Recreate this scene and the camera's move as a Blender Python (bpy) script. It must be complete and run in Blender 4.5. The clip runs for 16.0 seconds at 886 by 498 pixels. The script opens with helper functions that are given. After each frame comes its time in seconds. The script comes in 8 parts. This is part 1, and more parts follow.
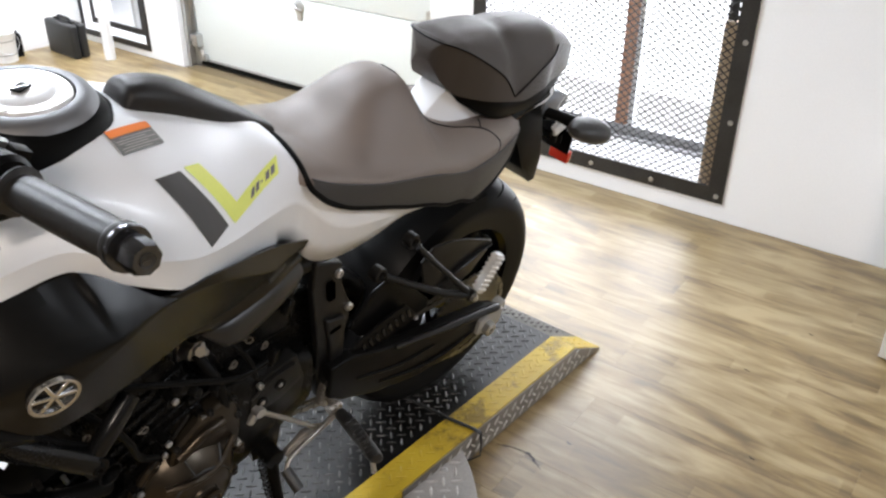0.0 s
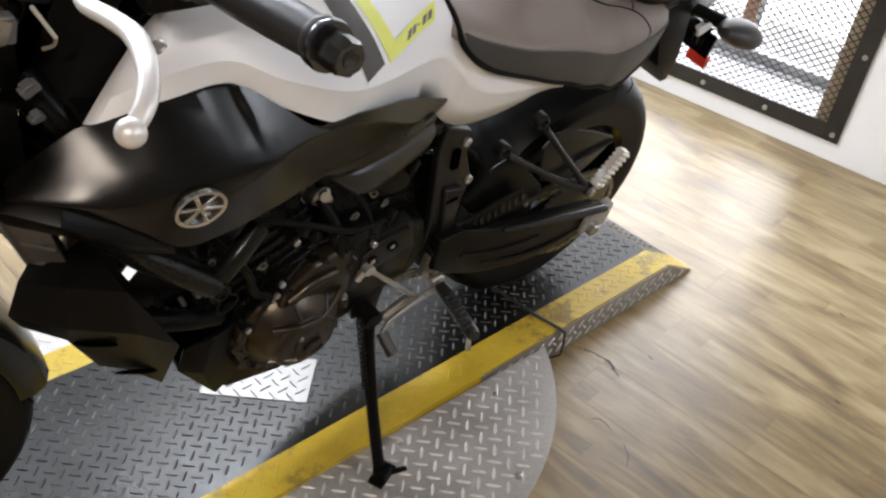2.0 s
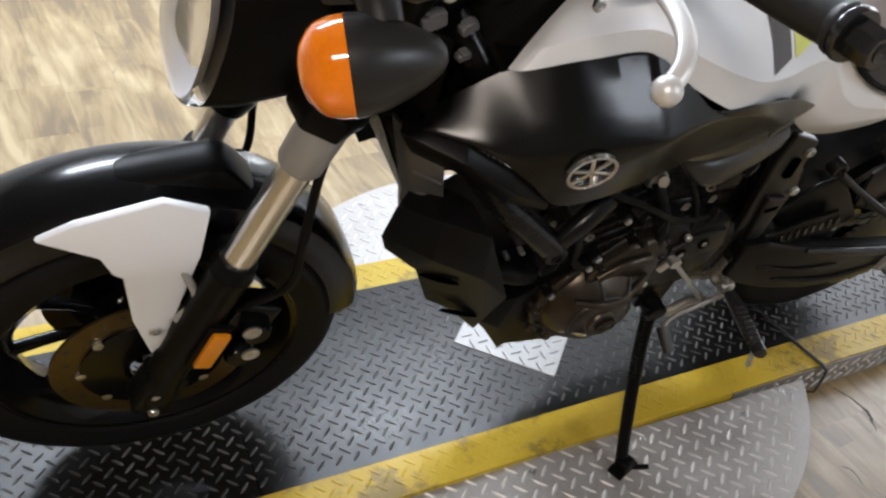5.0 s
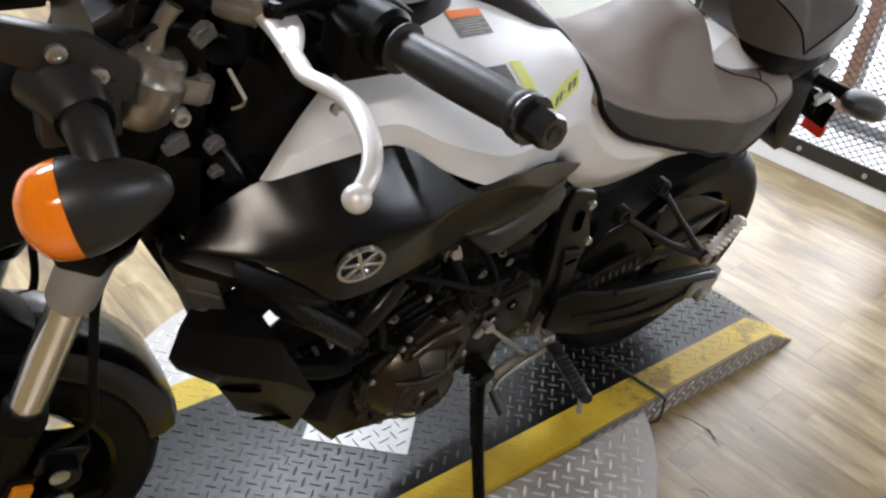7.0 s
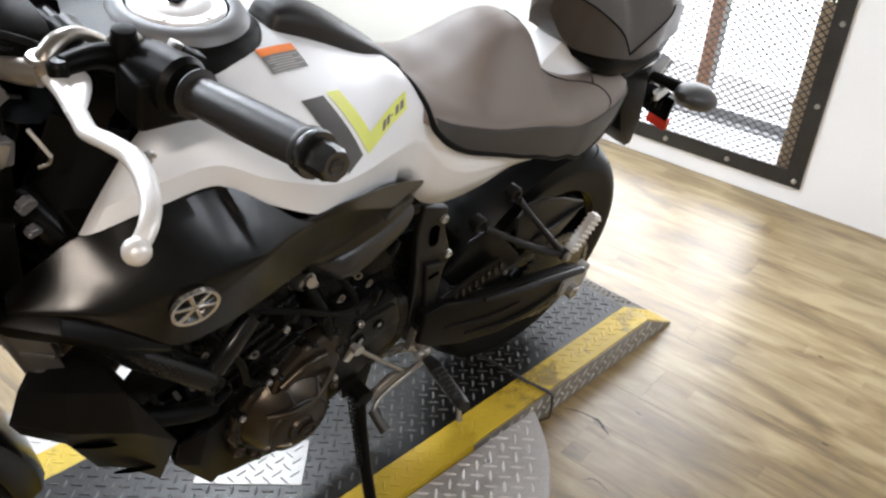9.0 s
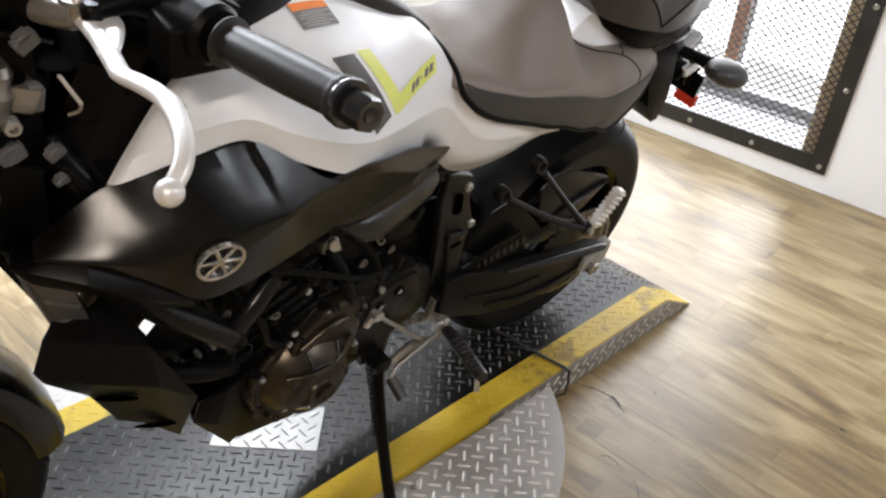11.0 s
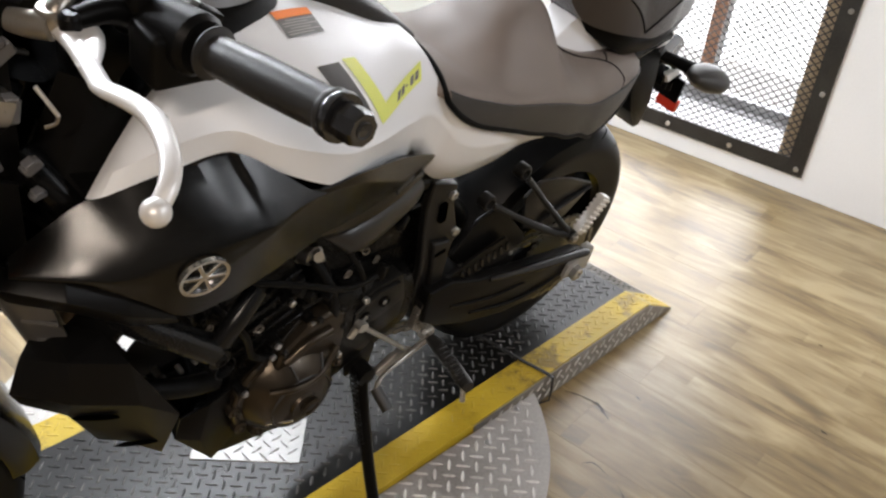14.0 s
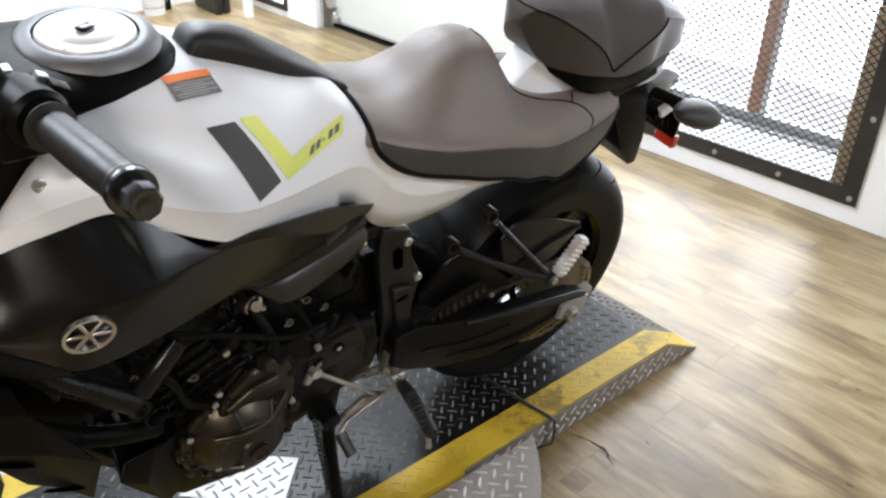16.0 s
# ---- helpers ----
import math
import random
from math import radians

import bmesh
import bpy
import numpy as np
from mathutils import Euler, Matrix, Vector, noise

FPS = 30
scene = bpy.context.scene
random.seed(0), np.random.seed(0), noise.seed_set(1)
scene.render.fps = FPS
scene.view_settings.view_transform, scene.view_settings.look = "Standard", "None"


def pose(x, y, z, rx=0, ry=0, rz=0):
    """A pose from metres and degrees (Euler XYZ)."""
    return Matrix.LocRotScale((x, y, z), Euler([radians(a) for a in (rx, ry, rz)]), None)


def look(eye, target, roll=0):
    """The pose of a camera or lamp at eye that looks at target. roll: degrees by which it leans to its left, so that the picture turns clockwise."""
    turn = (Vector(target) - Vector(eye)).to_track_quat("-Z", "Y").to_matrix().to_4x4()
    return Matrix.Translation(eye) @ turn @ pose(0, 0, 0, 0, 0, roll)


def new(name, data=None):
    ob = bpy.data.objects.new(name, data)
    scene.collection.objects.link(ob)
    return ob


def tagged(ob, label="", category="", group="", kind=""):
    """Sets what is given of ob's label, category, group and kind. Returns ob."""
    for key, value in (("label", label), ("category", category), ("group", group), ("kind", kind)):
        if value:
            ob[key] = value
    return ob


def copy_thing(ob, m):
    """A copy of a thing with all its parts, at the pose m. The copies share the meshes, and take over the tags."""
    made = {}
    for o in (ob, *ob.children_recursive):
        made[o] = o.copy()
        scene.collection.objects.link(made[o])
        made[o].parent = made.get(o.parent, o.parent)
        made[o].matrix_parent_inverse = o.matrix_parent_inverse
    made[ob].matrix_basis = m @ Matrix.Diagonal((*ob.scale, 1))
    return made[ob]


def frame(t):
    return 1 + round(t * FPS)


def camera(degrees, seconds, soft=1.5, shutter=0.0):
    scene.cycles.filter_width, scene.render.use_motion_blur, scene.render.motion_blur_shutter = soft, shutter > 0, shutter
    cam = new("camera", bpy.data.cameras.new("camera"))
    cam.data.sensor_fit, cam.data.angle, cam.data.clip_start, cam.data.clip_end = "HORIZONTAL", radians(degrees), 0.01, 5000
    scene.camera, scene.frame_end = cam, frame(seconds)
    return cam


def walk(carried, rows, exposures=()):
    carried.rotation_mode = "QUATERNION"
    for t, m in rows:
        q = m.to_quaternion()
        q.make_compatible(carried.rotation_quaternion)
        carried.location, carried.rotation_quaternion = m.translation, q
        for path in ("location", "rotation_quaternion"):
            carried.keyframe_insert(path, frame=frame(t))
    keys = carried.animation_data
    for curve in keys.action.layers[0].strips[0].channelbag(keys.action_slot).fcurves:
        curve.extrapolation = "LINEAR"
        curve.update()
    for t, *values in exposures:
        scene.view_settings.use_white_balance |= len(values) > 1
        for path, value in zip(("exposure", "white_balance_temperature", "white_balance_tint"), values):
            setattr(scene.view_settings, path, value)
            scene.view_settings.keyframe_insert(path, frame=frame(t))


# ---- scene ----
cam = camera(56.4, 16.0, soft=2.4)
PATH = [
    (0, (1.234, 1.154, 1.437), (-0.073, -0.001, 0.458), 0.7),
    (0.5, (1.23, 1.133, 1.402), (-0.064, 0.056, 0.323), 2.0),
    (1, (1.243, 1.118, 1.372), (-0.015, 0.044, 0.247), 3.7),
    (1.5, (1.268, 1.096, 1.361), (0.061, -0.013, 0.216), 5.6),
    (2, (1.303, 1.07, 1.357), (0.166, -0.088, 0.188), 6.9),
    (2.5, (1.342, 1.04, 1.345), (0.296, -0.18, 0.155), 8.3),
    (3, (1.377, 1.017, 1.337), (0.405, -0.246, 0.128), 8.6),
    (3.5, (1.417, 0.995, 1.328), (0.533, -0.314, 0.101), 10.2),
    (4, (1.448, 0.979, 1.323), (0.629, -0.359, 0.082), 10.9),
    (4.2, (1.462, 0.973, 1.321), (0.666, -0.37, 0.070), 11.2),
    (6.3, (1.483, 0.953, 1.321), (0.692, -0.405, 0.084), 8.5),
    (6.5, (1.458, 0.971, 1.334), (0.577, -0.373, 0.143), 8.4),
    (7, (1.385, 1.009, 1.366), (0.327, -0.297, 0.282), 6.5),
    (7.5, (1.349, 1.036, 1.375), (0.218, -0.224, 0.310), 4.9),
    (8, (1.33, 1.053, 1.383), (0.154, -0.172, 0.326), 3.3),
    (8.5, (1.324, 1.071, 1.398), (0.111, -0.143, 0.370), 2.6),
    (9, (1.325, 1.079, 1.395), (0.099, -0.113, 0.356), 3.7),
    (9.5, (1.335, 1.083, 1.392), (0.128, -0.118, 0.343), 4.1),
    (10, (1.337, 1.081, 1.383), (0.149, -0.118, 0.310), 4.3),
    (12.5, (1.331, 1.056, 1.365), (0.143, -0.137, 0.285), 5.5),
    (13, (1.328, 1.048, 1.362), (0.139, -0.138, 0.275), 5.5),
    (13.5, (1.33, 1.04, 1.365), (0.123, -0.128, 0.279), 6.0),
    (14, (1.333, 1.047, 1.371), (0.104, -0.111, 0.299), 5.5),
    (14.5, (1.34, 1.055, 1.386), (0.043, -0.084, 0.376), 5.2),
    (15, (1.369, 1.053, 1.384), (0.098, -0.062, 0.316), 3.0),
    (15.5, (1.256, 1.112, 1.377), (0.115, -0.151, 0.327), 2.5),
    (16, (1.136, 1.183, 1.409), (0.071, -0.157, 0.376), 0.9),
]
EXPOSURES = ((0.0, -0.08, 6350, 12.5), (2.5, -0.05, 6500, 13), (3.2, -0.06, 6380, 12.5), (4.2, -0.08, 6250, 12), (6.3, -0.38, 6250, 13), (7.0, -0.22, 6300, 13), (7.8, 0.0, 6300, 12.5), (8.5, 0.05, 6350, 12), (10.2, 0.02, 6420, 12.5), (12.4, -0.15, 6680, 13), (13.5, -0.14, 6640, 13), (15.2, -0.08, 6440, 12), (16.0, 0.0, 6280, 11.5))
walk(cam, [(t, look(eye, target, roll)) for t, eye, target, roll in PATH], EXPOSURES)

# ---- world and light ----
world = bpy.data.worlds.new("world")
scene.world = world
world.use_nodes = True
wn = world.node_tree
sky = wn.nodes.new("ShaderNodeTexSky")
sky.sky_type, sky.sun_disc, sky.sun_elevation, sky.sun_rotation = "NISHITA", False, radians(42), radians(250)
wn.nodes["Background"].inputs["Strength"].default_value = 0.12
wn.links.new(sky.outputs[0], wn.nodes["Background"].inputs["Color"])
TH = 5.34                       # the window wall stands a little askew to the motorcycle


def wall_pose(v, u, z=0.0, turn=0.0):
    """A pose on the window wall: v into the room, u along the wall, z up."""
    return pose(-1.555, 0, 0, 0, 0, TH) @ pose(v, u, z, 0, 0, turn)


def area(name, m, size_x, size_y, power, colour):
    lamp = bpy.data.lights.new(name, "AREA")
    lamp.shape, lamp.size, lamp.size_y, lamp.energy, lamp.color = "RECTANGLE", size_x, size_y, power, colour
    ob = new(name, lamp)
    ob.matrix_world = m
    return ob


# daylight through the screened window and the far window
area("daylight_window", wall_pose(-0.42, -0.80, 1.40) @ pose(0, 0, 0, 0, -90, 0), 2.5, 1.75, 128, (0.92, 0.96, 1.0))
area("daylight_far_window", wall_pose(-0.25, -3.72, 1.35) @ pose(0, 0, 0, 0, -82, 0), 0.9, 0.6, 45, (0.95, 0.98, 1.0))
# lamps under the ceiling
TUBES = ((-0.1, -1.9, 135, (0.87, 0.935, 1.0)), (1.8, -2.1, 120, (0.87, 0.935, 1.0)), (3.0, 2.4, 112, (1.0, 0.87, 0.74)), (-0.9, 3.3, 72, (0.87, 0.935, 1.0)))
for tx, ty, watts, tone in TUBES:
    area("ceiling_tube_light", pose(tx, ty, 2.93), 1.15, 0.18, watts, tone)

# ---- materials ----


def mat(name, colour, rough=0.5, metal=0.0, bump=0.0, scale=60.0, var=0.12, rvar=0.1, coat=0.0, big=3.0, stretch=(1, 1, 1), spec=0.5, detail=6.0):
    """A painted, moulded or metal surface: fine grain and broad stains in colour, gloss and relief."""
    m = bpy.data.materials.new(name)
    m.use_nodes = True
    nt, ns = m.node_tree, m.node_tree.nodes
    b = ns["Principled BSDF"]
    tc, mp = ns.new("ShaderNodeTexCoord"), ns.new("ShaderNodeMapping")
    mp.inputs["Scale"].default_value = stretch
    nt.links.new(tc.outputs["Object"], mp.inputs[0])
    fine, broad = ns.new("ShaderNodeTexNoise"), ns.new("ShaderNodeTexNoise")
    for n, s in ((fine, scale), (broad, big)):
        n.inputs["Scale"].default_value, n.inputs["Detail"].default_value = s, detail
        nt.links.new(mp.outputs[0], n.inputs["Vector"])
    both = ns.new("ShaderNodeMath")
    both.operation = "ADD"
    nt.links.new(fine.outputs["Fac"], both.inputs[0])
    nt.links.new(broad.outputs["Fac"], both.inputs[1])
    mix = ns.new("ShaderNodeMapRange")
    mix.inputs["From Min"].default_value, mix.inputs["From Max"].default_value = 0.6, 1.4
    mix.inputs["To Min"].default_value, mix.inputs["To Max"].default_value = 1 - var, 1 + var
    nt.links.new(both.outputs[0], mix.inputs["Value"])
    tone = ns.new("ShaderNodeVectorMath")
    tone.operation = "SCALE"
    tone.inputs[0].default_value = colour
    nt.links.new(mix.outputs[0], tone.inputs["Scale"])
    nt.links.new(tone.outputs[0], b.inputs["Base Color"])
    gl = ns.new("ShaderNodeMapRange")
    gl.inputs["From Min"].default_value, gl.inputs["From Max"].default_value = 0.6, 1.4
    gl.inputs["To Min"].default_value, gl.inputs["To Max"].default_value = max(rough - rvar, 0.02), min(rough + rvar, 1)
    nt.links.new(both.outputs[0], gl.inputs["Value"])
    nt.links.new(gl.outputs[0], b.inputs["Roughness"])
    b.inputs["Metallic"].default_value = metal
    b.inputs["Specular IOR Level"].default_value = spec
    b.inputs["Coat Weight"].default_value = coat
    b.inputs["Coat Roughness"].default_value = 0.08
    if bump:
        bp = ns.new("ShaderNodeBump")
        bp.inputs["Strength"].default_value, bp.inputs["Distance"].default_value = bump, 0.002
        nt.links.new(fine.outputs["Fac"], bp.inputs["Height"])
        nt.links.new(bp.outputs[0], b.inputs["Normal"])
    return m


def glowing(name, colour, strength):
    m = bpy.data.materials.new(name)
    m.use_nodes = True
    b = m.node_tree.nodes["Principled BSDF"]
    b.inputs["Base Color"].default_value = (0, 0, 0, 1)
    b.inputs["Emission Color"].default_value, b.inputs["Emission Strength"].default_value = (*colour, 1), strength
    return m


def clear(name, colour, rough=0.02, ior=1.45):
    m = bpy.data.materials.new(name)
    m.use_nodes = True
    b = m.node_tree.nodes["Principled BSDF"]
    b.inputs["Base Color"].default_value = (*colour, 1)
    b.inputs["Transmission Weight"].default_value, b.inputs["Roughness"].default_value, b.inputs["IOR"].default_value = 1, rough, ior
    return m


SILVER = mat("silver_paint", (0.845, 0.865, 0.895), 0.42, 0.10, 0.03, 900, 0.03, 0.04, coat=0.12)
BLACK_PLASTIC = mat("black_plastic", (0.0038, 0.0037, 0.0036), 0.38, 0, 0.12, 700, 0.15, 0.05, spec=0.09)
RAIL_BLACK = mat("satin_black_rail", (0.006, 0.0061, 0.0064), 0.26, 0, 0.02, 400, 0.1, 0.05, spec=0.28)
SATIN_BLACK = mat("satin_black_paint", (0.0036, 0.0035, 0.0034), 0.33, 0.0, 0.03, 400, 0.12, 0.05, spec=0.09)
SHROUD = mat("matt_black_shroud_plastic", (0.0036, 0.0035, 0.0032), 0.235, 0, 0.05, 900, 0.06, 0.03, spec=0.36)
SATIN_ALLOY = mat("satin_alloy", (0.74, 0.73, 0.72), 0.40, 0.35, 0.02, 300, 0.04, 0.05)
GLOSS_BLACK = mat("gloss_black_paint", (0.0030, 0.0029, 0.0029), 0.22, 0, 0.0, 200, 0.1, 0.05, coat=0.2, spec=0.09)
PLATE_BLACK = mat("black_cast_plate", (0.0075, 0.0073, 0.007), 0.36, 0.0, 0.1, 260, 0.15, 0.06, spec=0.26)
FRAME_BLACK = mat("black_frame_enamel", (0.0030, 0.0029, 0.0028), 0.24, 0.0, 0.04, 260, 0.15, 0.08, spec=0.2)
ENGINE_BLACK = mat("black_engine_casting", (0.0030, 0.0029, 0.0028), 0.30, 0.0, 0.25, 420, 0.2, 0.1, spec=0.13)
BRONZE = mat("bronze_engine_cover", (0.050, 0.040, 0.029), 0.33, 0.8, 0.06, 500, 0.12, 0.07)
RUBBER = mat("tyre_rubber", (0.0070, 0.0071, 0.0074), 0.46, 0, 0.06, 500, 0.15, 0.06, spec=0.10)
GRIP_RUBBER = mat("grip_rubber", (0.017, 0.0165, 0.016), 0.40, 0, 0.12, 120, 0.3, 0.16, spec=0.5)
VINYL = mat("seat_vinyl", (0.188, 0.154, 0.134), 0.43, 0, 0.22, 1500, 0.1, 0.05, spec=0.6)
VINYL_DARK = mat("dark_seat_vinyl", (0.046, 0.038, 0.033), 0.42, 0, 0.22, 1500, 0.1, 0.05, spec=0.45)
COWL_BLACK = mat("black_cowl_plastic", (0.0042, 0.0039, 0.0036), 0.38, 0, 0.06, 700, 0.1, 0.04, spec=0.12)
VINYL_SIDE = mat("seat_side_vinyl", (0.048, 0.0485, 0.051), 0.48, 0, 0.25, 1500, 0.1, 0.05)
DARK_GREY = mat("dark_grey_decal", (0.055, 0.053, 0.053), 0.42, 0, 0, 300, 0.06, 0.04)
LIME = mat("lime_yellow_decal", (0.77, 0.83, 0.19), 0.42, 0, 0, 300, 0.04, 0.04)
ORANGE_PRINT = mat("orange_print", (0.85, 0.22, 0.03), 0.5, 0, 0, 300, 0.05, 0.04)
GREY_PRINT = mat("grey_print", (0.17, 0.17, 0.17), 0.5, 0, 0, 300, 0.05, 0.04)
# glossless black that paints the shade inside holes, slots and grooves
HOLE_SHADE = mat("deep_black_hole_shade", (0.0006, 0.0006, 0.0006), 0.9, 0, 0, 300, 0.05, 0.02, spec=0.0)
PAD_BLACK = mat("dark_grained_pad", (0.016, 0.0145, 0.0135), 0.38, 0, 0.2, 1200, 0.1, 0.05, spec=0.35)
SIGNAL_GREY = mat("faded_signal_plastic", (0.036, 0.036, 0.036), 0.42, 0, 0.1, 700, 0.08, 0.04)
# black laid on as the shade of drill holes, gaps, notches and a screw socket
RECESS_BLACK = mat("recess_shade_black", (0.02, 0.02, 0.02), 0.5, 0, 0, 300, 0.05, 0.04)
ALLOY = mat("cast_alloy", (0.62, 0.61, 0.59), 0.36, 0.9, 0.08, 380, 0.08, 0.08)
POLISHED = mat("polished_alloy", (0.78, 0.77, 0.75), 0.2, 0.95, 0.02, 300, 0.05, 0.06)
ZINC = mat("zinc_plated_steel", (0.55, 0.55, 0.54), 0.32, 0.95, 0.05, 400, 0.12, 0.08)
FORK_GREY = mat("grey_fork_collar", (0.32, 0.315, 0.30), 0.45, 0.3, 0.05, 400, 0.06, 0.06)
DULL_ALLOY = mat("dull_cast_alloy", (0.33, 0.305, 0.27), 0.30, 0.8, 0.03, 300, 0.07, 0.05)
MUDGUARD_BLACK = mat("glossy_mudguard_black", (0.0030, 0.0030, 0.0034), 0.20, 0, 0.0, 300, 0.08, 0.03, coat=0.10, spec=0.35)
CAP_GREY = mat("satin_grey_cap_ring", (0.16, 0.162, 0.168), 0.48, 0.4, 0.03, 400, 0.06, 0.05)
PEG_ALLOY = mat("satin_peg_alloy", (0.72, 0.715, 0.70), 0.45, 0.4, 0.08, 380, 0.08, 0.08)
GOLD = mat("gold_brake_disc", (0.12, 0.085, 0.032), 0.33, 0.85, 0.05, 300, 0.15, 0.08)
SIGNAL_BLACK = mat("grained_signal_plastic", (0.017, 0.0165, 0.016), 0.36, 0, 0.06, 900, 0.06, 0.03, spec=0.5)
EXHAUST_DARK = mat("dark_exhaust_steel", (0.035, 0.027, 0.02), 0.35, 0.8, 0.04, 120, 0.25, 0.08)
DARK_CHROME = mat("dark_anodised_metal", (0.10, 0.10, 0.105), 0.2, 0.9, 0.02, 300, 0.08, 0.05)
COPPER = mat("heat_tinted_exhaust_steel", (0.20, 0.13, 0.07), 0.30, 0.95, 0.04, 120, 0.25, 0.08)
CHAIN = mat("oiled_chain_steel", (0.20, 0.19, 0.165), 0.35, 0.9, 0.1, 300, 0.25, 0.1)
AMBER = mat("amber_reflector", (0.62, 0.21, 0.006), 0.18, 0, 0, 300, 0.06, 0.03, coat=0.6)
ORANGE_LENS = mat("orange_turn_lens", (1.0, 0.25, 0.005), 0.12, 0, 0.05, 260, 0.08, 0.03, coat=0.8)
RED_LENS = mat("red_reflector", (0.42, 0.03, 0.015), 0.2, 0, 0, 260, 0.08, 0.03, coat=0.6)
LAMP_LENS = clear("thin_lamp_glass", (0.97, 0.975, 0.98), 0.03, 1.07)
LAMP_LENS.node_tree.nodes["Principled BSDF"].inputs["Coat Weight"].default_value = 0.6
REFLECTOR_BOWL = mat("reflector_bowl", (0.62, 0.62, 0.63), 0.4, 0.5, 0, 100, 0.03, 0.03)
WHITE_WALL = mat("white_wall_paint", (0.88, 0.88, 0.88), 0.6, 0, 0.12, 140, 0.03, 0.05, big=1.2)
# unseen walls and ceiling: chosen dark to cut fill and reflections on the blacks
UNSEEN_WALL_GREY = mat("unseen_wall_fill_cut", (0.13, 0.128, 0.125), 0.6, 0, 0.12, 140, 0.05, 0.05, big=1.2)
UNSEEN_CEILING_GREY = mat("unseen_ceiling_fill_cut", (0.16, 0.158, 0.155), 0.8, 0, 0.1, 90, 0.03, 0.05)
DOOR_WHITE = mat("garage_door_enamel", (0.72, 0.745, 0.715), 0.42, 0, 0.1, 180, 0.03, 0.06, big=1.0)
STEEL_FRAME = mat("dark_steel_bar", (0.05, 0.048, 0.046), 0.42, 0.6, 0.15, 130, 0.3, 0.12, big=9)
PLUG_GREY = mat("grey_plug_plastic", (0.12, 0.12, 0.125), 0.35, 0, 0.02, 200, 0.1, 0.05)
RAIL_GREY = mat("weathered_grey_rail", (0.26, 0.26, 0.265), 0.5, 0.2, 0.1, 120, 0.15, 0.08)
CONCRETE = mat("pale_concrete", (0.68, 0.675, 0.66), 0.8, 0, 0.3, 60, 0.15, 0.05)
SILL_GREY = mat("worn_sill_paint", (0.42, 0.42, 0.42), 0.6, 0, 0.15, 90, 0.12, 0.08)
MESH_STEEL = mat("expanded_steel", (0.035, 0.034, 0.033), 0.45, 0.5, 0.1, 200, 0.15, 0.1)
RUSTY_WOOD = mat("stained_timber_post", (0.27, 0.13, 0.07), 0.6, 0, 0.3, 40, 0.25, 0.1, stretch=(4, 4, 0.3))
BOARD_WOOD = mat("weathered_board", (0.40, 0.30, 0.19), 0.65, 0, 0.4, 30, 0.3, 0.1, stretch=(6, 6, 0.4))
ALU_FRAME = mat("window_aluminium", (0.45, 0.45, 0.45), 0.4, 0.5, 0.03, 120, 0.06, 0.06)
RUBBER_SEAL = mat("rubber_seal", (0.0045, 0.0045, 0.0045), 0.5, 0, 0.1, 200, 0.1, 0.05, spec=0.09)
CASE_PLASTIC = mat("tool_case_plastic", (0.012, 0.0122, 0.0125), 0.5, 0, 0.2, 300, 0.12, 0.06)
PIPE_WHITE = mat("white_pipe_paint", (0.8, 0.8, 0.8), 0.45, 0, 0.02, 80, 0.03, 0.05)
OUTSIDE = glowing("daylight_backdrop", (0.97, 0.985, 1.0), 2.4)
STRAP_BLACK = mat("strap_webbing", (0.018, 0.018, 0.018), 0.6, 0, 0.4, 900, 0.2, 0.05)
BRIGHT_PLATE = mat("bare_tread_plate", (0.23, 0.226, 0.219), 0.42, 0.55, 0.15, 160, 0.2, 0.12, big=18)
DISC_PLATE = mat("worn_aluminium_tread_plate", (0.39, 0.372, 0.35), 0.46, 0.35, 0.08, 160, 0.2, 0.1, big=7)
DISC_BAR = mat("bright_worn_tread_bars", (0.58, 0.565, 0.54), 0.38, 0.5, 0.08, 160, 0.2, 0.1, big=7)
SIDE_PLATE = mat("aluminium_side_plate", (0.27, 0.255, 0.235), 0.46, 0.6, 0.08, 160, 0.22, 0.1, big=9)


def worn_paint(name, colour, under, amount, rough, metal_under=0.8, scale=9.0, spots=None):
    """Paint with scuffs of its own shape, in which the metal or the dirt shows."""
    m = mat(name, colour, rough, 0, 0.1, 240, 0.16, 0.08, big=6, spec=0.28)
    nt, ns = m.node_tree, m.node_tree.nodes
    b = ns["Principled BSDF"]
    tone = b.inputs["Base Color"].links[0].from_node
    n = ns.new("ShaderNodeTexNoise")
    n.inputs["Scale"].default_value, n.inputs["Detail"].default_value, n.inputs["Roughness"].default_value = scale, 9, 0.7
    tc = next(x for x in ns if x.type == "TEX_COORD")
    nt.links.new(tc.outputs["Object"], n.inputs["Vector"])
    r = ns.new("ShaderNodeMapRange")
    r.inputs["From Min"].default_value, r.inputs["From Max"].default_value = 1 - amount, 1 - amount + 0.07
    nt.links.new(n.outputs["Fac"], r.inputs["Value"])
    mx = ns.new("ShaderNodeMix")
    mx.data_type = "RGBA"
    nt.links.new(r.outputs[0], mx.inputs["Factor"])
    nt.links.new(tone.outputs[0], mx.inputs[6])
    mx.inputs[7].default_value = (*under, 1)
    nt.links.new(mx.outputs[2], b.inputs["Base Color"])
    return m


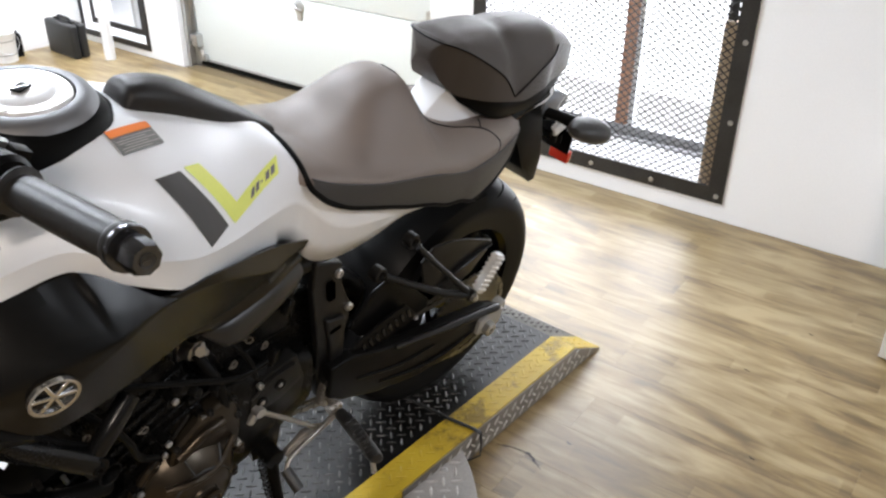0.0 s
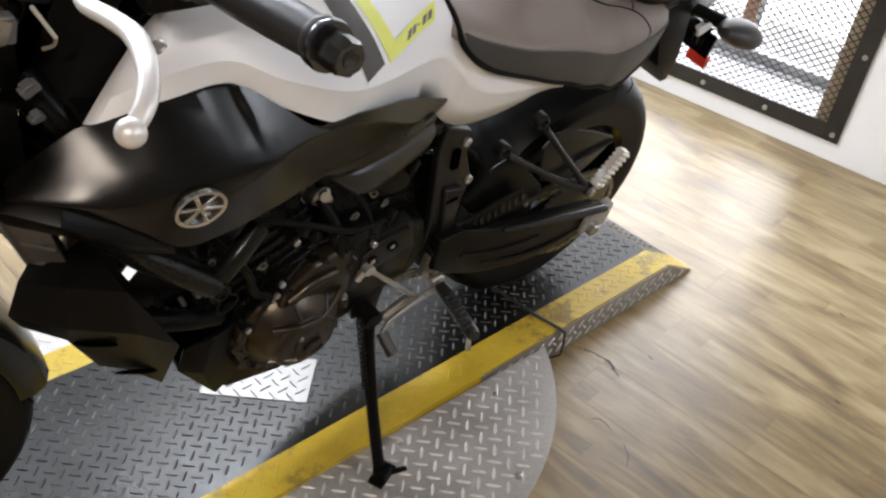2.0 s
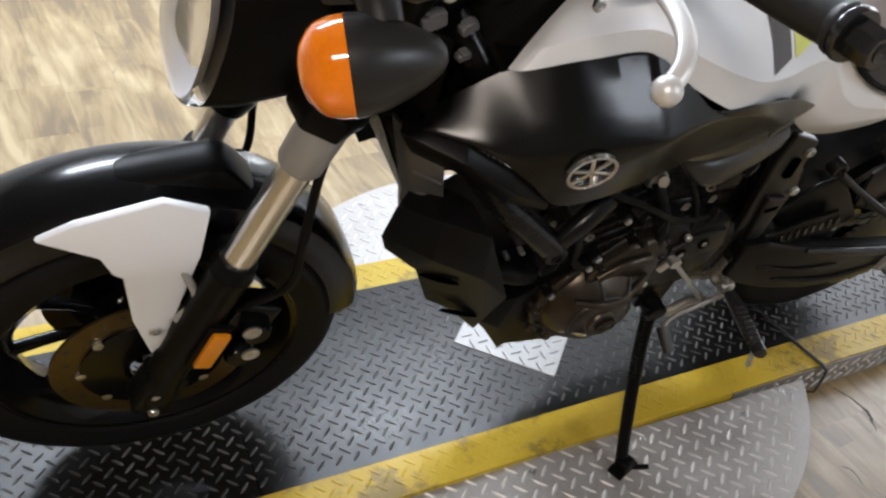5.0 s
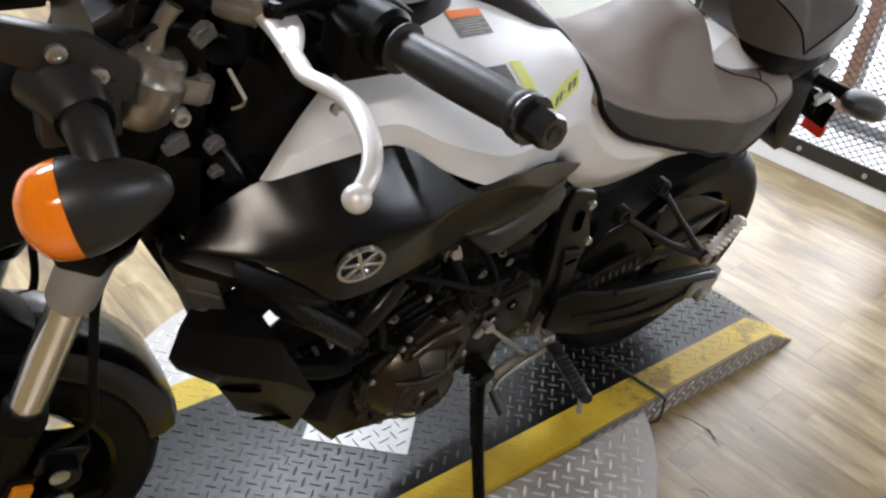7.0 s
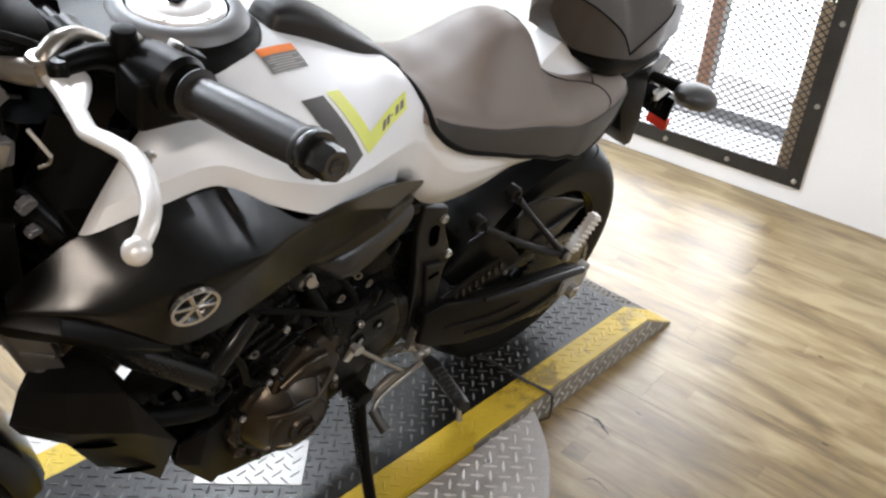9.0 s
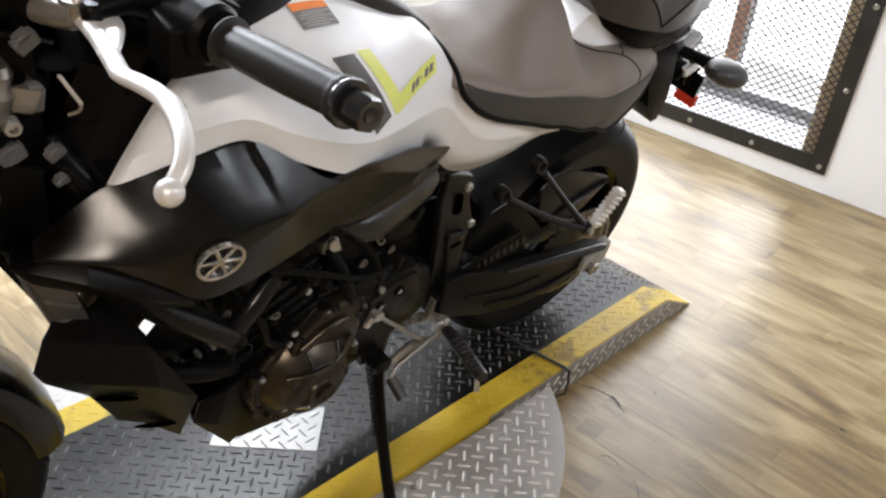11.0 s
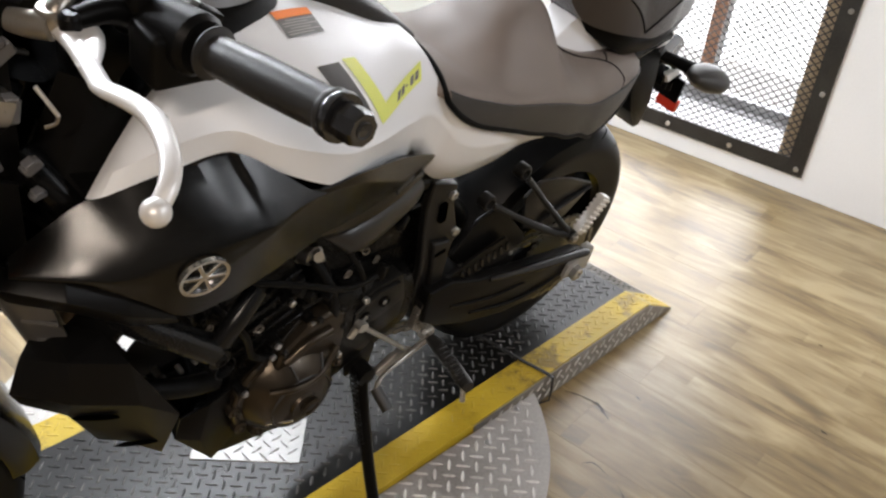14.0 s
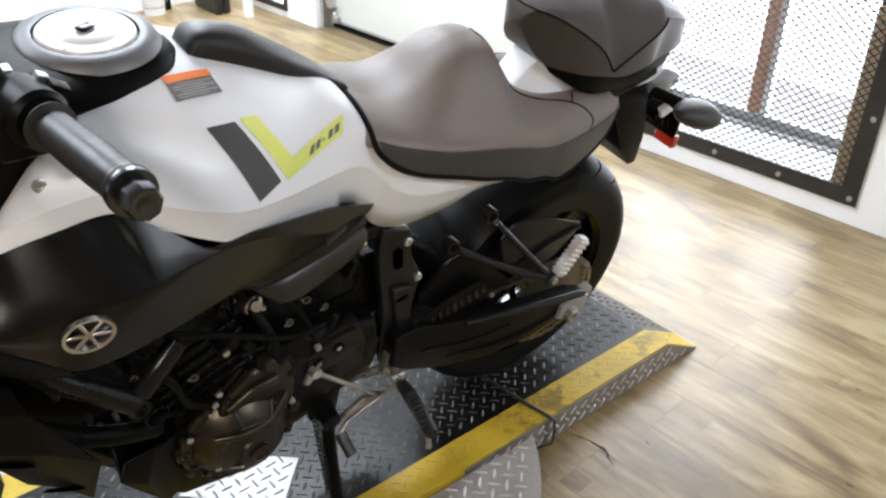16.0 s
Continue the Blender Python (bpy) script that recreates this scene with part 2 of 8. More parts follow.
DECK_BLACK = worn_paint("worn_black_deck_paint", (0.0065, 0.0063, 0.006), (0.022, 0.0205, 0.018), 0.42, 0.33, scale=4.0)
DECK_BLACK.node_tree.nodes["Principled BSDF"].inputs["Specular IOR Level"].default_value = 0.26
TREAD_BLACK = worn_paint("worn_tread_bar_paint", (0.020, 0.0195, 0.019), (0.085, 0.081, 0.076), 0.50, 0.34, scale=9.0)
TREAD_BLACK.node_tree.nodes["Principled BSDF"].inputs["Specular IOR Level"].default_value = 0.5
TAPE_YELLOW = worn_paint("worn_yellow_edge_paint", (0.48, 0.335, 0.028), (0.235, 0.165, 0.03), 0.46, 0.42, scale=8)


def laminate():
    """Printed oak laminate: each plank its own tone, streaked grain along its length, dark knots and cracks."""
    m = bpy.data.materials.new("oak_laminate")
    m.use_nodes = True
    nt, ns = m.node_tree, m.node_tree.nodes
    b = ns["Principled BSDF"]
    tc, info = ns.new("ShaderNodeTexCoord"), ns.new("ShaderNodeObjectInfo")
    jump = ns.new("ShaderNodeVectorMath")
    jump.operation = "MULTIPLY_ADD"
    jump.inputs[1].default_value = (1, 1, 1)
    off = ns.new("ShaderNodeVectorMath")
    off.operation = "SCALE"
    off.inputs[0].default_value = (37.0, 53.0, 11.0)
    nt.links.new(info.outputs["Random"], off.inputs["Scale"])
    nt.links.new(tc.outputs["Object"], jump.inputs[0])
    nt.links.new(off.outputs[0], jump.inputs[2])

    def streak(sx, sy, detail, distort):
        mp, n = ns.new("ShaderNodeMapping"), ns.new("ShaderNodeTexNoise")
        mp.inputs["Scale"].default_value = (sx, sy, 1)
        n.inputs["Scale"].default_value, n.inputs["Detail"].default_value, n.inputs["Distortion"].default_value = 1.0, detail, distort
        nt.links.new(jump.outputs[0], mp.inputs[0])
        nt.links.new(mp.outputs[0], n.inputs["Vector"])
        return n

    place, lay = ns.new("ShaderNodeNewGeometry"), ns.new("ShaderNodeMapping")
    lay.vector_type = "TEXTURE"
    lay.inputs["Rotation"].default_value = (0, 0, radians(TH))
    nt.links.new(place.outputs["Position"], lay.inputs[0])
    broad = ns.new("ShaderNodeTexNoise")
    wide = ns.new("ShaderNodeMapping")
    wide.inputs["Scale"].default_value = (6.4, 2.0, 1)
    broad.inputs["Scale"].default_value, broad.inputs["Detail"].default_value, broad.inputs["Distortion"].default_value = 1.0, 6, 1.2
    nt.links.new(lay.outputs[0], wide.inputs[0])
    nt.links.new(wide.outputs[0], broad.inputs["Vector"])
    grain, fine = streak(24, 3.6, 6, 1.4), streak(210, 9, 4, 0.2)
    ramp = ns.new("ShaderNodeValToRGB")
    e = ramp.color_ramp.elements
    e[0].position, e[0].color = 0.375, (0.122, 0.077, 0.027, 1)
    e[1].position, e[1].color = 0.635, (0.395, 0.303, 0.160, 1)
    mid = e.new(0.49)
    mid.color = (0.245, 0.168, 0.067, 1)
    s1 = ns.new("ShaderNodeMath")
    s1.operation = "MULTIPLY_ADD"
    s1.inputs[1].default_value = 0.40
    nt.links.new(grain.outputs["Fac"], s1.inputs[0])
    half = ns.new("ShaderNodeMath")
    half.operation = "MULTIPLY"
    half.inputs[1].default_value = 0.60
    nt.links.new(broad.outputs["Fac"], half.inputs[0])
    nt.links.new(half.outputs[0], s1.inputs[2])
    tint = ns.new("ShaderNodeMath")
    tint.operation = "MULTIPLY_ADD"
    tint.inputs[1].default_value = 0.05
    nt.links.new(info.outputs["Random"], tint.inputs[0])
    # printed staves within a plank
    turn, stave = ns.new("ShaderNodeMapping"), ns.new("ShaderNodeTexBrick")
    turn.inputs["Rotation"].default_value = (0, 0, radians(90))
    nt.links.new(jump.outputs[0], turn.inputs[0])
    nt.links.new(turn.outputs[0], stave.inputs["Vector"])
    stave.offset = 0.37
    for slot, value in (("Scale", 1.0), ("Brick Width", 0.46), ("Row Height", 0.0507), ("Mortar Size", 0.0), ("Bias", 0.0)):
        stave.inputs[slot].default_value = value
    stave.inputs["Color1"].default_value, stave.inputs["Color2"].default_value = (0, 0, 0, 1), (1, 1, 1, 1)
    tint2 = ns.new("ShaderNodeMath")
    tint2.operation = "MULTIPLY_ADD"
    tint2.inputs[1].default_value = 0.09
    nt.links.new(stave.outputs["Color"], tint2.inputs[0])
    nt.links.new(tint.outputs[0], tint2.inputs[2])
    tint.inputs[2].default_value = -0.07
    tint = tint2
    s2 = ns.new("ShaderNodeMath")
    nt.links.new(s1.outputs[0], s2.inputs[0])
    nt.links.new(tint.outputs[0], s2.inputs[1])
    nt.links.new(s2.outputs[0], ramp.inputs[0])
    # dark cracks and knots with ragged outlines
    knot = streak(7, 2.4, 3, 2.2)
    kr = ns.new("ShaderNodeMapRange")
    kr.inputs["From Min"].default_value, kr.inputs["From Max"].default_value = 0.70, 0.76
    nt.links.new(knot.outputs["Fac"], kr.inputs["Value"])
    kx = ns.new("ShaderNodeMix")
    kx.data_type = "RGBA"
    kf = ns.new("ShaderNodeMath")
    kf.operation = "MULTIPLY"
    kf.inputs[1].default_value = 0.55
    nt.links.new(kr.outputs[0], kf.inputs[0])
    nt.links.new(kf.outputs[0], kx.inputs["Factor"])
    nt.links.new(ramp.outputs[0], kx.inputs[6])
    kx.inputs[7].default_value = (0.12, 0.085, 0.055, 1)
    nt.links.new(kx.outputs[2], b.inputs["Base Color"])
    rr = ns.new("ShaderNodeMapRange")
    rr.inputs["To Min"].default_value, rr.inputs["To Max"].default_value = 0.31, 0.44
    nt.links.new(grain.outputs["Fac"], rr.inputs["Value"])
    nt.links.new(rr.outputs[0], b.inputs["Roughness"])
    b.inputs["Specular IOR Level"].default_value = 1.0
    bp = ns.new("ShaderNodeBump")
    bp.inputs["Strength"].default_value, bp.inputs["Distance"].default_value = 0.25, 0.001
    nt.links.new(fine.outputs["Fac"], bp.inputs["Height"])
    nt.links.new(bp.outputs[0], b.inputs["Normal"])
    return m


LAMINATE = laminate()
LAMINATE_EDGE = mat("laminate_joint", (0.20, 0.15, 0.085), 0.6, 0, 0, 100)

# ---- mesh helpers ----


def part(name, bm, material, parent=None, label="", smooth=True, m=None):
    """Links a bmesh as one mesh object, under a thing or a part."""
    me = bpy.data.meshes.new(name)
    bmesh.ops.recalc_face_normals(bm, faces=bm.faces)
    bm.to_mesh(me)
    bm.free()
    me.materials.append(material)
    if smooth:
        me.polygons.foreach_set("use_smooth", [True] * len(me.polygons))
        me.set_sharp_from_angle(angle=radians(smooth if smooth is not True else 38))
    ob = new(name, me)
    if parent is not None:
        ob.parent = parent
    if m is not None:
        ob.matrix_basis = m
    return tagged(ob, label) if label else ob


def empty(name, m=None):
    ob = new(name)
    ob.empty_display_size = 0.1
    if m is not None:
        ob.matrix_basis = m
    return ob


def joined(*bms):
    out = bmesh.new()
    for b in bms:
        me = bpy.data.meshes.new("tmp")
        b.to_mesh(me)
        b.free()
        out.from_mesh(me)
        bpy.data.meshes.remove(me)
    return out


def box(x0, x1, y0, y1, z0, z1, bevel=0.0, seg=2):
    bm = bmesh.new()
    bmesh.ops.create_cube(bm, size=1, matrix=Matrix.Translation(((x0 + x1) / 2, (y0 + y1) / 2, (z0 + z1) / 2)) @ Matrix.Diagonal((x1 - x0, y1 - y0, z1 - z0, 1)))
    if bevel:
        bmesh.ops.bevel(bm, geom=bm.edges[:], offset=bevel, segments=seg, affect="EDGES", profile=0.6)
    return bm


def moved(bm, m):
    bmesh.ops.transform(bm, matrix=m, verts=bm.verts)
    return bm


def plate(outline, y0, y1, bevel=0.0, seg=2, axis="y"):
    """An outline in x and z, extruded from y0 to y1 (or, by axis z, an outline in x and y)."""
    bm = bmesh.new()
    put = (lambda a, b, c: (a, c, b)) if axis == "y" else (lambda a, b, c: (a, b, c))
    lo = [bm.verts.new(put(a, b, y0)) for a, b in outline]
    hi = [bm.verts.new(put(a, b, y1)) for a, b in outline]
    bm.faces.new(lo)
    bm.faces.new(hi[::-1])
    n = len(lo)
    for i in range(n):
        bm.faces.new((lo[i], lo[(i + 1) % n], hi[(i + 1) % n], hi[i]))
    bmesh.ops.recalc_face_normals(bm, faces=bm.faces)
    if bevel:
        bmesh.ops.bevel(bm, geom=bm.edges[:], offset=bevel, segments=seg, affect="EDGES", profile=0.6)
    return bm


def spline(points, n):
    """n + 1 points along a smooth curve through the given ones."""
    pts = [Vector(p) for p in points]
    out = []
    for k in range(n + 1):
        f = k / n * (len(pts) - 1)
        i = min(int(f), len(pts) - 2)
        t = f - i
        p0, p1, p2, p3 = pts[max(i - 1, 0)], pts[i], pts[i + 1], pts[min(i + 2, len(pts) - 1)]
        out.append(0.5 * (2 * p1 + (p2 - p0) * t + (2 * p0 - 5 * p1 + 4 * p2 - p3) * t * t + (3 * p1 - p0 - 3 * p2 + p3) * t ** 3))
    return out


def rings(loops, closed=True, caps=True):
    """A skin over loops of equally many points."""
    bm = bmesh.new()
    rows = [[bm.verts.new(p) for p in loop] for loop in loops]
    n = len(rows[0])
    for a, b in zip(rows, rows[1:]):
        for i in range(n if closed else n - 1):
            bm.faces.new((a[i], a[(i + 1) % n], b[(i + 1) % n], b[i]))
    if caps and closed:
        bm.faces.new(rows[0][::-1])
        bm.faces.new(rows[-1])
    return bm


def tube(points, r, n=12, seg=24, flat=1.0, smoothed=True):
    """A bar or hose along points; r one radius or one for each point; flat squeezes its second axis."""
    path = spline(points, seg) if smoothed and len(points) > 2 else [Vector(p) for p in points]
    count = len(path)
    rs = [r] * count if isinstance(r, (int, float)) else [float(np.interp(i / (count - 1) * (len(r) - 1), range(len(r)), r)) for i in range(count)]
    loops, side = [], None
    for i, p in enumerate(path):
        d = (path[min(i + 1, count - 1)] - path[max(i - 1, 0)]).normalized()
        if side is None:
            side = d.orthogonal().normalized() if abs(d.z) > 0.95 else d.cross(Vector((0, 0, 1))).normalized()
        side = (side - d * side.dot(d)).normalized()
        up = side.cross(d)
        loops.append([p + rs[i] * (math.cos(a) * side + flat * math.sin(a) * up) for a in (2 * math.pi * k / n for k in range(n))])
    return rings(loops)


def lathe(profile, n=32, m=None):
    """Rows of (radius, along the axis y) turned round the y axis; closed where a radius is 0."""
    bm = bmesh.new()
    rows = []
    for r, y in profile:
        rows.append([bm.verts.new((r * math.cos(2 * math.pi * k / n), y, r * math.sin(2 * math.pi * k / n))) for k in range(n)] if r > 1e-6 else [bm.verts.new((0, y, 0))])
    for a, b in zip(rows, rows[1:]):
        for k in range(n):
            j = (k + 1) % n
            if len(a) == 1 and len(b) > 1:
                bm.faces.new((a[0], b[j], b[k]))
            elif len(b) == 1 and len(a) > 1:
                bm.faces.new((a[k], a[j], b[0]))
            elif len(a) > 1:
                bm.faces.new((a[k], a[j], b[j], b[k]))
    return moved(bm, m) if m is not None else bm


def bolt(r=0.006, h=0.005):
    """A socket-head bolt along y."""
    return lathe([(0, -0.002), (r, -0.002), (r, h * 0.8), (r * 0.85, h), (r * 0.5, h), (r * 0.45, h * 0.5), (0, h * 0.5)], 12)


def along(a, b):
    """A pose at a whose y axis points to b."""
    return Matrix.Translation(a) @ (Vector(b) - Vector(a)).to_track_quat("Y", "Z").to_matrix().to_4x4()


# ---- the room ----
def structure(ob, label, category):
    return tagged(ob, label, category, kind="structure")


def wall_piece(u0, u1, z0, z1, v0=-0.2, v1=0.0):
    return box(v0, v1, u0, u1, z0, z1)


WIN = (-1.02, 0.032, 0.12, 2.11)      # screened window's opening: u from, to, z from, to
FAR = (-4.03, -3.40, 0.07, 1.9)
GAR = (-3.08, -1.30, 0.0, 2.15)
BACK = -4.45
wall_w = empty("wall_west", wall_pose(0, 0))
structure(wall_w, "white painted wall with a screened window and a garage door", "wall")
pieces = ((WIN[1], 4.6, 0, 3.0), (WIN[0], WIN[1], 0, WIN[2]), (WIN[0], WIN[1], WIN[3], 3.0), (GAR[1], WIN[0], 0, 3.0), (GAR[0], GAR[1], GAR[3], 3.0),
          (FAR[1], GAR[0], 0, 3.0), (FAR[0], FAR[1], 0, FAR[2]), (FAR[0], FAR[1], FAR[3], 3.0), (BACK - 0.2, FAR[0], 0, 3.0))
part("wall_body", joined(*[wall_piece(*p) for p in pieces]), WHITE_WALL, wall_w, smooth=False)
floor = structure(part("floor", box(-2.4, 6.2, -5.2, 5.2, -0.2, -0.0035), LAMINATE_EDGE, smooth=False), "oak laminate floor with long streaked planks", "floor")
structure(part("wall_south", box(-0.6, 6.9, -0.2, 0, 0, 3.0), WHITE_WALL, smooth=False, m=pose(-0.7, -4.03, 0, 0, 0, TH)), "plain white painted wall", "wall")
# out of view: north and east walls and ceiling, dark to hold down bounce light
structure(part("wall_north", box(-2.4, 6.0, 4.5, 4.7, 0, 3.0), UNSEEN_WALL_GREY, smooth=False), "unseen wall, darkened to hold down fill light", "wall")
structure(part("wall_east", box(6.0, 6.2, -5.2, 4.7, 0, 3.0), UNSEEN_WALL_GREY, smooth=False), "unseen wall, darkened to hold down fill light", "wall")
structure(part("ceiling", box(-2.4, 6.2, -5.2, 5.2, 3.0, 3.15), UNSEEN_CEILING_GREY, smooth=False), "unseen ceiling, darkened to hold down fill light", "ceiling")
backdrop = part("backdrop", box(-1.25, -1.2, -4.8, 1.2, -0.4, 3.2), OUTSIDE, smooth=False, m=wall_pose(0, 0))
structure(part("ground", box(-1.2, -0.21, -4.8, 1.2, -0.003, 0.02), CONCRETE, smooth=False, m=wall_pose(0, 0)), "pale sunlit concrete outside the windows", "ground")
structure(backdrop, "bright overexposed daylight outside", "backdrop")
# lamp housings under the ceiling
lamp0 = None
for tx, ty, *_ in TUBES:
    if lamp0 is None:
        lamp0 = empty("ceiling_light", pose(tx, ty, 3.0))
        part("housing", joined(box(-0.62, 0.62, -0.16, 0.16, -0.035, 0), box(-0.62, 0.62, -0.165, -0.15, -0.06, 0), box(-0.62, 0.62, 0.15, 0.165, -0.06, 0)), PIPE_WHITE, lamp0, smooth=False)
        for ly in (-0.07, 0.07):
            part("tube_lamp", lathe([(0, -0.6), (0.013, -0.6), (0.013, 0.6), (0, 0.6)], 12, pose(0, ly, -0.05, 0, 0, 90)), glowing("tube_glow", (1, 0.94, 0.84), 3.0) if ly < 0 else bpy.data.materials["tube_glow"], lamp0)
        tagged(lamp0, "white twin tube ceiling lamp, switched on", "ceiling lamp", "ceiling lamps")
    else:
        copy_thing(lamp0, pose(tx, ty, 3.0))


def screened_window():
    """A tall window behind a bolted steel frame with expanded mesh."""
    w = structure(empty("window_1", wall_pose(0, 0)), "tall bright window behind a bolted black steel mesh screen", "window")
    u0, u1, z0, z1 = -1.07, 0.084, 0.071, 2.16
    wide = 0.062
    bars = ((u0, u0 + wide, z0, z1), (u1 - wide, u1, z0, z1), (u0 + wide, u1 - wide, z0, z0 + wide), (u0 + wide, u1 - wide, z1 - wide, z1))
    for a, b, c, d in bars:
        part("frame_bar", box(0.001, 0.008, a, b, c, d, 0.001, 1), STEEL_FRAME, w, "dark worn flat steel bar", smooth=False)
    b0 = bolt(0.0095, 0.006)
    spots = [(u1 - 0.026 - k * 0.262, z0 + 0.027) for k in range(5)] + [(u1 - 0.024, z0 + 0.03 + k * 0.29) for k in range(1, 7)] + [(u0 + 0.031, z0 + 0.03 + k * 0.29) for k in range(1, 7)]
    first = None
    for u, z in spots:
        if first is None:
            first = part("bolt", b0, ZINC, w, "zinc hex bolt", m=pose(0.008, u, z, 0, 0, -90))
        else:
            o = new("bolt", first.data)
            o.parent, o.matrix_basis = w, pose(0.008, u, z, 0, 0, -90)
    # expanded mesh: zigzag strands joined at their points
    bm = bmesh.new()
    pu, pz, r = 0.036, 0.0135, 0.0023
    nz, nu = int((z1 - z0 - 2 * wide) / (2 * pz)), int((u1 - u0 - 2 * wide) / pu)

    def strand(p, q):
        d = (q - p).normalized()
        s = d.cross(Vector((1, 0, 0))).normalized() * r
        t = Vector((1, 0, 0)) * r * 1.3
        vs = [bm.verts.new(e + o) for e in (p, q) for o in (s, t, -s, -t)]
        for k in range(4):
            bm.faces.new((vs[k], vs[(k + 1) % 4], vs[4 + (k + 1) % 4], vs[4 + k]))

    ua, za = u0 + wide * 0.7, z0 + wide * 0.7
    for i in range(nz + 3):
        for j in range(nu + 2):
            zc, uc = za + 2 * pz * i, ua + pu * j
            for sign in (1, -1):
                strand(Vector((-0.004, uc, zc)), Vector((-0.004, uc + pu / 2, zc + sign * pz)))
                strand(Vector((-0.004, uc + pu / 2, zc + sign * pz)), Vector((-0.004, uc + pu, zc)))
    tagged(part("mesh_screen", bm, MESH_STEEL, w, "diamond expanded steel mesh", smooth=False), kind="stuff")
    # reveal, sill, timber post and board, aluminium frame behind
    part("window_sill", box(-0.36, -0.006, WIN[0], WIN[1], WIN[2] - 0.03, WIN[2] + 0.004, 0.002, 1), SILL_GREY, w, "pale worn painted sill")
    part("timber_post", box(-0.335, -0.30, -0.522, -0.470, WIN[2] + 0.045, WIN[3], 0.003, 1), RUSTY_WOOD, w, "reddish brown timber post")
    part("inner_post", box(-0.335, -0.295, -0.462, -0.440, WIN[2] + 0.045, WIN[3], 0.003, 1), ALU_FRAME, w)
    edge = u1 - wide
    part("side_board", joined(box(-0.05, -0.012, edge - 0.050, edge - 0.004, WIN[2] + 0.004, 0.74, 0.003, 1), box(-0.054, -0.010, edge - 0.054, edge - 0.002, 0.36, 0.385, 0.003, 1)), BOARD_WOOD, w, "weathered brown board beside the mesh")
    part("side_channel", box(-0.016, -0.012, edge - 0.045, edge - 0.010, 0.742, WIN[3], 0.001, 1), STEEL_FRAME, w, "dark steel channel beside the mesh")
    web = None
    for k in range(47):                                    # webs between the slots along the channel
        z = 0.755 + 0.029 * k
        if web is None:
            web = part("slot_web", box(-0.016, -0.012, edge - 0.010, edge + 0.004, -0.007, 0.007), STEEL_FRAME, w, smooth=False, m=pose(0, 0, z))
        else:
            o = new("slot_web", web.data)
            o.parent, o.matrix_basis = w, pose(0, 0, z)
    part("frame_rail", box(-0.345, -0.295, WIN[0], WIN[1], WIN[2] + 0.004, WIN[2] + 0.05, 0.003, 1), RAIL_GREY, w, "dark grey bottom rail")
    part("sill_strip", box(-0.29, -0.25, WIN[0], WIN[1], WIN[2] + 0.004, WIN[2] + 0.012, 0.002, 1), RAIL_GREY, w, "grey strip along the sill")


def far_window():
    w = structure(empty("window_2", wall_pose(0, 0)), "small bright window in a double black frame", "window")
    for u0, u1, z0, z1, v in ((-4.06, -3.37, 0.04, 1.93, 0.0), (-3.98, -3.44, 0.115, 1.86, -0.03)):
        for a, b, c, d in ((u0, u0 + 0.03, z0, z1), (u1 - 0.03, u1, z0, z1), (u0 + 0.03, u1 - 0.03, z0, z0 + 0.035), (u0 + 0.03, u1 - 0.03, z1 - 0.035, z1)):
            part("frame_bar", box(v + 0.001, v + 0.01, a, b, c, d, 0.001, 1), STEEL_FRAME, w, smooth=False)
    part("mullion", box(-0.15, -0.10, -3.66, -3.63, FAR[2], FAR[3], 0.004, 1), ALU_FRAME, w)
    part("window_sill", box(-0.2, -0.01, FAR[0], FAR[1], FAR[2] - 0.02, FAR[2] + 0.004, 0.002, 1), PIPE_WHITE, w)


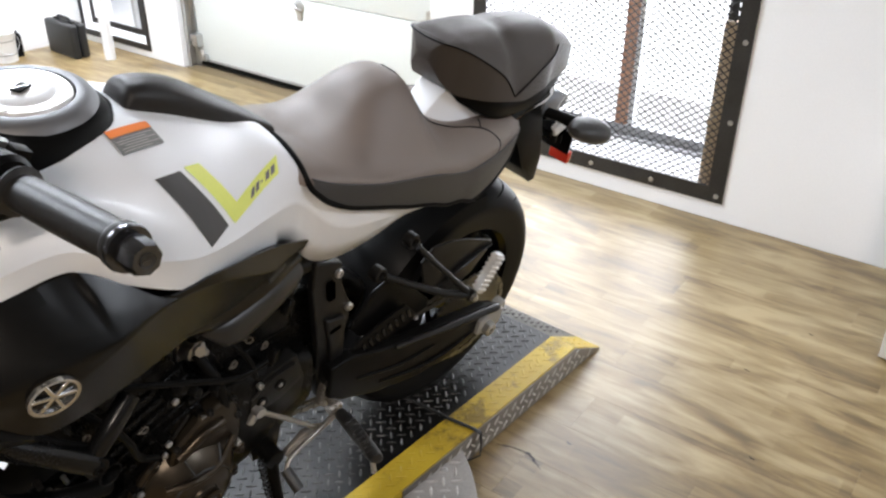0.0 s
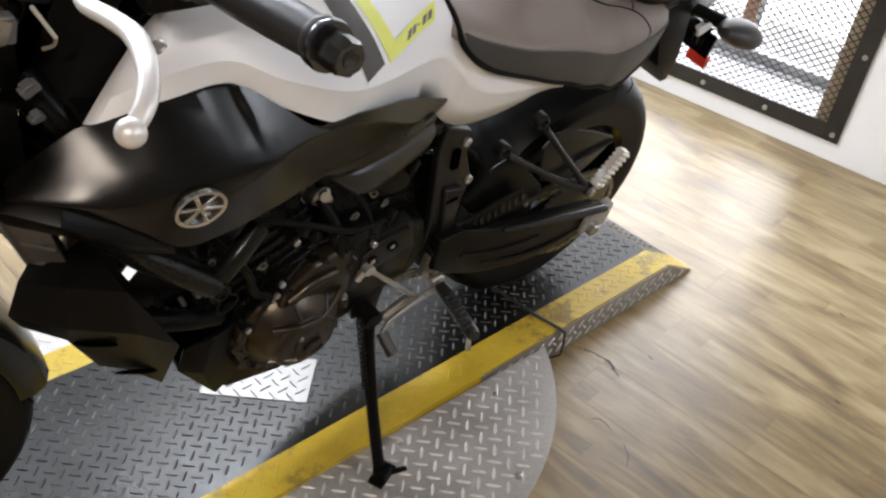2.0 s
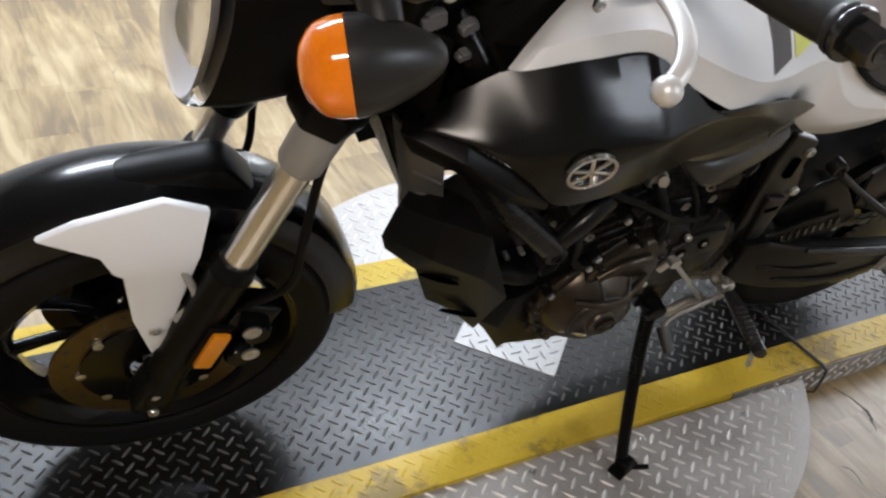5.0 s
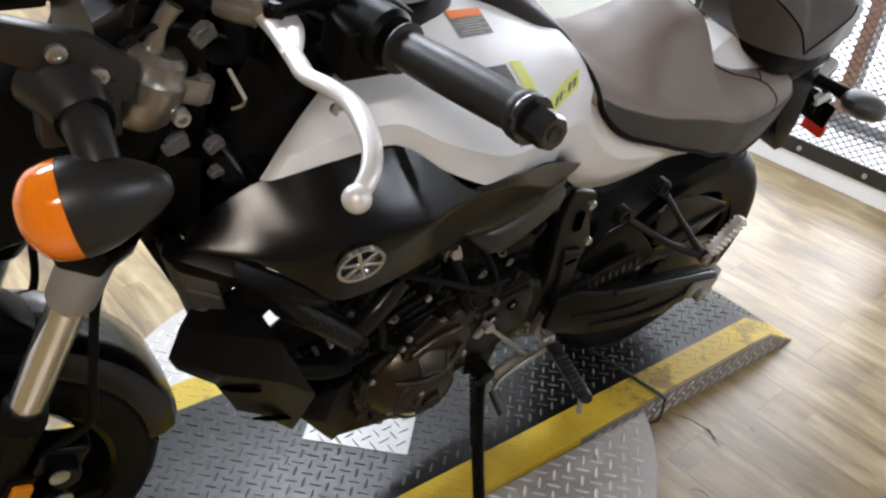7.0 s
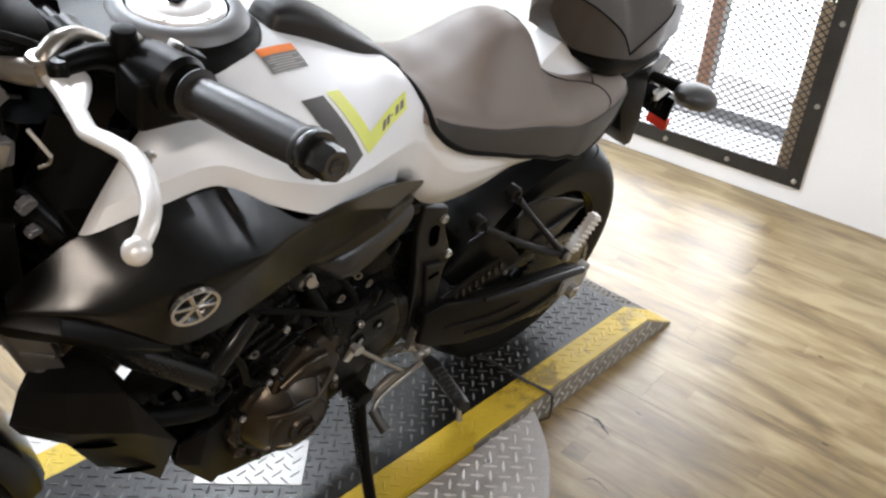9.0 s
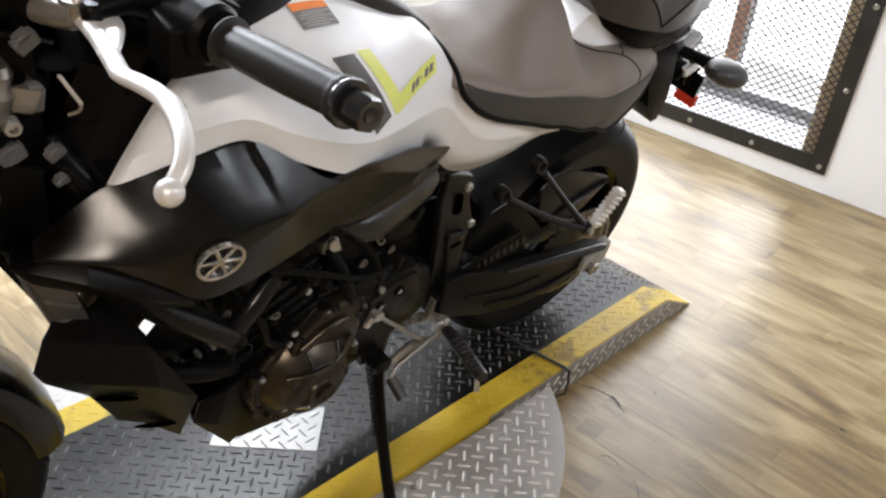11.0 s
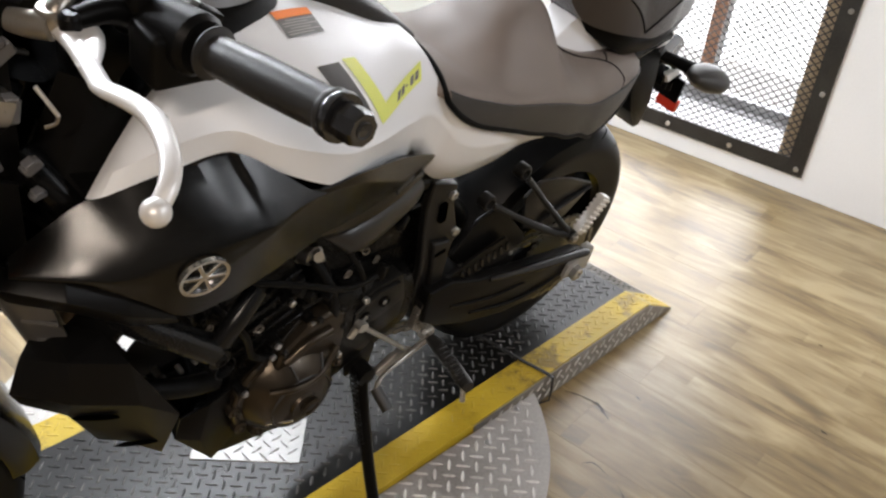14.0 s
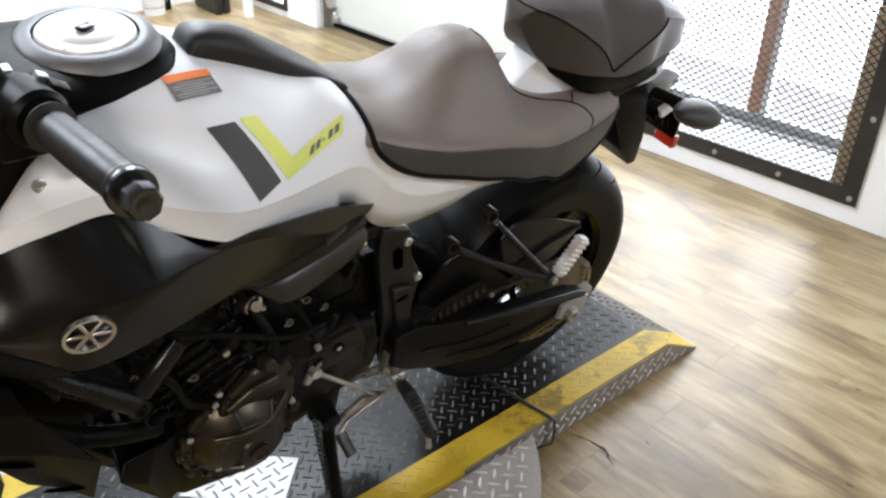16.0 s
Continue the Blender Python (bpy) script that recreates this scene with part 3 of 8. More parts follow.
def garage_door():
    g = structure(empty("door_1", wall_pose(0, 0)), "closed white sectional garage door with a black bottom seal", "garage door")
    z = 0.035
    while z < GAR[3] - 0.02:
        top = min(z + 0.462, GAR[3])
        part("panel", box(-0.13, -0.09, GAR[0] + 0.004, GAR[1] - 0.004, z, top - 0.003, 0.006, 2), DOOR_WHITE, g)
        z += 0.462
    part("bottom_seal", box(-0.125, -0.086, GAR[0] + 0.05, GAR[1] - 0.004, 0.006, 0.036, 0.004, 1), RUBBER_SEAL, g, "black rubber bottom seal")
    part("threshold_gap_strip", box(-0.16, -0.13, GAR[0], GAR[1], 0.001, 0.012), ALU_FRAME, g, smooth=False)
    part("bottom_rail", box(-0.0895, -0.082, GAR[0] + 0.05, GAR[1] - 0.004, 0.036, 0.05, 0.002, 1), ALU_FRAME, g)
    for u in (-3.02, -1.95):
        part("bottom_bracket", joined(box(-0.09, -0.06, u, u + 0.06, 0.04, 0.075, 0.003, 1), box(-0.075, -0.055, u + 0.02, u + 0.04, 0.05, 0.1, 0.003, 1)), ZINC, g, "zinc bottom bracket")
    # side track with rollers, and the lock handle
    part("track", joined(box(-0.085, -0.08, GAR[0] + 0.004, GAR[0] + 0.05, 0, 2.1), box(-0.085, -0.03, GAR[0] + 0.004, GAR[0] + 0.01, 0, 2.1), box(-0.035, -0.03, GAR[0] + 0.004, GAR[0] + 0.03, 0, 2.1)), ZINC, g, "galvanised steel side track", smooth=False)
    for z in (0.12, 0.47, 0.93):
        part("hinge", joined(box(-0.09, -0.045, GAR[0] + 0.03, GAR[0] + 0.085, z, z + 0.07, 0.003, 1), lathe([(0, -0.02), (0.018, -0.02), (0.018, 0.02), (0, 0.02)], 14, pose(-0.06, GAR[0] + 0.035, z + 0.035))), ZINC, g, "zinc roller hinge")
    part("hinge", joined(box(-0.09, -0.06, GAR[1] - 0.07, GAR[1] - 0.015, 0.46, 0.56, 0.003, 1), lathe([(0, -0.02), (0.018, -0.02), (0.018, 0.02), (0, 0.02)], 14, pose(-0.06, GAR[1] - 0.03, 0.51))), ZINC, g, "zinc roller hinge")
    handle = part("lock_plate", joined(lathe([(0, 0), (0.032, 0), (0.032, 0.006), (0.02, 0.012), (0, 0.012)], 20, pose(-0.09, -2.196, 0.455, 0, 0, -90)), box(-0.0895, -0.084, -2.215, -2.177, 0.39, 0.47, 0.002, 1)), ZINC, g, "zinc lock plate")
    part("turn_handle", tube([(-0.078, -2.215, 0.47), (-0.06, -2.196, 0.455), (-0.078, -2.175, 0.44)], 0.007, 8, 10), ZINC, handle)


screened_window()
far_window()
garage_door()

# ---- the display platform ----
DECK, DISC_Z = 0.080, 0.068
PY0, PY1 = -0.378, 0.218            # the deck's edges
PX0, PX1, PXF = -0.405, 1.98, -0.55   # crest of the ramp, front end, foot of the ramp


def tread(bm, x, y, z, turn, size=0.013, tall=0.0015, m=None):
    """One raised bar of tread plate."""
    c, s = math.cos(turn), math.sin(turn)
    pts = [(-size, 0, 0), (-size * 0.45, -size * 0.21, 0), (size * 0.45, -size * 0.21, 0), (size, 0, 0), (size * 0.45, size * 0.21, 0), (-size * 0.45, size * 0.21, 0), (-size * 0.6, 0, tall), (size * 0.6, 0, tall)]
    vs = []
    for a, b, h in pts:
        p = Vector((x + a * c - b * s, y + a * s + b * c, z + h))
        vs.append(bm.verts.new(m @ p if m is not None else p))
    for f in ((0, 1, 6), (1, 2, 7, 6), (2, 3, 7), (3, 4, 7), (4, 5, 6, 7), (5, 0, 6)):
        bm.faces.new([vs[i] for i in f])


def tread_field(inside, x0, x1, y0, y1, z, pitch=0.0240, size=0.0136, m=None, slope=None, tall=0.0023):
    bm = bmesh.new()
    q = math.sqrt(0.5) * pitch                          # the lattice runs along the bars, 45 degrees to the edges
    n = int(max(x1 - x0, y1 - y0) / q) + 2
    for i in range(-n, n + 1):
        for j in range(-n, n + 1):
            x, y = x0 + (i + j) * q, y0 + (i - j) * q + pitch * 0.5
            if x0 + size * 0.6 < x < x1 - size * 0.6 and y0 + size * 0.6 < y < y1 - size * 0.6 and inside(x, y):
                tread(bm, x, y, slope(x) if slope else z, radians(45 if (i + j) % 2 else -45), size, tall, m)
    return bm


platform = tagged(empty("display_platform", pose(0.6, -0.078, 0, 0, 0, 1.4) @ pose(-0.6, 0.078, 0)), "low black tread-plate display ramp with worn yellow edges", "display platform")
YEL = 0.079
ramp_z = lambda x: DECK * (x - PXF) / (PX0 - PXF)
deck = part("deck", box(PX0, PX1, PY0 + YEL, PY1 - YEL, 0.002, DECK), DECK_BLACK, platform, "worn black painted tread plate", smooth=False)
tagged(part("tread_bar", tread_field(lambda x, y: True, PX0, 1.98, PY0 + YEL + 0.01, PY1 - YEL - 0.01, DECK), TREAD_BLACK, deck, "raised tread bars", smooth=False), kind="stuff")
for name, ya, yb in (("near_edge", PY1 - YEL, PY1), ("far_edge", PY0, PY0 + YEL)):
    e = part("edge_strip", joined(box(PX0, PX1, ya, yb, 0.002, DECK), plate([(PXF, 0.002), (PX0, 0.002), (PX0, DECK)], ya, yb)), TAPE_YELLOW, platform, "scuffed yellow edge band", smooth=False)
    tagged(part("tread_bar", joined(tread_field(lambda x, y: True, PX0, PX1, ya + 0.006, yb - 0.006, DECK, tall=0.0012), tread_field(lambda x, y: True, PXF + 0.02, PX0 - 0.005, ya + 0.006, yb - 0.006, 0, slope=ramp_z, tall=0.0012)), TAPE_YELLOW, e, smooth=False), kind="stuff")
rampp = part("ramp", plate([(PXF, 0.002), (PX0, 0.002), (PX0, DECK)], PY0 + YEL, PY1 - YEL), DECK_BLACK, platform, "black sloping entry ramp", smooth=False)
tagged(part("tread_bar", tread_field(lambda x, y: True, PXF + 0.02, PX0 - 0.005, PY0 + YEL + 0.01, PY1 - YEL - 0.01, 0, slope=ramp_z), TREAD_BLACK, rampp, smooth=False), kind="stuff")
for ys, s in ((PY1 + 0.0006, 1), (PY0 - 0.0006, -1)):
    side = part("side_plate", plate([(PXF + 0.004, 0.002), (0.30 if s > 0 else PX1, 0.002), (0.30 if s > 0 else PX1, DECK - 0.004), (PX0, DECK - 0.004)], min(ys, ys + s * 0.003), max(ys, ys + s * 0.003)), SIDE_PLATE, platform, "bare aluminium tread-plate side", smooth=False)
    flip = Matrix.Translation((0, ys + s * 0.003, 0)) @ Matrix.Rotation(radians(90), 4, "X") if s < 0 else Matrix.Translation((0, ys + 0.003, 0)) @ Matrix(((1, 0, 0, 0), (0, 0, 1, 0), (0, 1, 0, 0), (0, 0, 0, 1)))
    tagged(part("tread_bar", tread_field(lambda x, y: y < ramp_z(x) - 0.012 if x < PX0 else True, PXF + 0.03, 0.28, 0.006, DECK - 0.004, 0, 0.026, 0.0145, flip), DISC_BAR, side, smooth=False), kind="stuff")
# bare patch of bright plate let into the deck
patch = part("bare_panel", plate([(0.815, -0.09), (0.655, 0.062), (0.565, -0.03), (0.725, -0.182)], DECK, DECK + 0.003, 0.0008, 1, "z"), BRIGHT_PLATE, platform, "bright bare aluminium tread panel", smooth=False)
tagged(part("tread_bar", moved(tread_field(lambda x, y: abs(x) < 0.10 and abs(y) < 0.058, -0.11, 0.11, -0.07, 0.07, 0, 0.026, 0.0145), pose(0.69, -0.06, DECK + 0.003, 0, 0, -43.5)), BRIGHT_PLATE, patch, smooth=False), kind="stuff")
part("deck_seam", box(1.284, 1.288, PY0 + YEL, PY1 - YEL, DECK - 0.01, DECK + 0.0012), RUBBER_SEAL, platform, smooth=False)

CX, CY, CR = 0.622, -0.078, 0.603
for s in (1, -1):
    y_in = (PY1 + 0.001 - CY) if s > 0 else (CY - PY0 + 0.001)
    a0 = math.asin(y_in / CR)
    arc = [(CX + CR * math.cos(a), CY + s * CR * math.sin(a)) for a in (a0 + (math.pi - 2 * a0) * k / 60 for k in range(61))]
    wing = tagged(part("turntable_wing", plate(arc, DISC_Z - 0.006, DISC_Z, 0.0015, 1, "z"), DISC_PLATE, smooth=False), "round worn aluminium tread-plate turntable wing beside the ramp", "turntable", "turntable wings")
    inside = lambda x, y, s=s: math.hypot(x - CX, y - CY) < CR - 0.016 and ((y > PY1 + 0.012) if s > 0 else (y < PY0 - 0.012))
    bars = tread_field(inside, CX - CR, CX + CR, PY1 if s > 0 else CY - CR, CY + CR if s > 0 else PY0, DISC_Z, 0.029, 0.0165)
    tagged(part("tread_bar", bars, DISC_BAR, wing, "raised tread bars", smooth=False), kind="stuff")
    for k in range(3):
        part("under_frame", plate([(CX - 0.3 + k * 0.28, 0.0), (CX - 0.26 + k * 0.28, 0.0), (CX - 0.26 + k * 0.28, DISC_Z - 0.006), (CX - 0.3 + k * 0.28, DISC_Z - 0.006)], PY1 + 0.02 if s > 0 else CY - 0.48, CY + 0.48 if s > 0 else PY0 - 0.02), STEEL_FRAME, wing, smooth=False)
    for bx, by in ((0.175, 0.232), (0.415, 0.452), (0.30, 0.262), (0.62, 0.50), (0.84, 0.45), (1.05, 0.25), (0.55, 0.25), (0.8, 0.25)):
        part("bolt", moved(bolt(0.0075, 0.003), pose(bx, by if s > 0 else 2 * CY - by, DISC_Z, 90)), ZINC, wing)

# ---- the motorcycle ----
from mathutils.bvhtree import BVHTree

bike = tagged(empty("motorcycle", pose(0, -0.012, DECK + 0.0012, -12, 0, 0)), "silver and black naked motorcycle leaning on its side stand", "motorcycle")


def body(sections, nx, nm, bottom=True, crease=0):
    """A symmetric body over sections (x, half profile of (y, z) from the spine to the lower edge)."""
    cols = len(sections[0][1])
    lines = [spline([prof[k] if len(prof[k]) == 3 else (x, *prof[k]) for x, prof in sections], nx) for k in range(cols)]
    loops = []
    for i in range(nx + 1):
        half = spline([line[i] for line in lines[:cols - crease]], nm)
        if crease:                                    # the last band is flat, behind a crease
            half += [lines[-2][i].lerp(lines[-1][i], q) for q in (0.04, 0.5, 1.0)]
        right = [Vector((p.x, -p.y, p.z)) for p in half[1:]]
        loops.append(right[::-1] + half)
    return rings(loops, closed=bottom, caps=bottom)


def panel(sections, nx, nm, thick, side=1):
    """A moulded skin through rows of points, with thickness; side -1 mirrors it to the right."""
    cols = len(sections[0])
    lines = [spline([s[k] for s in sections], nx) for k in range(cols)]
    loops = [spline([line[i] for line in lines], nm) for i in range(nx + 1)]
    bm = rings(loops, closed=False, caps=False)
    bmesh.ops.recalc_face_normals(bm, faces=bm.faces)
    out = sum((f.normal.y for f in bm.faces), 0.0)
    if out < 0:
        bmesh.ops.reverse_faces(bm, faces=bm.faces)
    bmesh.ops.solidify(bm, geom=bm.faces[:], thickness=thick)
    if side < 0:
        moved(bm, Matrix.Diagonal((1, -1, 1, 1)))
    return bm


def faceted(sections, thick, side=1):
    """The same with straight facets between the points."""
    bm = rings([[Vector(p) for p in s] for s in sections], closed=False, caps=False)
    bmesh.ops.recalc_face_normals(bm, faces=bm.faces)
    if sum((f.normal.y for f in bm.faces), 0.0) < 0:
        bmesh.ops.reverse_faces(bm, faces=bm.faces)
    bmesh.ops.solidify(bm, geom=bm.faces[:], thickness=thick)
    bmesh.ops.bevel(bm, geom=[e for e in bm.edges if len(e.link_faces) == 2 and e.calc_face_angle() > 0.2], offset=0.0016, segments=2, affect="EDGES", profile=0.6)
    if side < 0:
        moved(bm, Matrix.Diagonal((1, -1, 1, 1)))
    return bm


def skin_of(bm):
    return BVHTree.FromBMesh(bm)


def on_skin(tree, p, d, lift):
    d = Vector(d).normalized()
    hit, normal, _, _ = tree.ray_cast(Vector(p) - d * 0.15, d, 0.4)
    if hit is None:
        return Vector(p)
    return hit + (normal if normal.dot(d) < 0 else -normal) * lift


def decal(name, corners, tree, d, material, parent, label="", lift=0.0011, n=24):
    """A printed film that follows a skin: a four-cornered patch laid onto it along d."""
    a, b, c, e = (Vector(p) for p in corners)
    bm = bmesh.new()
    g = [[bm.verts.new(on_skin(tree, (a.lerp(b, i / n)).lerp(e.lerp(c, i / n), j / n), d, lift)) for j in range(n + 1)] for i in range(n + 1)]
    for i in range(n):
        for j in range(n):
            bm.faces.new((g[i][j], g[i + 1][j], g[i + 1][j + 1], g[i][j + 1]))
    return part(name, bm, material, parent, label)


# --- wheels ---
def wheel(name, cx, cy, cz, radius, half, rim_r, rim_half, spokes, label):
    w = tagged(empty(name, pose(cx, cy, cz)), label)
    w.parent = bike
    prof = []
    for k in range(25):                      # round crown from bead to bead
        a = radians(-112 + 224 * k / 24)
        prof.append((radius - half * 0.72 + half * 0.72 * math.cos(a) * (1 if math.cos(a) > 0 else 2.1), half * math.sin(a) * (1.0 if abs(a) < 1.6 else 0.97)))
    prof = [(rim_r - 0.004, -rim_half + 0.004)] + prof + [(rim_r - 0.004, rim_half - 0.004)]
    tyre = part("tyre", lathe(prof, 96), RUBBER, w, "black sport tyre with cut grooves", smooth=50)
    # tread grooves: narrow flat strips on the crown, their inner shade painted deep black
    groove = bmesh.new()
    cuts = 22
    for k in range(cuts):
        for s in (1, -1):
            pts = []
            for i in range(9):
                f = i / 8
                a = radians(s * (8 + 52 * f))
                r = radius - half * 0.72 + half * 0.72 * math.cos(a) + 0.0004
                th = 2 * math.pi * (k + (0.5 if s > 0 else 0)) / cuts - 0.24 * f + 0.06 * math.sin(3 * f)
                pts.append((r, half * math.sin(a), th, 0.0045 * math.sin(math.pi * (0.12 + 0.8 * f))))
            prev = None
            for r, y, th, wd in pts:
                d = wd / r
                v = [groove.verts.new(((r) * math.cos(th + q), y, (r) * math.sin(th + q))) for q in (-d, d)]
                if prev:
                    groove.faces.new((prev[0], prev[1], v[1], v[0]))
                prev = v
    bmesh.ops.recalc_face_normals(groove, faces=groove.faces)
    tagged(part("tread_groove", groove, HOLE_SHADE, tyre), kind="stuff")
    rim = part("rim", lathe([(rim_r - 0.03, -rim_half + 0.015), (rim_r - 0.012, -rim_half), (rim_r + 0.004, -rim_half), (rim_r + 0.004, -rim_half + 0.006), (rim_r - 0.02, -rim_half + 0.02), (rim_r - 0.026, 0), (rim_r - 0.02, rim_half - 0.02), (rim_r + 0.004, rim_half - 0.006), (rim_r + 0.004, rim_half), (rim_r - 0.012, rim_half), (rim_r - 0.03, rim_half - 0.015), (rim_r - 0.042, 0), (rim_r - 0.03, -rim_half + 0.015)], 80), GLOSS_BLACK, w, "black cast wheel rim")
    for s in (1, -1):
        part("rim_stripe", lathe([(rim_r - 0.004, s * (rim_half + 0.0006)), (rim_r + 0.001, s * (rim_half + 0.0012)), (rim_r + 0.005, s * (rim_half + 0.0002))], 80), COPPER, rim, "thin bronze rim line")
    part("hub", lathe([(0, -0.05), (0.03, -0.05), (0.038, -0.03), (0.034, 0.0), (0.038, 0.03), (0.03, 0.05), (0, 0.05)], 32), GLOSS_BLACK, w)
    sp = None
    for k in range(spokes):
        a = 2 * math.pi * k / spokes
        bm = tube([(0.03, 0.012, 0), (0.10, 0.016 * (1 if k % 2 else -1) * 0.4, 0.006), (rim_r - 0.035, 0, 0.0)], [0.015, 0.0095, 0.012], 8, 8, 0.8)
        if sp is None:
            sp = part("spoke", bm, GLOSS_BLACK, w)
            sp.matrix_basis = pose(0, 0, 0, 0, math.degrees(-a), 0)
        else:
            bm.free()
            o = new("spoke", sp.data)
            o.parent, o.matrix_basis = w, pose(0, 0, 0, 0, math.degrees(-a), 0)
    return w


FX, FY, FZ = 1.420, -0.045, 0.298
rear = wheel("rear_wheel", 0.001, -0.037, 0.311, 0.309, 0.084, 0.225, 0.072, 10, "rear wheel with a wide black tyre")
part("brake_shield", lathe([(0.03, -0.052), (0.168, -0.052), (0.170, -0.049), (0.168, -0.046), (0.03, -0.046), (0.03, -0.052)], 48), ENGINE_BLACK, rear, "black plate on the far side of the hub")
front = wheel("front_wheel", FX, FY, FZ, 0.297, 0.060, 0.222, 0.048, 10, "front wheel with a black tyre")


def brake_disc(parent, y, r_in, r_out, material, label):
    n, holes = 72, 24
    bm = lathe([(r_in, -0.0022), (r_out, -0.0022), (r_out, 0.0022), (r_in, 0.0022), (r_in, -0.0022)], n, pose(0, y, 0))
    d = part("brake_disc", bm, material, parent, label)
    # drill holes: flat black spots on the disc, the dark of each hole painted
    hb = bmesh.new()
    for k in range(holes):
        a, rr = 2 * math.pi * k / holes, r_in + (r_out - r_in) * (0.28, 0.5, 0.74)[k % 3]
        for s in (1, -1):
            c = hb.verts.new((rr * math.cos(a), y + s * 0.0027, rr * math.sin(a)))
            ring = [hb.verts.new((rr * math.cos(a) + 0.0042 * math.cos(q), y + s * 0.0027, rr * math.sin(a) + 0.0042 * math.sin(q))) for q in (2 * math.pi * i / 10 for i in range(10))]
            for i in range(10):
                hb.faces.new((c, ring[i], ring[(i + 1) % 10]))
    tagged(part("drill_hole", hb, RECESS_BLACK, d, smooth=False), kind="stuff")
    c = part("disc_carrier", lathe([(0.035, -0.004), (0.06, -0.004), (r_in + 0.004, -0.003), (r_in + 0.004, 0.003), (0.06, 0.006), (0.035, 0.006), (0.035, -0.004)], 40, pose(0, y + 0.004, 0)), GLOSS_BLACK, d)
    for k in range(8):
        a = 2 * math.pi * k / 8
        part("disc_rivet", lathe([(0, 0), (0.0085, 0), (0.0085, 0.005), (0.005, 0.006), (0, 0.006)], 12, pose((r_in + 0.001) * math.cos(a), y + 0.002, (r_in + 0.001) * math.sin(a))), ZINC, d)
    return d


brake_disc(front, 0.062, 0.098, 0.141, GOLD, "gold-tinted drilled front brake disc")
brake_disc(front, -0.062, 0.098, 0.141, GOLD, "gold-tinted drilled front brake disc")
# rear sprocket with teeth
bm = bmesh.new()
teeth = 43
outer = []
for k in range(teeth * 4):
    a = 2 * math.pi * k / (teeth * 4)
    outer.append(((0.108 + (0.006, 0.009, 0.006, 0.0)[k % 4]) * math.cos(a), (0.108 + (0.006, 0.009, 0.006, 0.0)[k % 4]) * math.sin(a)))
part("sprocket", plate(outer, 0.116, 0.123), CHAIN, rear, "steel rear sprocket")

# --- fork and front end ---
fork = tagged(empty("front_fork"), "telescopic fork with bright stanchions")
fork.parent = bike


def leg(z, s):
    y_mid = FY + (z - 0.3) * 0.025
    return Vector((1.418 - 0.38 * (z - 0.3), y_mid + s * 0.102, z))


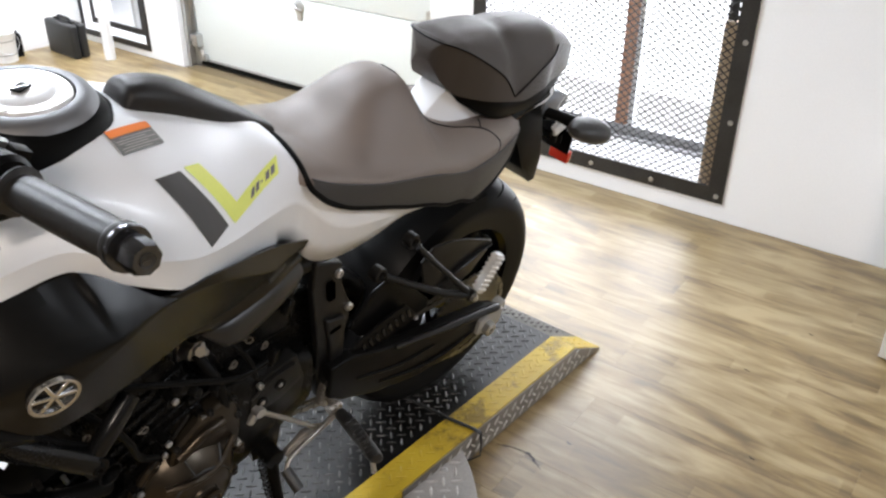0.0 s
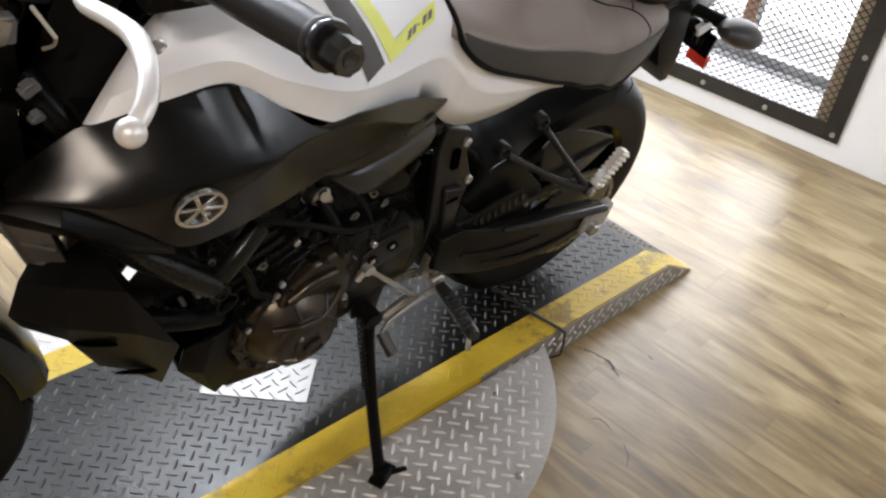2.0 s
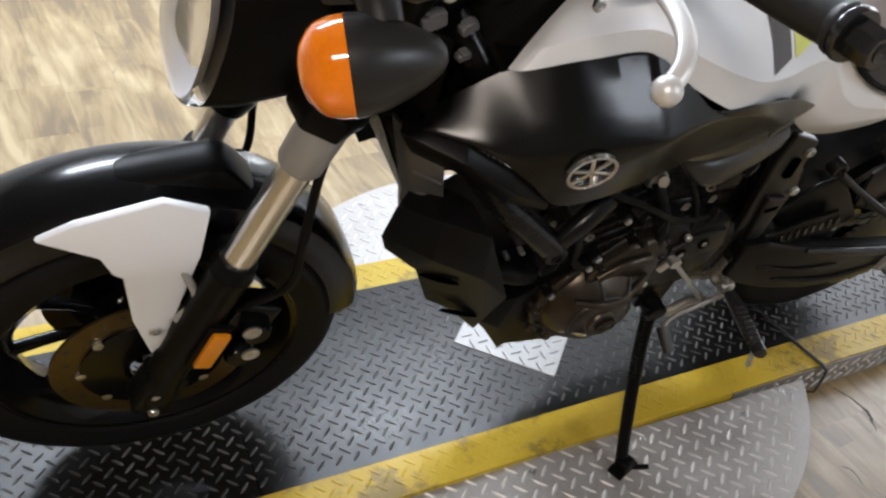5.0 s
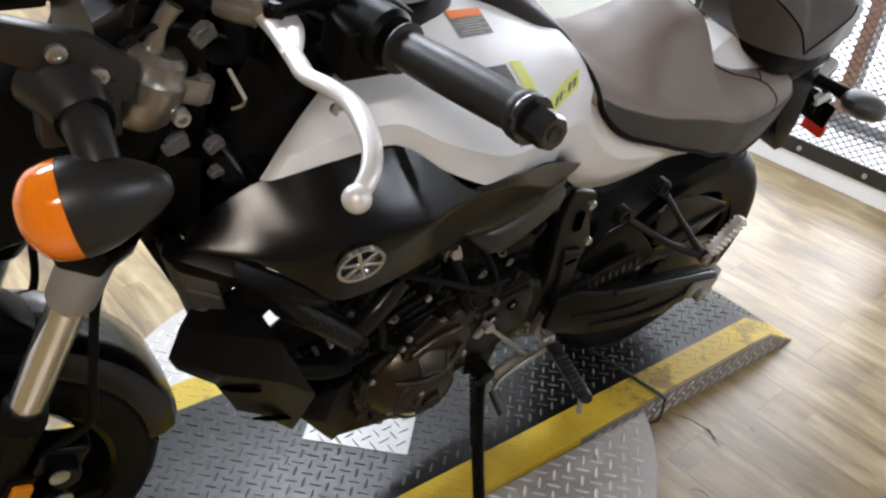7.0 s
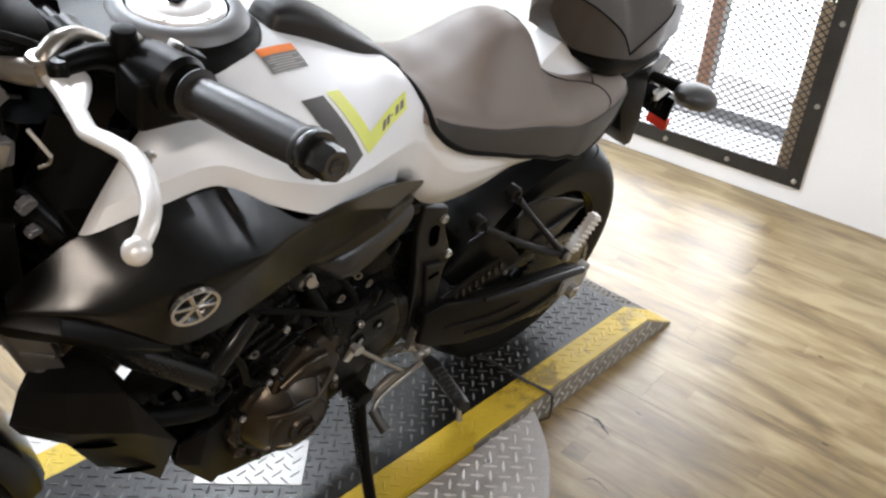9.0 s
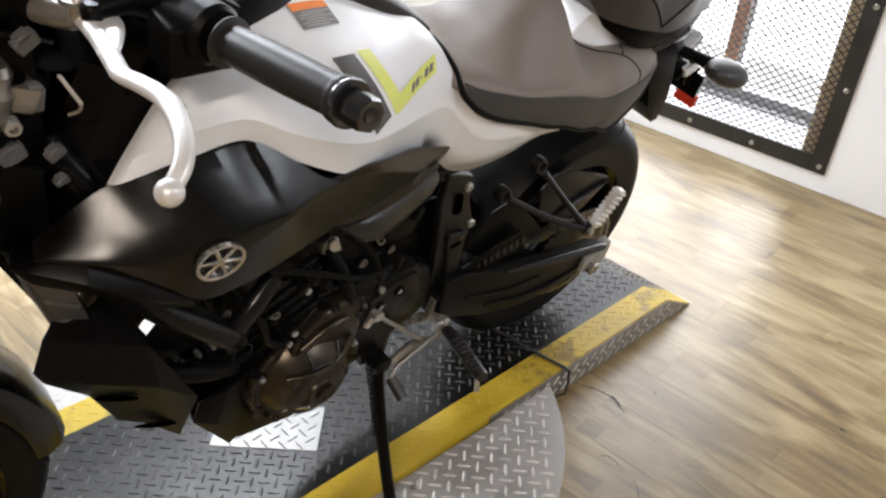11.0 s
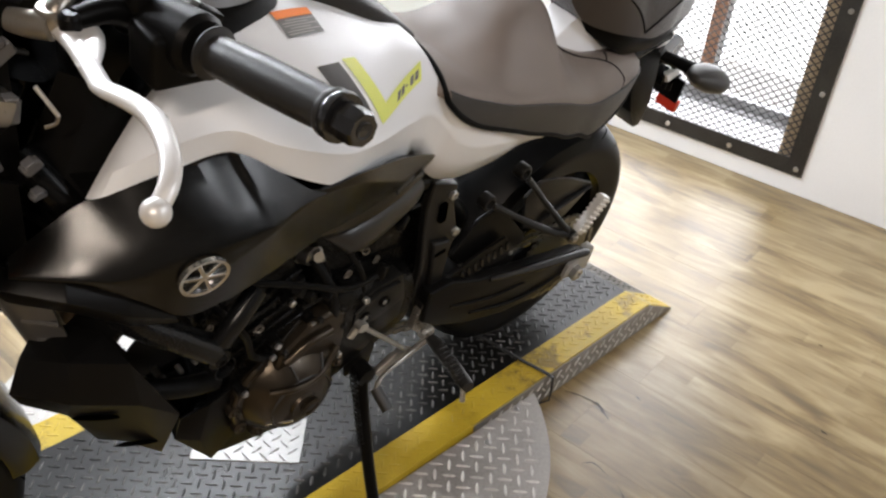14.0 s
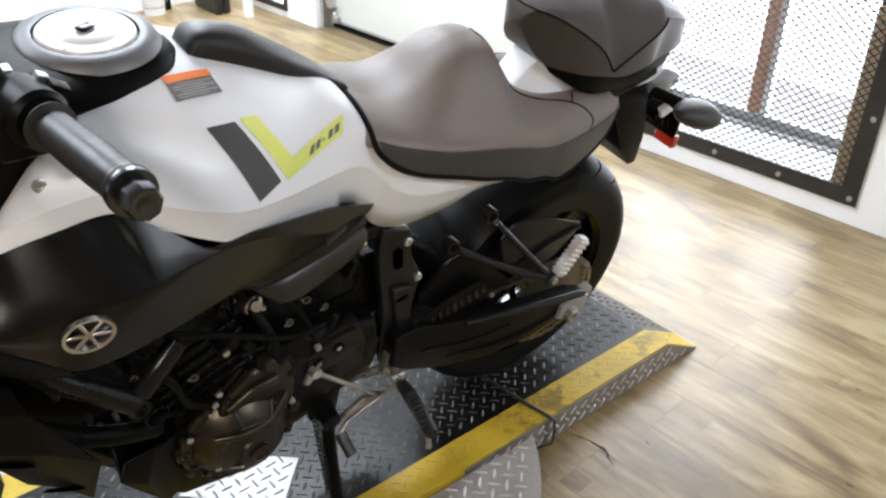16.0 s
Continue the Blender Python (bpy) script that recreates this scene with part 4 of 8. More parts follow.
for s in (1, -1):
    part("lower_leg", tube([leg(0.255, s), leg(0.29, s), leg(0.34, s), leg(0.5, s), leg(0.555, s)], [0.024, 0.033, 0.0275, 0.028, 0.031], 20, 12), SATIN_BLACK, fork, "black painted lower fork leg")
    part("dust_seal", tube([leg(0.553, s), leg(0.575, s)], [0.0305, 0.026], 20), RUBBER_SEAL, fork)
    part("stanchion", tube([leg(0.57, s), leg(0.76, s)], 0.0212, 24), POLISHED, fork, "bright silver fork stanchion")
    part("fork_collar", tube([leg(0.736, s), leg(0.742, s), leg(0.780, s), leg(0.798, s), leg(0.803, s)], [0.0245, 0.0275, 0.0285, 0.029, 0.0265], 24, 12, smoothed=False), FORK_GREY, fork, "grey fork collar")
    part("upper_tube", tube([leg(0.79, s), leg(1.03, s)], [0.0265, 0.0265], 24), SATIN_BLACK, fork, "black upper fork tube")
    part("axle_clamp", moved(box(-0.03, 0.03, -0.024, 0.024, -0.035, 0.05, 0.01, 3), Matrix.Translation(leg(0.285, s)) @ pose(0, 0, 0, 0, -22, 0)), SATIN_BLACK, fork)
    part("pinch_bolt", bolt(0.008, 0.008), ZINC, fork, m=Matrix.Translation(leg(0.262, s) + Vector((0, s * 0.024, 0))) @ pose(0, 0, 0, 0, 0, 0 if s > 0 else 180))
    # caliper behind the leg
    cal = part("brake_caliper", moved(joined(box(-0.065, 0.01, -0.022, 0.022, -0.06, 0.06, 0.014, 3), lathe([(0, -0.01), (0.022, -0.01), (0.022, 0.03), (0.018, 0.036), (0, 0.036)], 24, pose(-0.03, s * 0.01, -0.028, 0, 0, 0 if s > 0 else 180)), lathe([(0, -0.01), (0.022, -0.01), (0.022, 0.03), (0.018, 0.036), (0, 0.036)], 24, pose(-0.03, s * 0.01, 0.028, 0, 0, 0 if s > 0 else 180))), Matrix.Translation(Vector((1.325, FY + s * 0.082, 0.40))) @ pose(0, 0, 0, 0, -24, 0)), GLOSS_BLACK, fork, "black front brake caliper")
    for dz in (-0.028, 0.028):
        part("caliper_cap", lathe([(0, 0), (0.013, 0), (0.013, 0.003), (0.010, 0.004), (0.006, 0.001), (0, 0.001)], 20, Matrix.Translation((1.325, FY + s * 0.082, 0.40)) @ pose(-0.03, s * 0.046, dz, 0, 0, 0 if s > 0 else 180)), ZINC, cal)
    part("brake_hose", tube([(1.31, FY + s * 0.10, 0.45), (1.25, FY + s * 0.125, 0.52), (1.24, FY + s * 0.13, 0.62), (1.225, FY + s * 0.12, 0.74), (1.18, s * 0.05, 0.86)], 0.006, 10, 30), RUBBER_SEAL, fork)
    part("reflector_mount", moved(box(-0.017, 0.017, -0.006, 0.004, -0.045, 0.045, 0.004, 2), Matrix.Translation(leg(0.425, s) + Vector((-0.016, s * 0.03, 0))) @ pose(0, 0, 0, 0, -22, 0)), SATIN_BLACK, fork)
    part("side_reflector", moved(box(-0.0125, 0.0125, 0.0 if s > 0 else -0.009, 0.009 if s > 0 else 0.0, -0.037, 0.037, 0.003, 2), Matrix.Translation(leg(0.425, s) + Vector((-0.018, s * 0.034, 0))) @ pose(0, 0, 0, 0, -22, 0)), AMBER, fork, "amber fork reflector")
part("fork_boot", tube([leg(0.645, -1), leg(0.67, -1), leg(0.79, -1), leg(0.805, -1)], [0.027, 0.034, 0.036, 0.030], 20, 10, smoothed=False), SATIN_BLACK, fork, "black fork boot")
part("front_axle", lathe([(0, -0.13), (0.014, -0.13), (0.014, 0.13), (0.009, 0.132), (0, 0.132)], 20, pose(FX, FY, FZ)), ZINC, fork)
for z, name in ((0.815, "lower_clamp"), (1.0, "upper_clamp")):
    c = leg(z, 0)
    part(name, moved(plate([(-0.09, -0.03), (-0.05, -0.055), (-0.01, -0.05), (0.045, -0.145), (0.0, -0.155), (-0.045, -0.13), (0.045, -0.145)][:3] + [(0.0, -0.14), (0.04, -0.125), (0.045, -0.08), (0.0, -0.05), (0.0, 0.05), (0.045, 0.08), (0.04, 0.125), (0.0, 0.14), (-0.05, 0.10), (-0.09, 0.03)], -0.016, 0.016, 0.005, 2, "z"), Matrix.Translation(c) @ pose(0, 0, 0, 0, -22, 0)), SATIN_BLACK, fork)
for s in (1, -1):
    c = leg(1.0, s) + Vector((0.022, 0, 0))
    part("clamp_boss", moved(joined(lathe([(0.0, -0.046), (0.024, -0.044), (0.033, -0.032), (0.036, -0.008), (0.0355, 0.008), (0.030, 0.014), (0.029, 0.026), (0.022, 0.032), (0.0, 0.033)], 32, pose(0, 0, 0, 90)), box(-0.055, -0.01, -0.018, 0.018, -0.012, 0.016, 0.006, 2), lathe([(0, -0.016), (0.012, -0.016), (0.013, 0.012), (0.010, 0.016), (0, 0.016)], 18, pose(0.036, s * 0.008, -0.012, 0, 0, 0 if s > 0 else 180)), tube([(0.005, 0, 0.02), (0.008, 0, 0.05), (0.004, 0, 0.075)], [0.012, 0.008, 0.010], 12, 10)), Matrix.Translation(c + Vector((-0.008, s * 0.012, 0.022))) @ pose(0, 0, 0, 0, -22, 0)), DULL_ALLOY, fork, "dull cast alloy clamp bowl")
    part("clamp_bolt", bolt(0.009, 0.012), ZINC, fork, m=Matrix.Translation(c + Vector((-0.03, s * 0.03, -0.01))) @ pose(0, 0, 0, 0, 0, 0 if s > 0 else 180))
    part("fork_cap", lathe([(0, 0), (0.02, 0), (0.02, 0.012), (0.012, 0.016), (0, 0.016)], 12, Matrix.Translation(c + Vector((-0.015, 0, 0.03))) @ pose(0, 0, 0, 90)), ALLOY, fork)

# mudguard: a shell bent round the tyre
mud = tagged(empty("front_mudguard"), "black front mudguard with silver side covers")
mud.parent = bike
rows = []
for i in range(29):
    a = radians(28 + (172 - 28) * i / 28)
    R = 0.345 - 0.022 * max(0.0, (i - 18) / 10)
    w = 0.060 * min(1.0, 0.35 + i / 7)
    rows.append([(FX + (R - drop) * math.cos(a), FY + y * w / 0.06, FZ + (R - drop) * math.sin(a)) for y, drop in ((-0.064, 0.055), (-0.066, 0.035), (-0.058, 0.014), (-0.036, 0.002), (0, 0.0), (0.036, 0.002), (0.058, 0.014), (0.066, 0.035), (0.064, 0.055))])
bm = rings([[Vector(p) for p in r] for r in rows], closed=False, caps=False)
bmesh.ops.recalc_face_normals(bm, faces=bm.faces)
bmesh.ops.solidify(bm, geom=bm.faces[:], thickness=0.003)
shell = part("mudguard_shell", bm, MUDGUARD_BLACK, mud, "glossy black mudguard shell")
for s in (1, -1):
    cover = [(x + 0.002, z - (0.010 if s > 0 else 0.080)) for x, z in ((1.535, 0.620), (1.49, 0.645), (1.393, 0.672), (1.340, 0.650), (1.364, 0.553), (1.407, 0.400), (1.423, 0.380), (1.442, 0.466), (1.447, 0.560), (1.470, 0.597))]
    yy = FY + s * 0.092
    bm = plate(cover, yy - 0.006, yy + 0.006, 0.004, 2)
    for v in bm.verts:                                       # curls in towards the mudguard at its top and front
        pull = max(0.0, (v.co.z - 0.58) / 0.08) * 0.018 + max(0.0, (v.co.x - 1.44) / 0.1) * 0.022
        v.co.y -= s * pull
    cut = bmesh.ops.bisect_plane(bm, geom=bm.verts[:] + bm.edges[:] + bm.faces[:], plane_co=(1.40, 0, 0.575), plane_no=(0.10, 0, 1))
    for v in [g for g in cut["geom_cut"] if isinstance(g, bmesh.types.BMVert)]:      # crease across the cover
        v.co.y += s * 0.008
    part("side_cover", bm, SILVER, mud, "silver painted fork cover")
    part("cover_bolt", bolt(0.008, 0.004), ZINC, mud, m=pose(1.418, yy + s * 0.006, 0.43, 0, 0, 0 if s > 0 else 180))
    part("cover_bracket", tube([(1.38, yy, 0.55), (1.365, yy + s * 0.012, 0.50), (1.39, yy + s * 0.008, 0.45)], 0.006, 8, 10), FORK_GREY, mud)
# raised black brace over the tyre between the fork legs
part("fork_brace", body([(1.50, [(0, 0.626), (0.016, 0.625), (0.026, 0.618), (0.03, 0.59)]), (1.43, [(0, 0.644), (0.018, 0.642), (0.030, 0.634), (0.034, 0.61)]), (1.36, [(0, 0.650), (0.020, 0.648), (0.034, 0.638), (0.038, 0.60)]), (1.31, [(0, 0.652), (0.020, 0.650), (0.034, 0.638), (0.038, 0.59)]), (1.27, [(0, 0.605), (0.020, 0.602), (0.034, 0.592), (0.038, 0.56)])], 18, 10), SATIN_BLACK, mud, "black fork brace over the mudguard", smooth=35).matrix_basis = pose(0, FY, 0)

# --- headlamp, turn signals, instruments ---
head = tagged(empty("headlamp"), "angular clear headlamp in a black cowl")
head.parent = bike
HY = -0.028


def lamp_ring(x, sy, sz, zc, tilt=0.0, sharp=0.75):
    out = []
    for k in range(28):
        a = 2 * math.pi * k / 28
        c, s = math.cos(a), math.sin(a)
        y, z = sy * math.copysign(abs(c) ** sharp, c), sz * math.copysign(abs(s) ** sharp, s)
        y *= 1.0 - 0.35 * max(0.0, z / sz) ** 2          # drawn in towards its top
        z *= 0.86 if z > 0 else 1.04
        out.append(Vector((x + tilt * z, HY + y, zc + z)))
    return out


part("lamp_cowl", rings([lamp_ring(1.195, 0.05, 0.06, 0.895, -0.1), lamp_ring(1.235, 0.082, 0.095, 0.890, -0.15), lamp_ring(1.30, 0.089, 0.104, 0.890, -0.22), lamp_ring(1.334, 0.086, 0.101, 0.890, -0.24)]), BLACK_PLASTIC, head, "black plastic lamp cowl", smooth=30)
part("lamp_reflector", rings([lamp_ring(1.352, 0.077, 0.089, 0.889, -0.22), lamp_ring(1.341, 0.068, 0.078, 0.888, -0.22), lamp_ring(1.334, 0.045, 0.05, 0.887, -0.22), lamp_ring(1.331, 0.015, 0.015, 0.887, -0.22)], caps=False), REFLECTOR_BOWL, head, "silvered lamp reflector", smooth=30)
lens = part("lamp_lens", rings([lamp_ring(1.3345, 0.086, 0.101, 0.890, -0.24), lamp_ring(1.350, 0.083, 0.097, 0.889, -0.22), lamp_ring(1.362, 0.070, 0.083, 0.887, -0.19), lamp_ring(1.369, 0.048, 0.056, 0.885, -0.14), lamp_ring(1.372, 0.02, 0.02, 0.884, -0.1)]), LAMP_LENS, head, "clear lamp lens")
lens.visible_shadow = False
for s in (1, -1):
    stay = part("lamp_stay", moved(joined(plate([(1.19, 1.02), (1.235, 1.045), (1.30, 1.085), (1.315, 1.10), (1.29, 1.115), (1.22, 1.09), (1.185, 1.06)], -0.008, 0.008, 0.004, 2), box(1.20, 1.27, -0.012, 0.012, 0.99, 1.05, 0.008, 2)), Matrix.Translation((0, s * 0.115, 0))), SIGNAL_BLACK, head, "dark grey lamp stay")
    for bx, bz in ((1.25, 1.082), (1.219, 1.056)):
        part("stay_bolt", bolt(0.0085, 0.004), ZINC, stay, m=pose(bx, s * 0.124, bz, 0, 0, 0 if s > 0 else 180))

for s in (1, -1):
    sig = tagged(empty("turn_signal", pose(1.246, s * 0.205, 0.994, 0, 0, 0)), "black teardrop turn signal with an orange lens")
    sig.parent = bike
    tilt = pose(0, 0, 0, 0, 14, -s * 12)
    prof = [(0, -0.057), (0.007, -0.0565), (0.014, -0.052), (0.023, -0.040), (0.032, -0.023), (0.039, -0.005), (0.0428, 0.011), (0.0435, 0.022)]
    bm = moved(lathe(prof + [(0.041, 0.022), (0, 0.02)], 36, pose(0, 0, 0, 0, 0, -90)), tilt @ Matrix.Diagonal((1, 0.92, 1, 1)))
    part("signal_body", bm, SIGNAL_BLACK, sig, "black plastic shell")
    bm = moved(lathe([(0.0434, 0.0225), (0.0428, 0.032), (0.0400, 0.043), (0.0385, 0.0465), (0.034, 0.052), (0.024, 0.0595), (0.011, 0.0635), (0, 0.064)], 36, pose(0, 0, 0, 0, 0, -90)), tilt @ Matrix.Diagonal((1, 0.92, 1, 1)))
    part("signal_lens", bm, ORANGE_LENS, sig, "orange turn signal lens", smooth=24)
    part("signal_stalk", tube([(-0.005, -s * 0.01, 0.025), (-0.005, -s * 0.045, 0.04), (-0.01, -s * 0.10, 0.035)], [0.017, 0.019, 0.022], 14, 10), SIGNAL_BLACK, sig, "grey plastic stalk")
    part("stalk_ring", tube([(-0.006, -s * 0.050, 0.041), (-0.0065, -s * 0.056, 0.0405)], 0.024, 18), RUBBER_SEAL, sig, "black rubber ring")
    part("stalk_mount", tube([(-0.0065, -s * 0.056, 0.041), (-0.004, -s * 0.075, 0.046), (0.004, -s * 0.105, 0.052)], [0.0235, 0.028, 0.034], 18, 8), SIGNAL_BLACK, sig, "grey plastic signal mount")

part("lamp_back", body([(1.205, [(0, 1.075), (0.05, 1.072), (0.075, 1.05), (0.08, 0.90)]), (1.16, [(0, 1.095), (0.05, 1.092), (0.078, 1.07), (0.08, 0.90)]), (1.105, [(0, 1.09), (0.05, 1.085), (0.072, 1.06), (0.075, 0.90)])], 8, 10), BLACK_PLASTIC, head, "black housing behind the lamp", smooth=35)
dash = tagged(empty("instruments"), "black instrument housing")
dash.parent = bike
part("meter_housing", body([(1.05, [(0, 1.115), (0.05, 1.113), (0.07, 1.10), (0.07, 1.07)]), (1.12, [(0, 1.145), (0.06, 1.143), (0.085, 1.13), (0.08, 1.08)]), (1.20, [(0, 1.155), (0.06, 1.15), (0.08, 1.14), (0.07, 1.10)])], 10, 12), BLACK_PLASTIC, dash)
part("meter_screen", moved(box(-0.05, 0.05, -0.055, 0.055, -0.002, 0.004, 0.002, 1), pose(1.115, 0, 1.146, 0, -10, 0)), GLOSS_BLACK, dash)

# --- handlebar ---
bars = tagged(empty("handlebar"), "black handlebar with rubber grips and a silver clutch lever")
bars.parent = bike


def bar(f, s):
    """A point on the bar: f metres out from the middle."""
    k = np.interp(f, (0, 0.06, 0.14, 0.22, 0.36, 0.41), (0, 1, 2, 3, 4, 5))
    xs, zs = (1.025, 1.022, 1.0, 0.985, 0.971, 0.969), (1.078, 1.08, 1.098, 1.105, 1.131, 1.139)
    return Vector((np.interp(k, range(6), xs), s * f, np.interp(k, range(6), zs)))


part("bar_tube", tube([bar(f, -1) for f in (0.36, 0.22, 0.14, 0.06)] + [bar(f, 1) for f in (0, 0.06, 0.14, 0.22, 0.36)], 0.0115, 16, 48), SATIN_BLACK, bars)
for s in (1, -1):
    part("riser", joined(lathe([(0, -0.02), (0.019, -0.02), (0.019, 0.02), (0, 0.02)], 24, Matrix.Translation(bar(0.045, s))), box(1.0, 1.045, s * 0.045 - 0.018, s * 0.045 + 0.018, 1.0, 1.078, 0.006, 2)), SATIN_BLACK, bars)
    grip = []
    for i in range(57):                                      # ribbed grip between two flanges
        f = i / 56
        r = 0.0172 + 0.0012 * math.sin(f * math.pi) + (0.0006 if i % 2 else 0) + (0.0065 if f < 0.035 else 0) + (0.003 if f > 0.96 else 0)
        grip.append(r)
    g = part("grip", tube([bar(0.215 + 0.15 * i / 56, s) for i in range(57)], grip, 24, smoothed=False), GRIP_RUBBER, bars, "black ribbed rubber grip", smooth=60)
    part("bar_end", joined(tube([bar(0.366, s), bar(0.370, s), bar(0.374, s)], [0.0205, 0.0215, 0.0205], 24, smoothed=False), tube([bar(0.374, s), bar(0.376, s), bar(0.393, s), bar(0.397, s)], [0.0135, 0.0155, 0.0155, 0.0135], 8, smoothed=False)), DARK_CHROME, bars, "dark faceted metal bar-end weight")
    part("bar_end_screw", lathe([(0, 0), (0.007, 0), (0.007, 0.002), (0.004, 0.0005), (0, 0.0005)], 16, along(bar(0.3965, s), bar(0.43, s))), RECESS_BLACK, bars)
    sw = part("switch_housing", joined(tube([bar(0.148, s), bar(0.152, s), bar(0.198, s), bar(0.204, s)], [0.024, 0.028, 0.029, 0.024], 20, smoothed=False), moved(box(-0.03, 0.03, -0.024, 0.024, -0.028, 0.024, 0.008, 3), Matrix.Translation(bar(0.172, s) + Vector((0.006, 0, -0.012))))), BLACK_PLASTIC, bars, "black switch housing")
    part("switch_button", moved(box(-0.012, 0.006, -0.009, 0.009, -0.006, 0.01, 0.003, 2), Matrix.Translation(bar(0.172, s) + Vector((-0.026, 0, 0.012))) @ pose(0, 0, 0, 0, -30, 0)), SATIN_BLACK, sw, "glossy turn switch")
    part("switch_button", moved(box(-0.006, 0.006, -0.006, 0.006, -0.004, 0.008, 0.002, 2), Matrix.Translation(bar(0.158, s) + Vector((-0.022, 0, 0.018))) @ pose(0, 0, 0, 0, -30, 0)), ZINC, sw)
    perch = part("lever_perch", joined(tube([bar(0.108, s), bar(0.14, s)], 0.019, 20), tube([bar(0.125, s), (1.04, s * 0.135, 1.112), (1.075, s * 0.148, 1.116)], [0.016, 0.012, 0.010], 12, 10), lathe([(0, -0.014), (0.009, -0.014), (0.0095, 0.006), (0.006, 0.010), (0, 0.010)], 18, pose(1.078, s * 0.15, 1.114, 90))), BLACK_PLASTIC if s < 0 else SATIN_BLACK, bars, "lever perch")
    part("perch_clamp", moved(box(-0.015, 0.015, -0.009, 0.009, -0.018, 0.015, 0.004, 2), Matrix.Translation(bar(0.124, s) + Vector((0.0, 0, 0.010)))), DULL_ALLOY if s > 0 else SATIN_BLACK, perch)
    part("mirror_boss", joined(lathe([(0, 0), (0.011, 0), (0.013, 0.012), (0.011, 0.026), (0, 0.03)], 16, Matrix.Translation(bar(0.138, s) + Vector((0.012, 0, 0.012))) @ pose(0, 0, 0, 90))), RUBBER_SEAL, perch, "black mirror socket plug")
    lever_pts = [(1.078, s * 0.120, 1.101), (1.083, s * 0.170, 1.106), (1.094, s * 0.226, 1.113), (1.098, s * 0.249, 1.116), (1.094, s * 0.276, 1.122), (1.090, s * 0.308, 1.125), (1.100, s * 0.349, 1.126), (1.113, s * 0.373, 1.121), (1.126, s * 0.383, 1.112)]
    part("lever_blade", joined(tube(lever_pts, [0.012, 0.0095, 0.0085, 0.0085, 0.009, 0.009, 0.008, 0.0075, 0.007], 14, 56, 0.72), lathe([(0.0105 * math.sin(math.pi * k / 14), -0.0105 * math.cos(math.pi * k / 14)) for k in range(15)], 24, pose(1.129, s * 0.385, 1.110))), SATIN_ALLOY, bars, "silver ball-end hand lever")
    part("cable", tube([(1.07, s * 0.12, 1.115), (1.12, s * 0.08, 1.12), (1.17, s * 0.05, 1.06), (1.15, s * 0.06, 0.93), (1.08, s * 0.08, 0.83)], 0.0045, 8, 30), RUBBER_SEAL, bars)
part("cable_loop", tube([(1.185, 0.10, 1.085), (1.181, 0.10, 1.106), (1.162, 0.10, 1.121), (1.135, 0.10, 1.125), (1.097, 0.10, 1.112)], 0.004, 8, 30), RAIL_BLACK, bars, "black cable loop")
part("cable_loop", tube([(1.190, 0.09, 1.060), (1.160, 0.09, 1.075), (1.125, 0.09, 1.070), (1.09, 0.08, 1.05)], 0.0035, 8, 24), RAIL_BLACK, bars)
part("cable_end", tube([(1.093, 0.10, 1.027), (1.084, 0.10, 1.009), (1.075, 0.10, 0.991)], 0.0022, 8, 8), SATIN_ALLOY, bars, "bare steel cable end")
part("cable_end", tube([(1.075, 0.10, 0.991), (1.078, 0.10, 0.983), (1.088, 0.098, 0.980)], 0.002, 8, 8), DULL_ALLOY, bars)
for x, z, w, h, turn in ((1.144, 0.946, 0.014, 0.009, 15), (1.103, 0.936, 0.010, 0.006, 25), (1.118, 1.004, 0.011, 0.013, -10), (1.117, 1.064, 0.012, 0.008, 30), (1.100, 0.90, 0.008, 0.004, 10)):
    part("wire_plug", moved(joined(box(-w, w, -0.006, 0.006, -h, h, 0.002, 1), box(-w * 0.6, w * 0.6, -0.004, 0.008, h, h + 0.004, 0.001, 1)), pose(x, 0.094, z, 0, turn, 10)), PLUG_GREY, bars, "grey plastic wire plug")
part("clutch_joint", joined(lathe([(0, -0.007), (0.014, -0.007), (0.0155, 0.0), (0.012, 0.008), (0, 0.008)], 20, pose(1.084, 0.13, 1.112, 90)), tube([(1.088, 0.138, 1.106), (1.100, 0.124, 1.104), (1.112, 0.110, 1.103)], [0.012, 0.012, 0.010], 14, 10)), DULL_ALLOY, bars, "pale alloy cable adjuster")
part("perch_arm", tube([(1.088, 0.138, 1.108), (1.080, 0.131, 1.120), (1.064, 0.122, 1.127), (1.044, 0.112, 1.124), (1.020, 0.106, 1.110)], [0.008, 0.009, 0.0085, 0.0075, 0.007], 14, 24, 0.8), DULL_ALLOY, bars, "pale alloy clutch perch arm")
part("lever_root", tube([(1.080, 0.118, 1.100), (1.070, 0.146, 1.102), (1.078, 0.178, 1.107), (1.093, 0.214, 1.113)], [0.015, 0.018, 0.014, 0.008], 14, 20, 0.4), SATIN_ALLOY, bars, "broad silver lever root")
part("key_lock", lathe([(0, 0), (0.02, 0), (0.021, 0.02), (0.017, 0.026), (0.008, 0.026), (0, 0.022)], 24, pose(1.06, 0, 1.05, 90)), ZINC, bars, "zinc ignition lock")

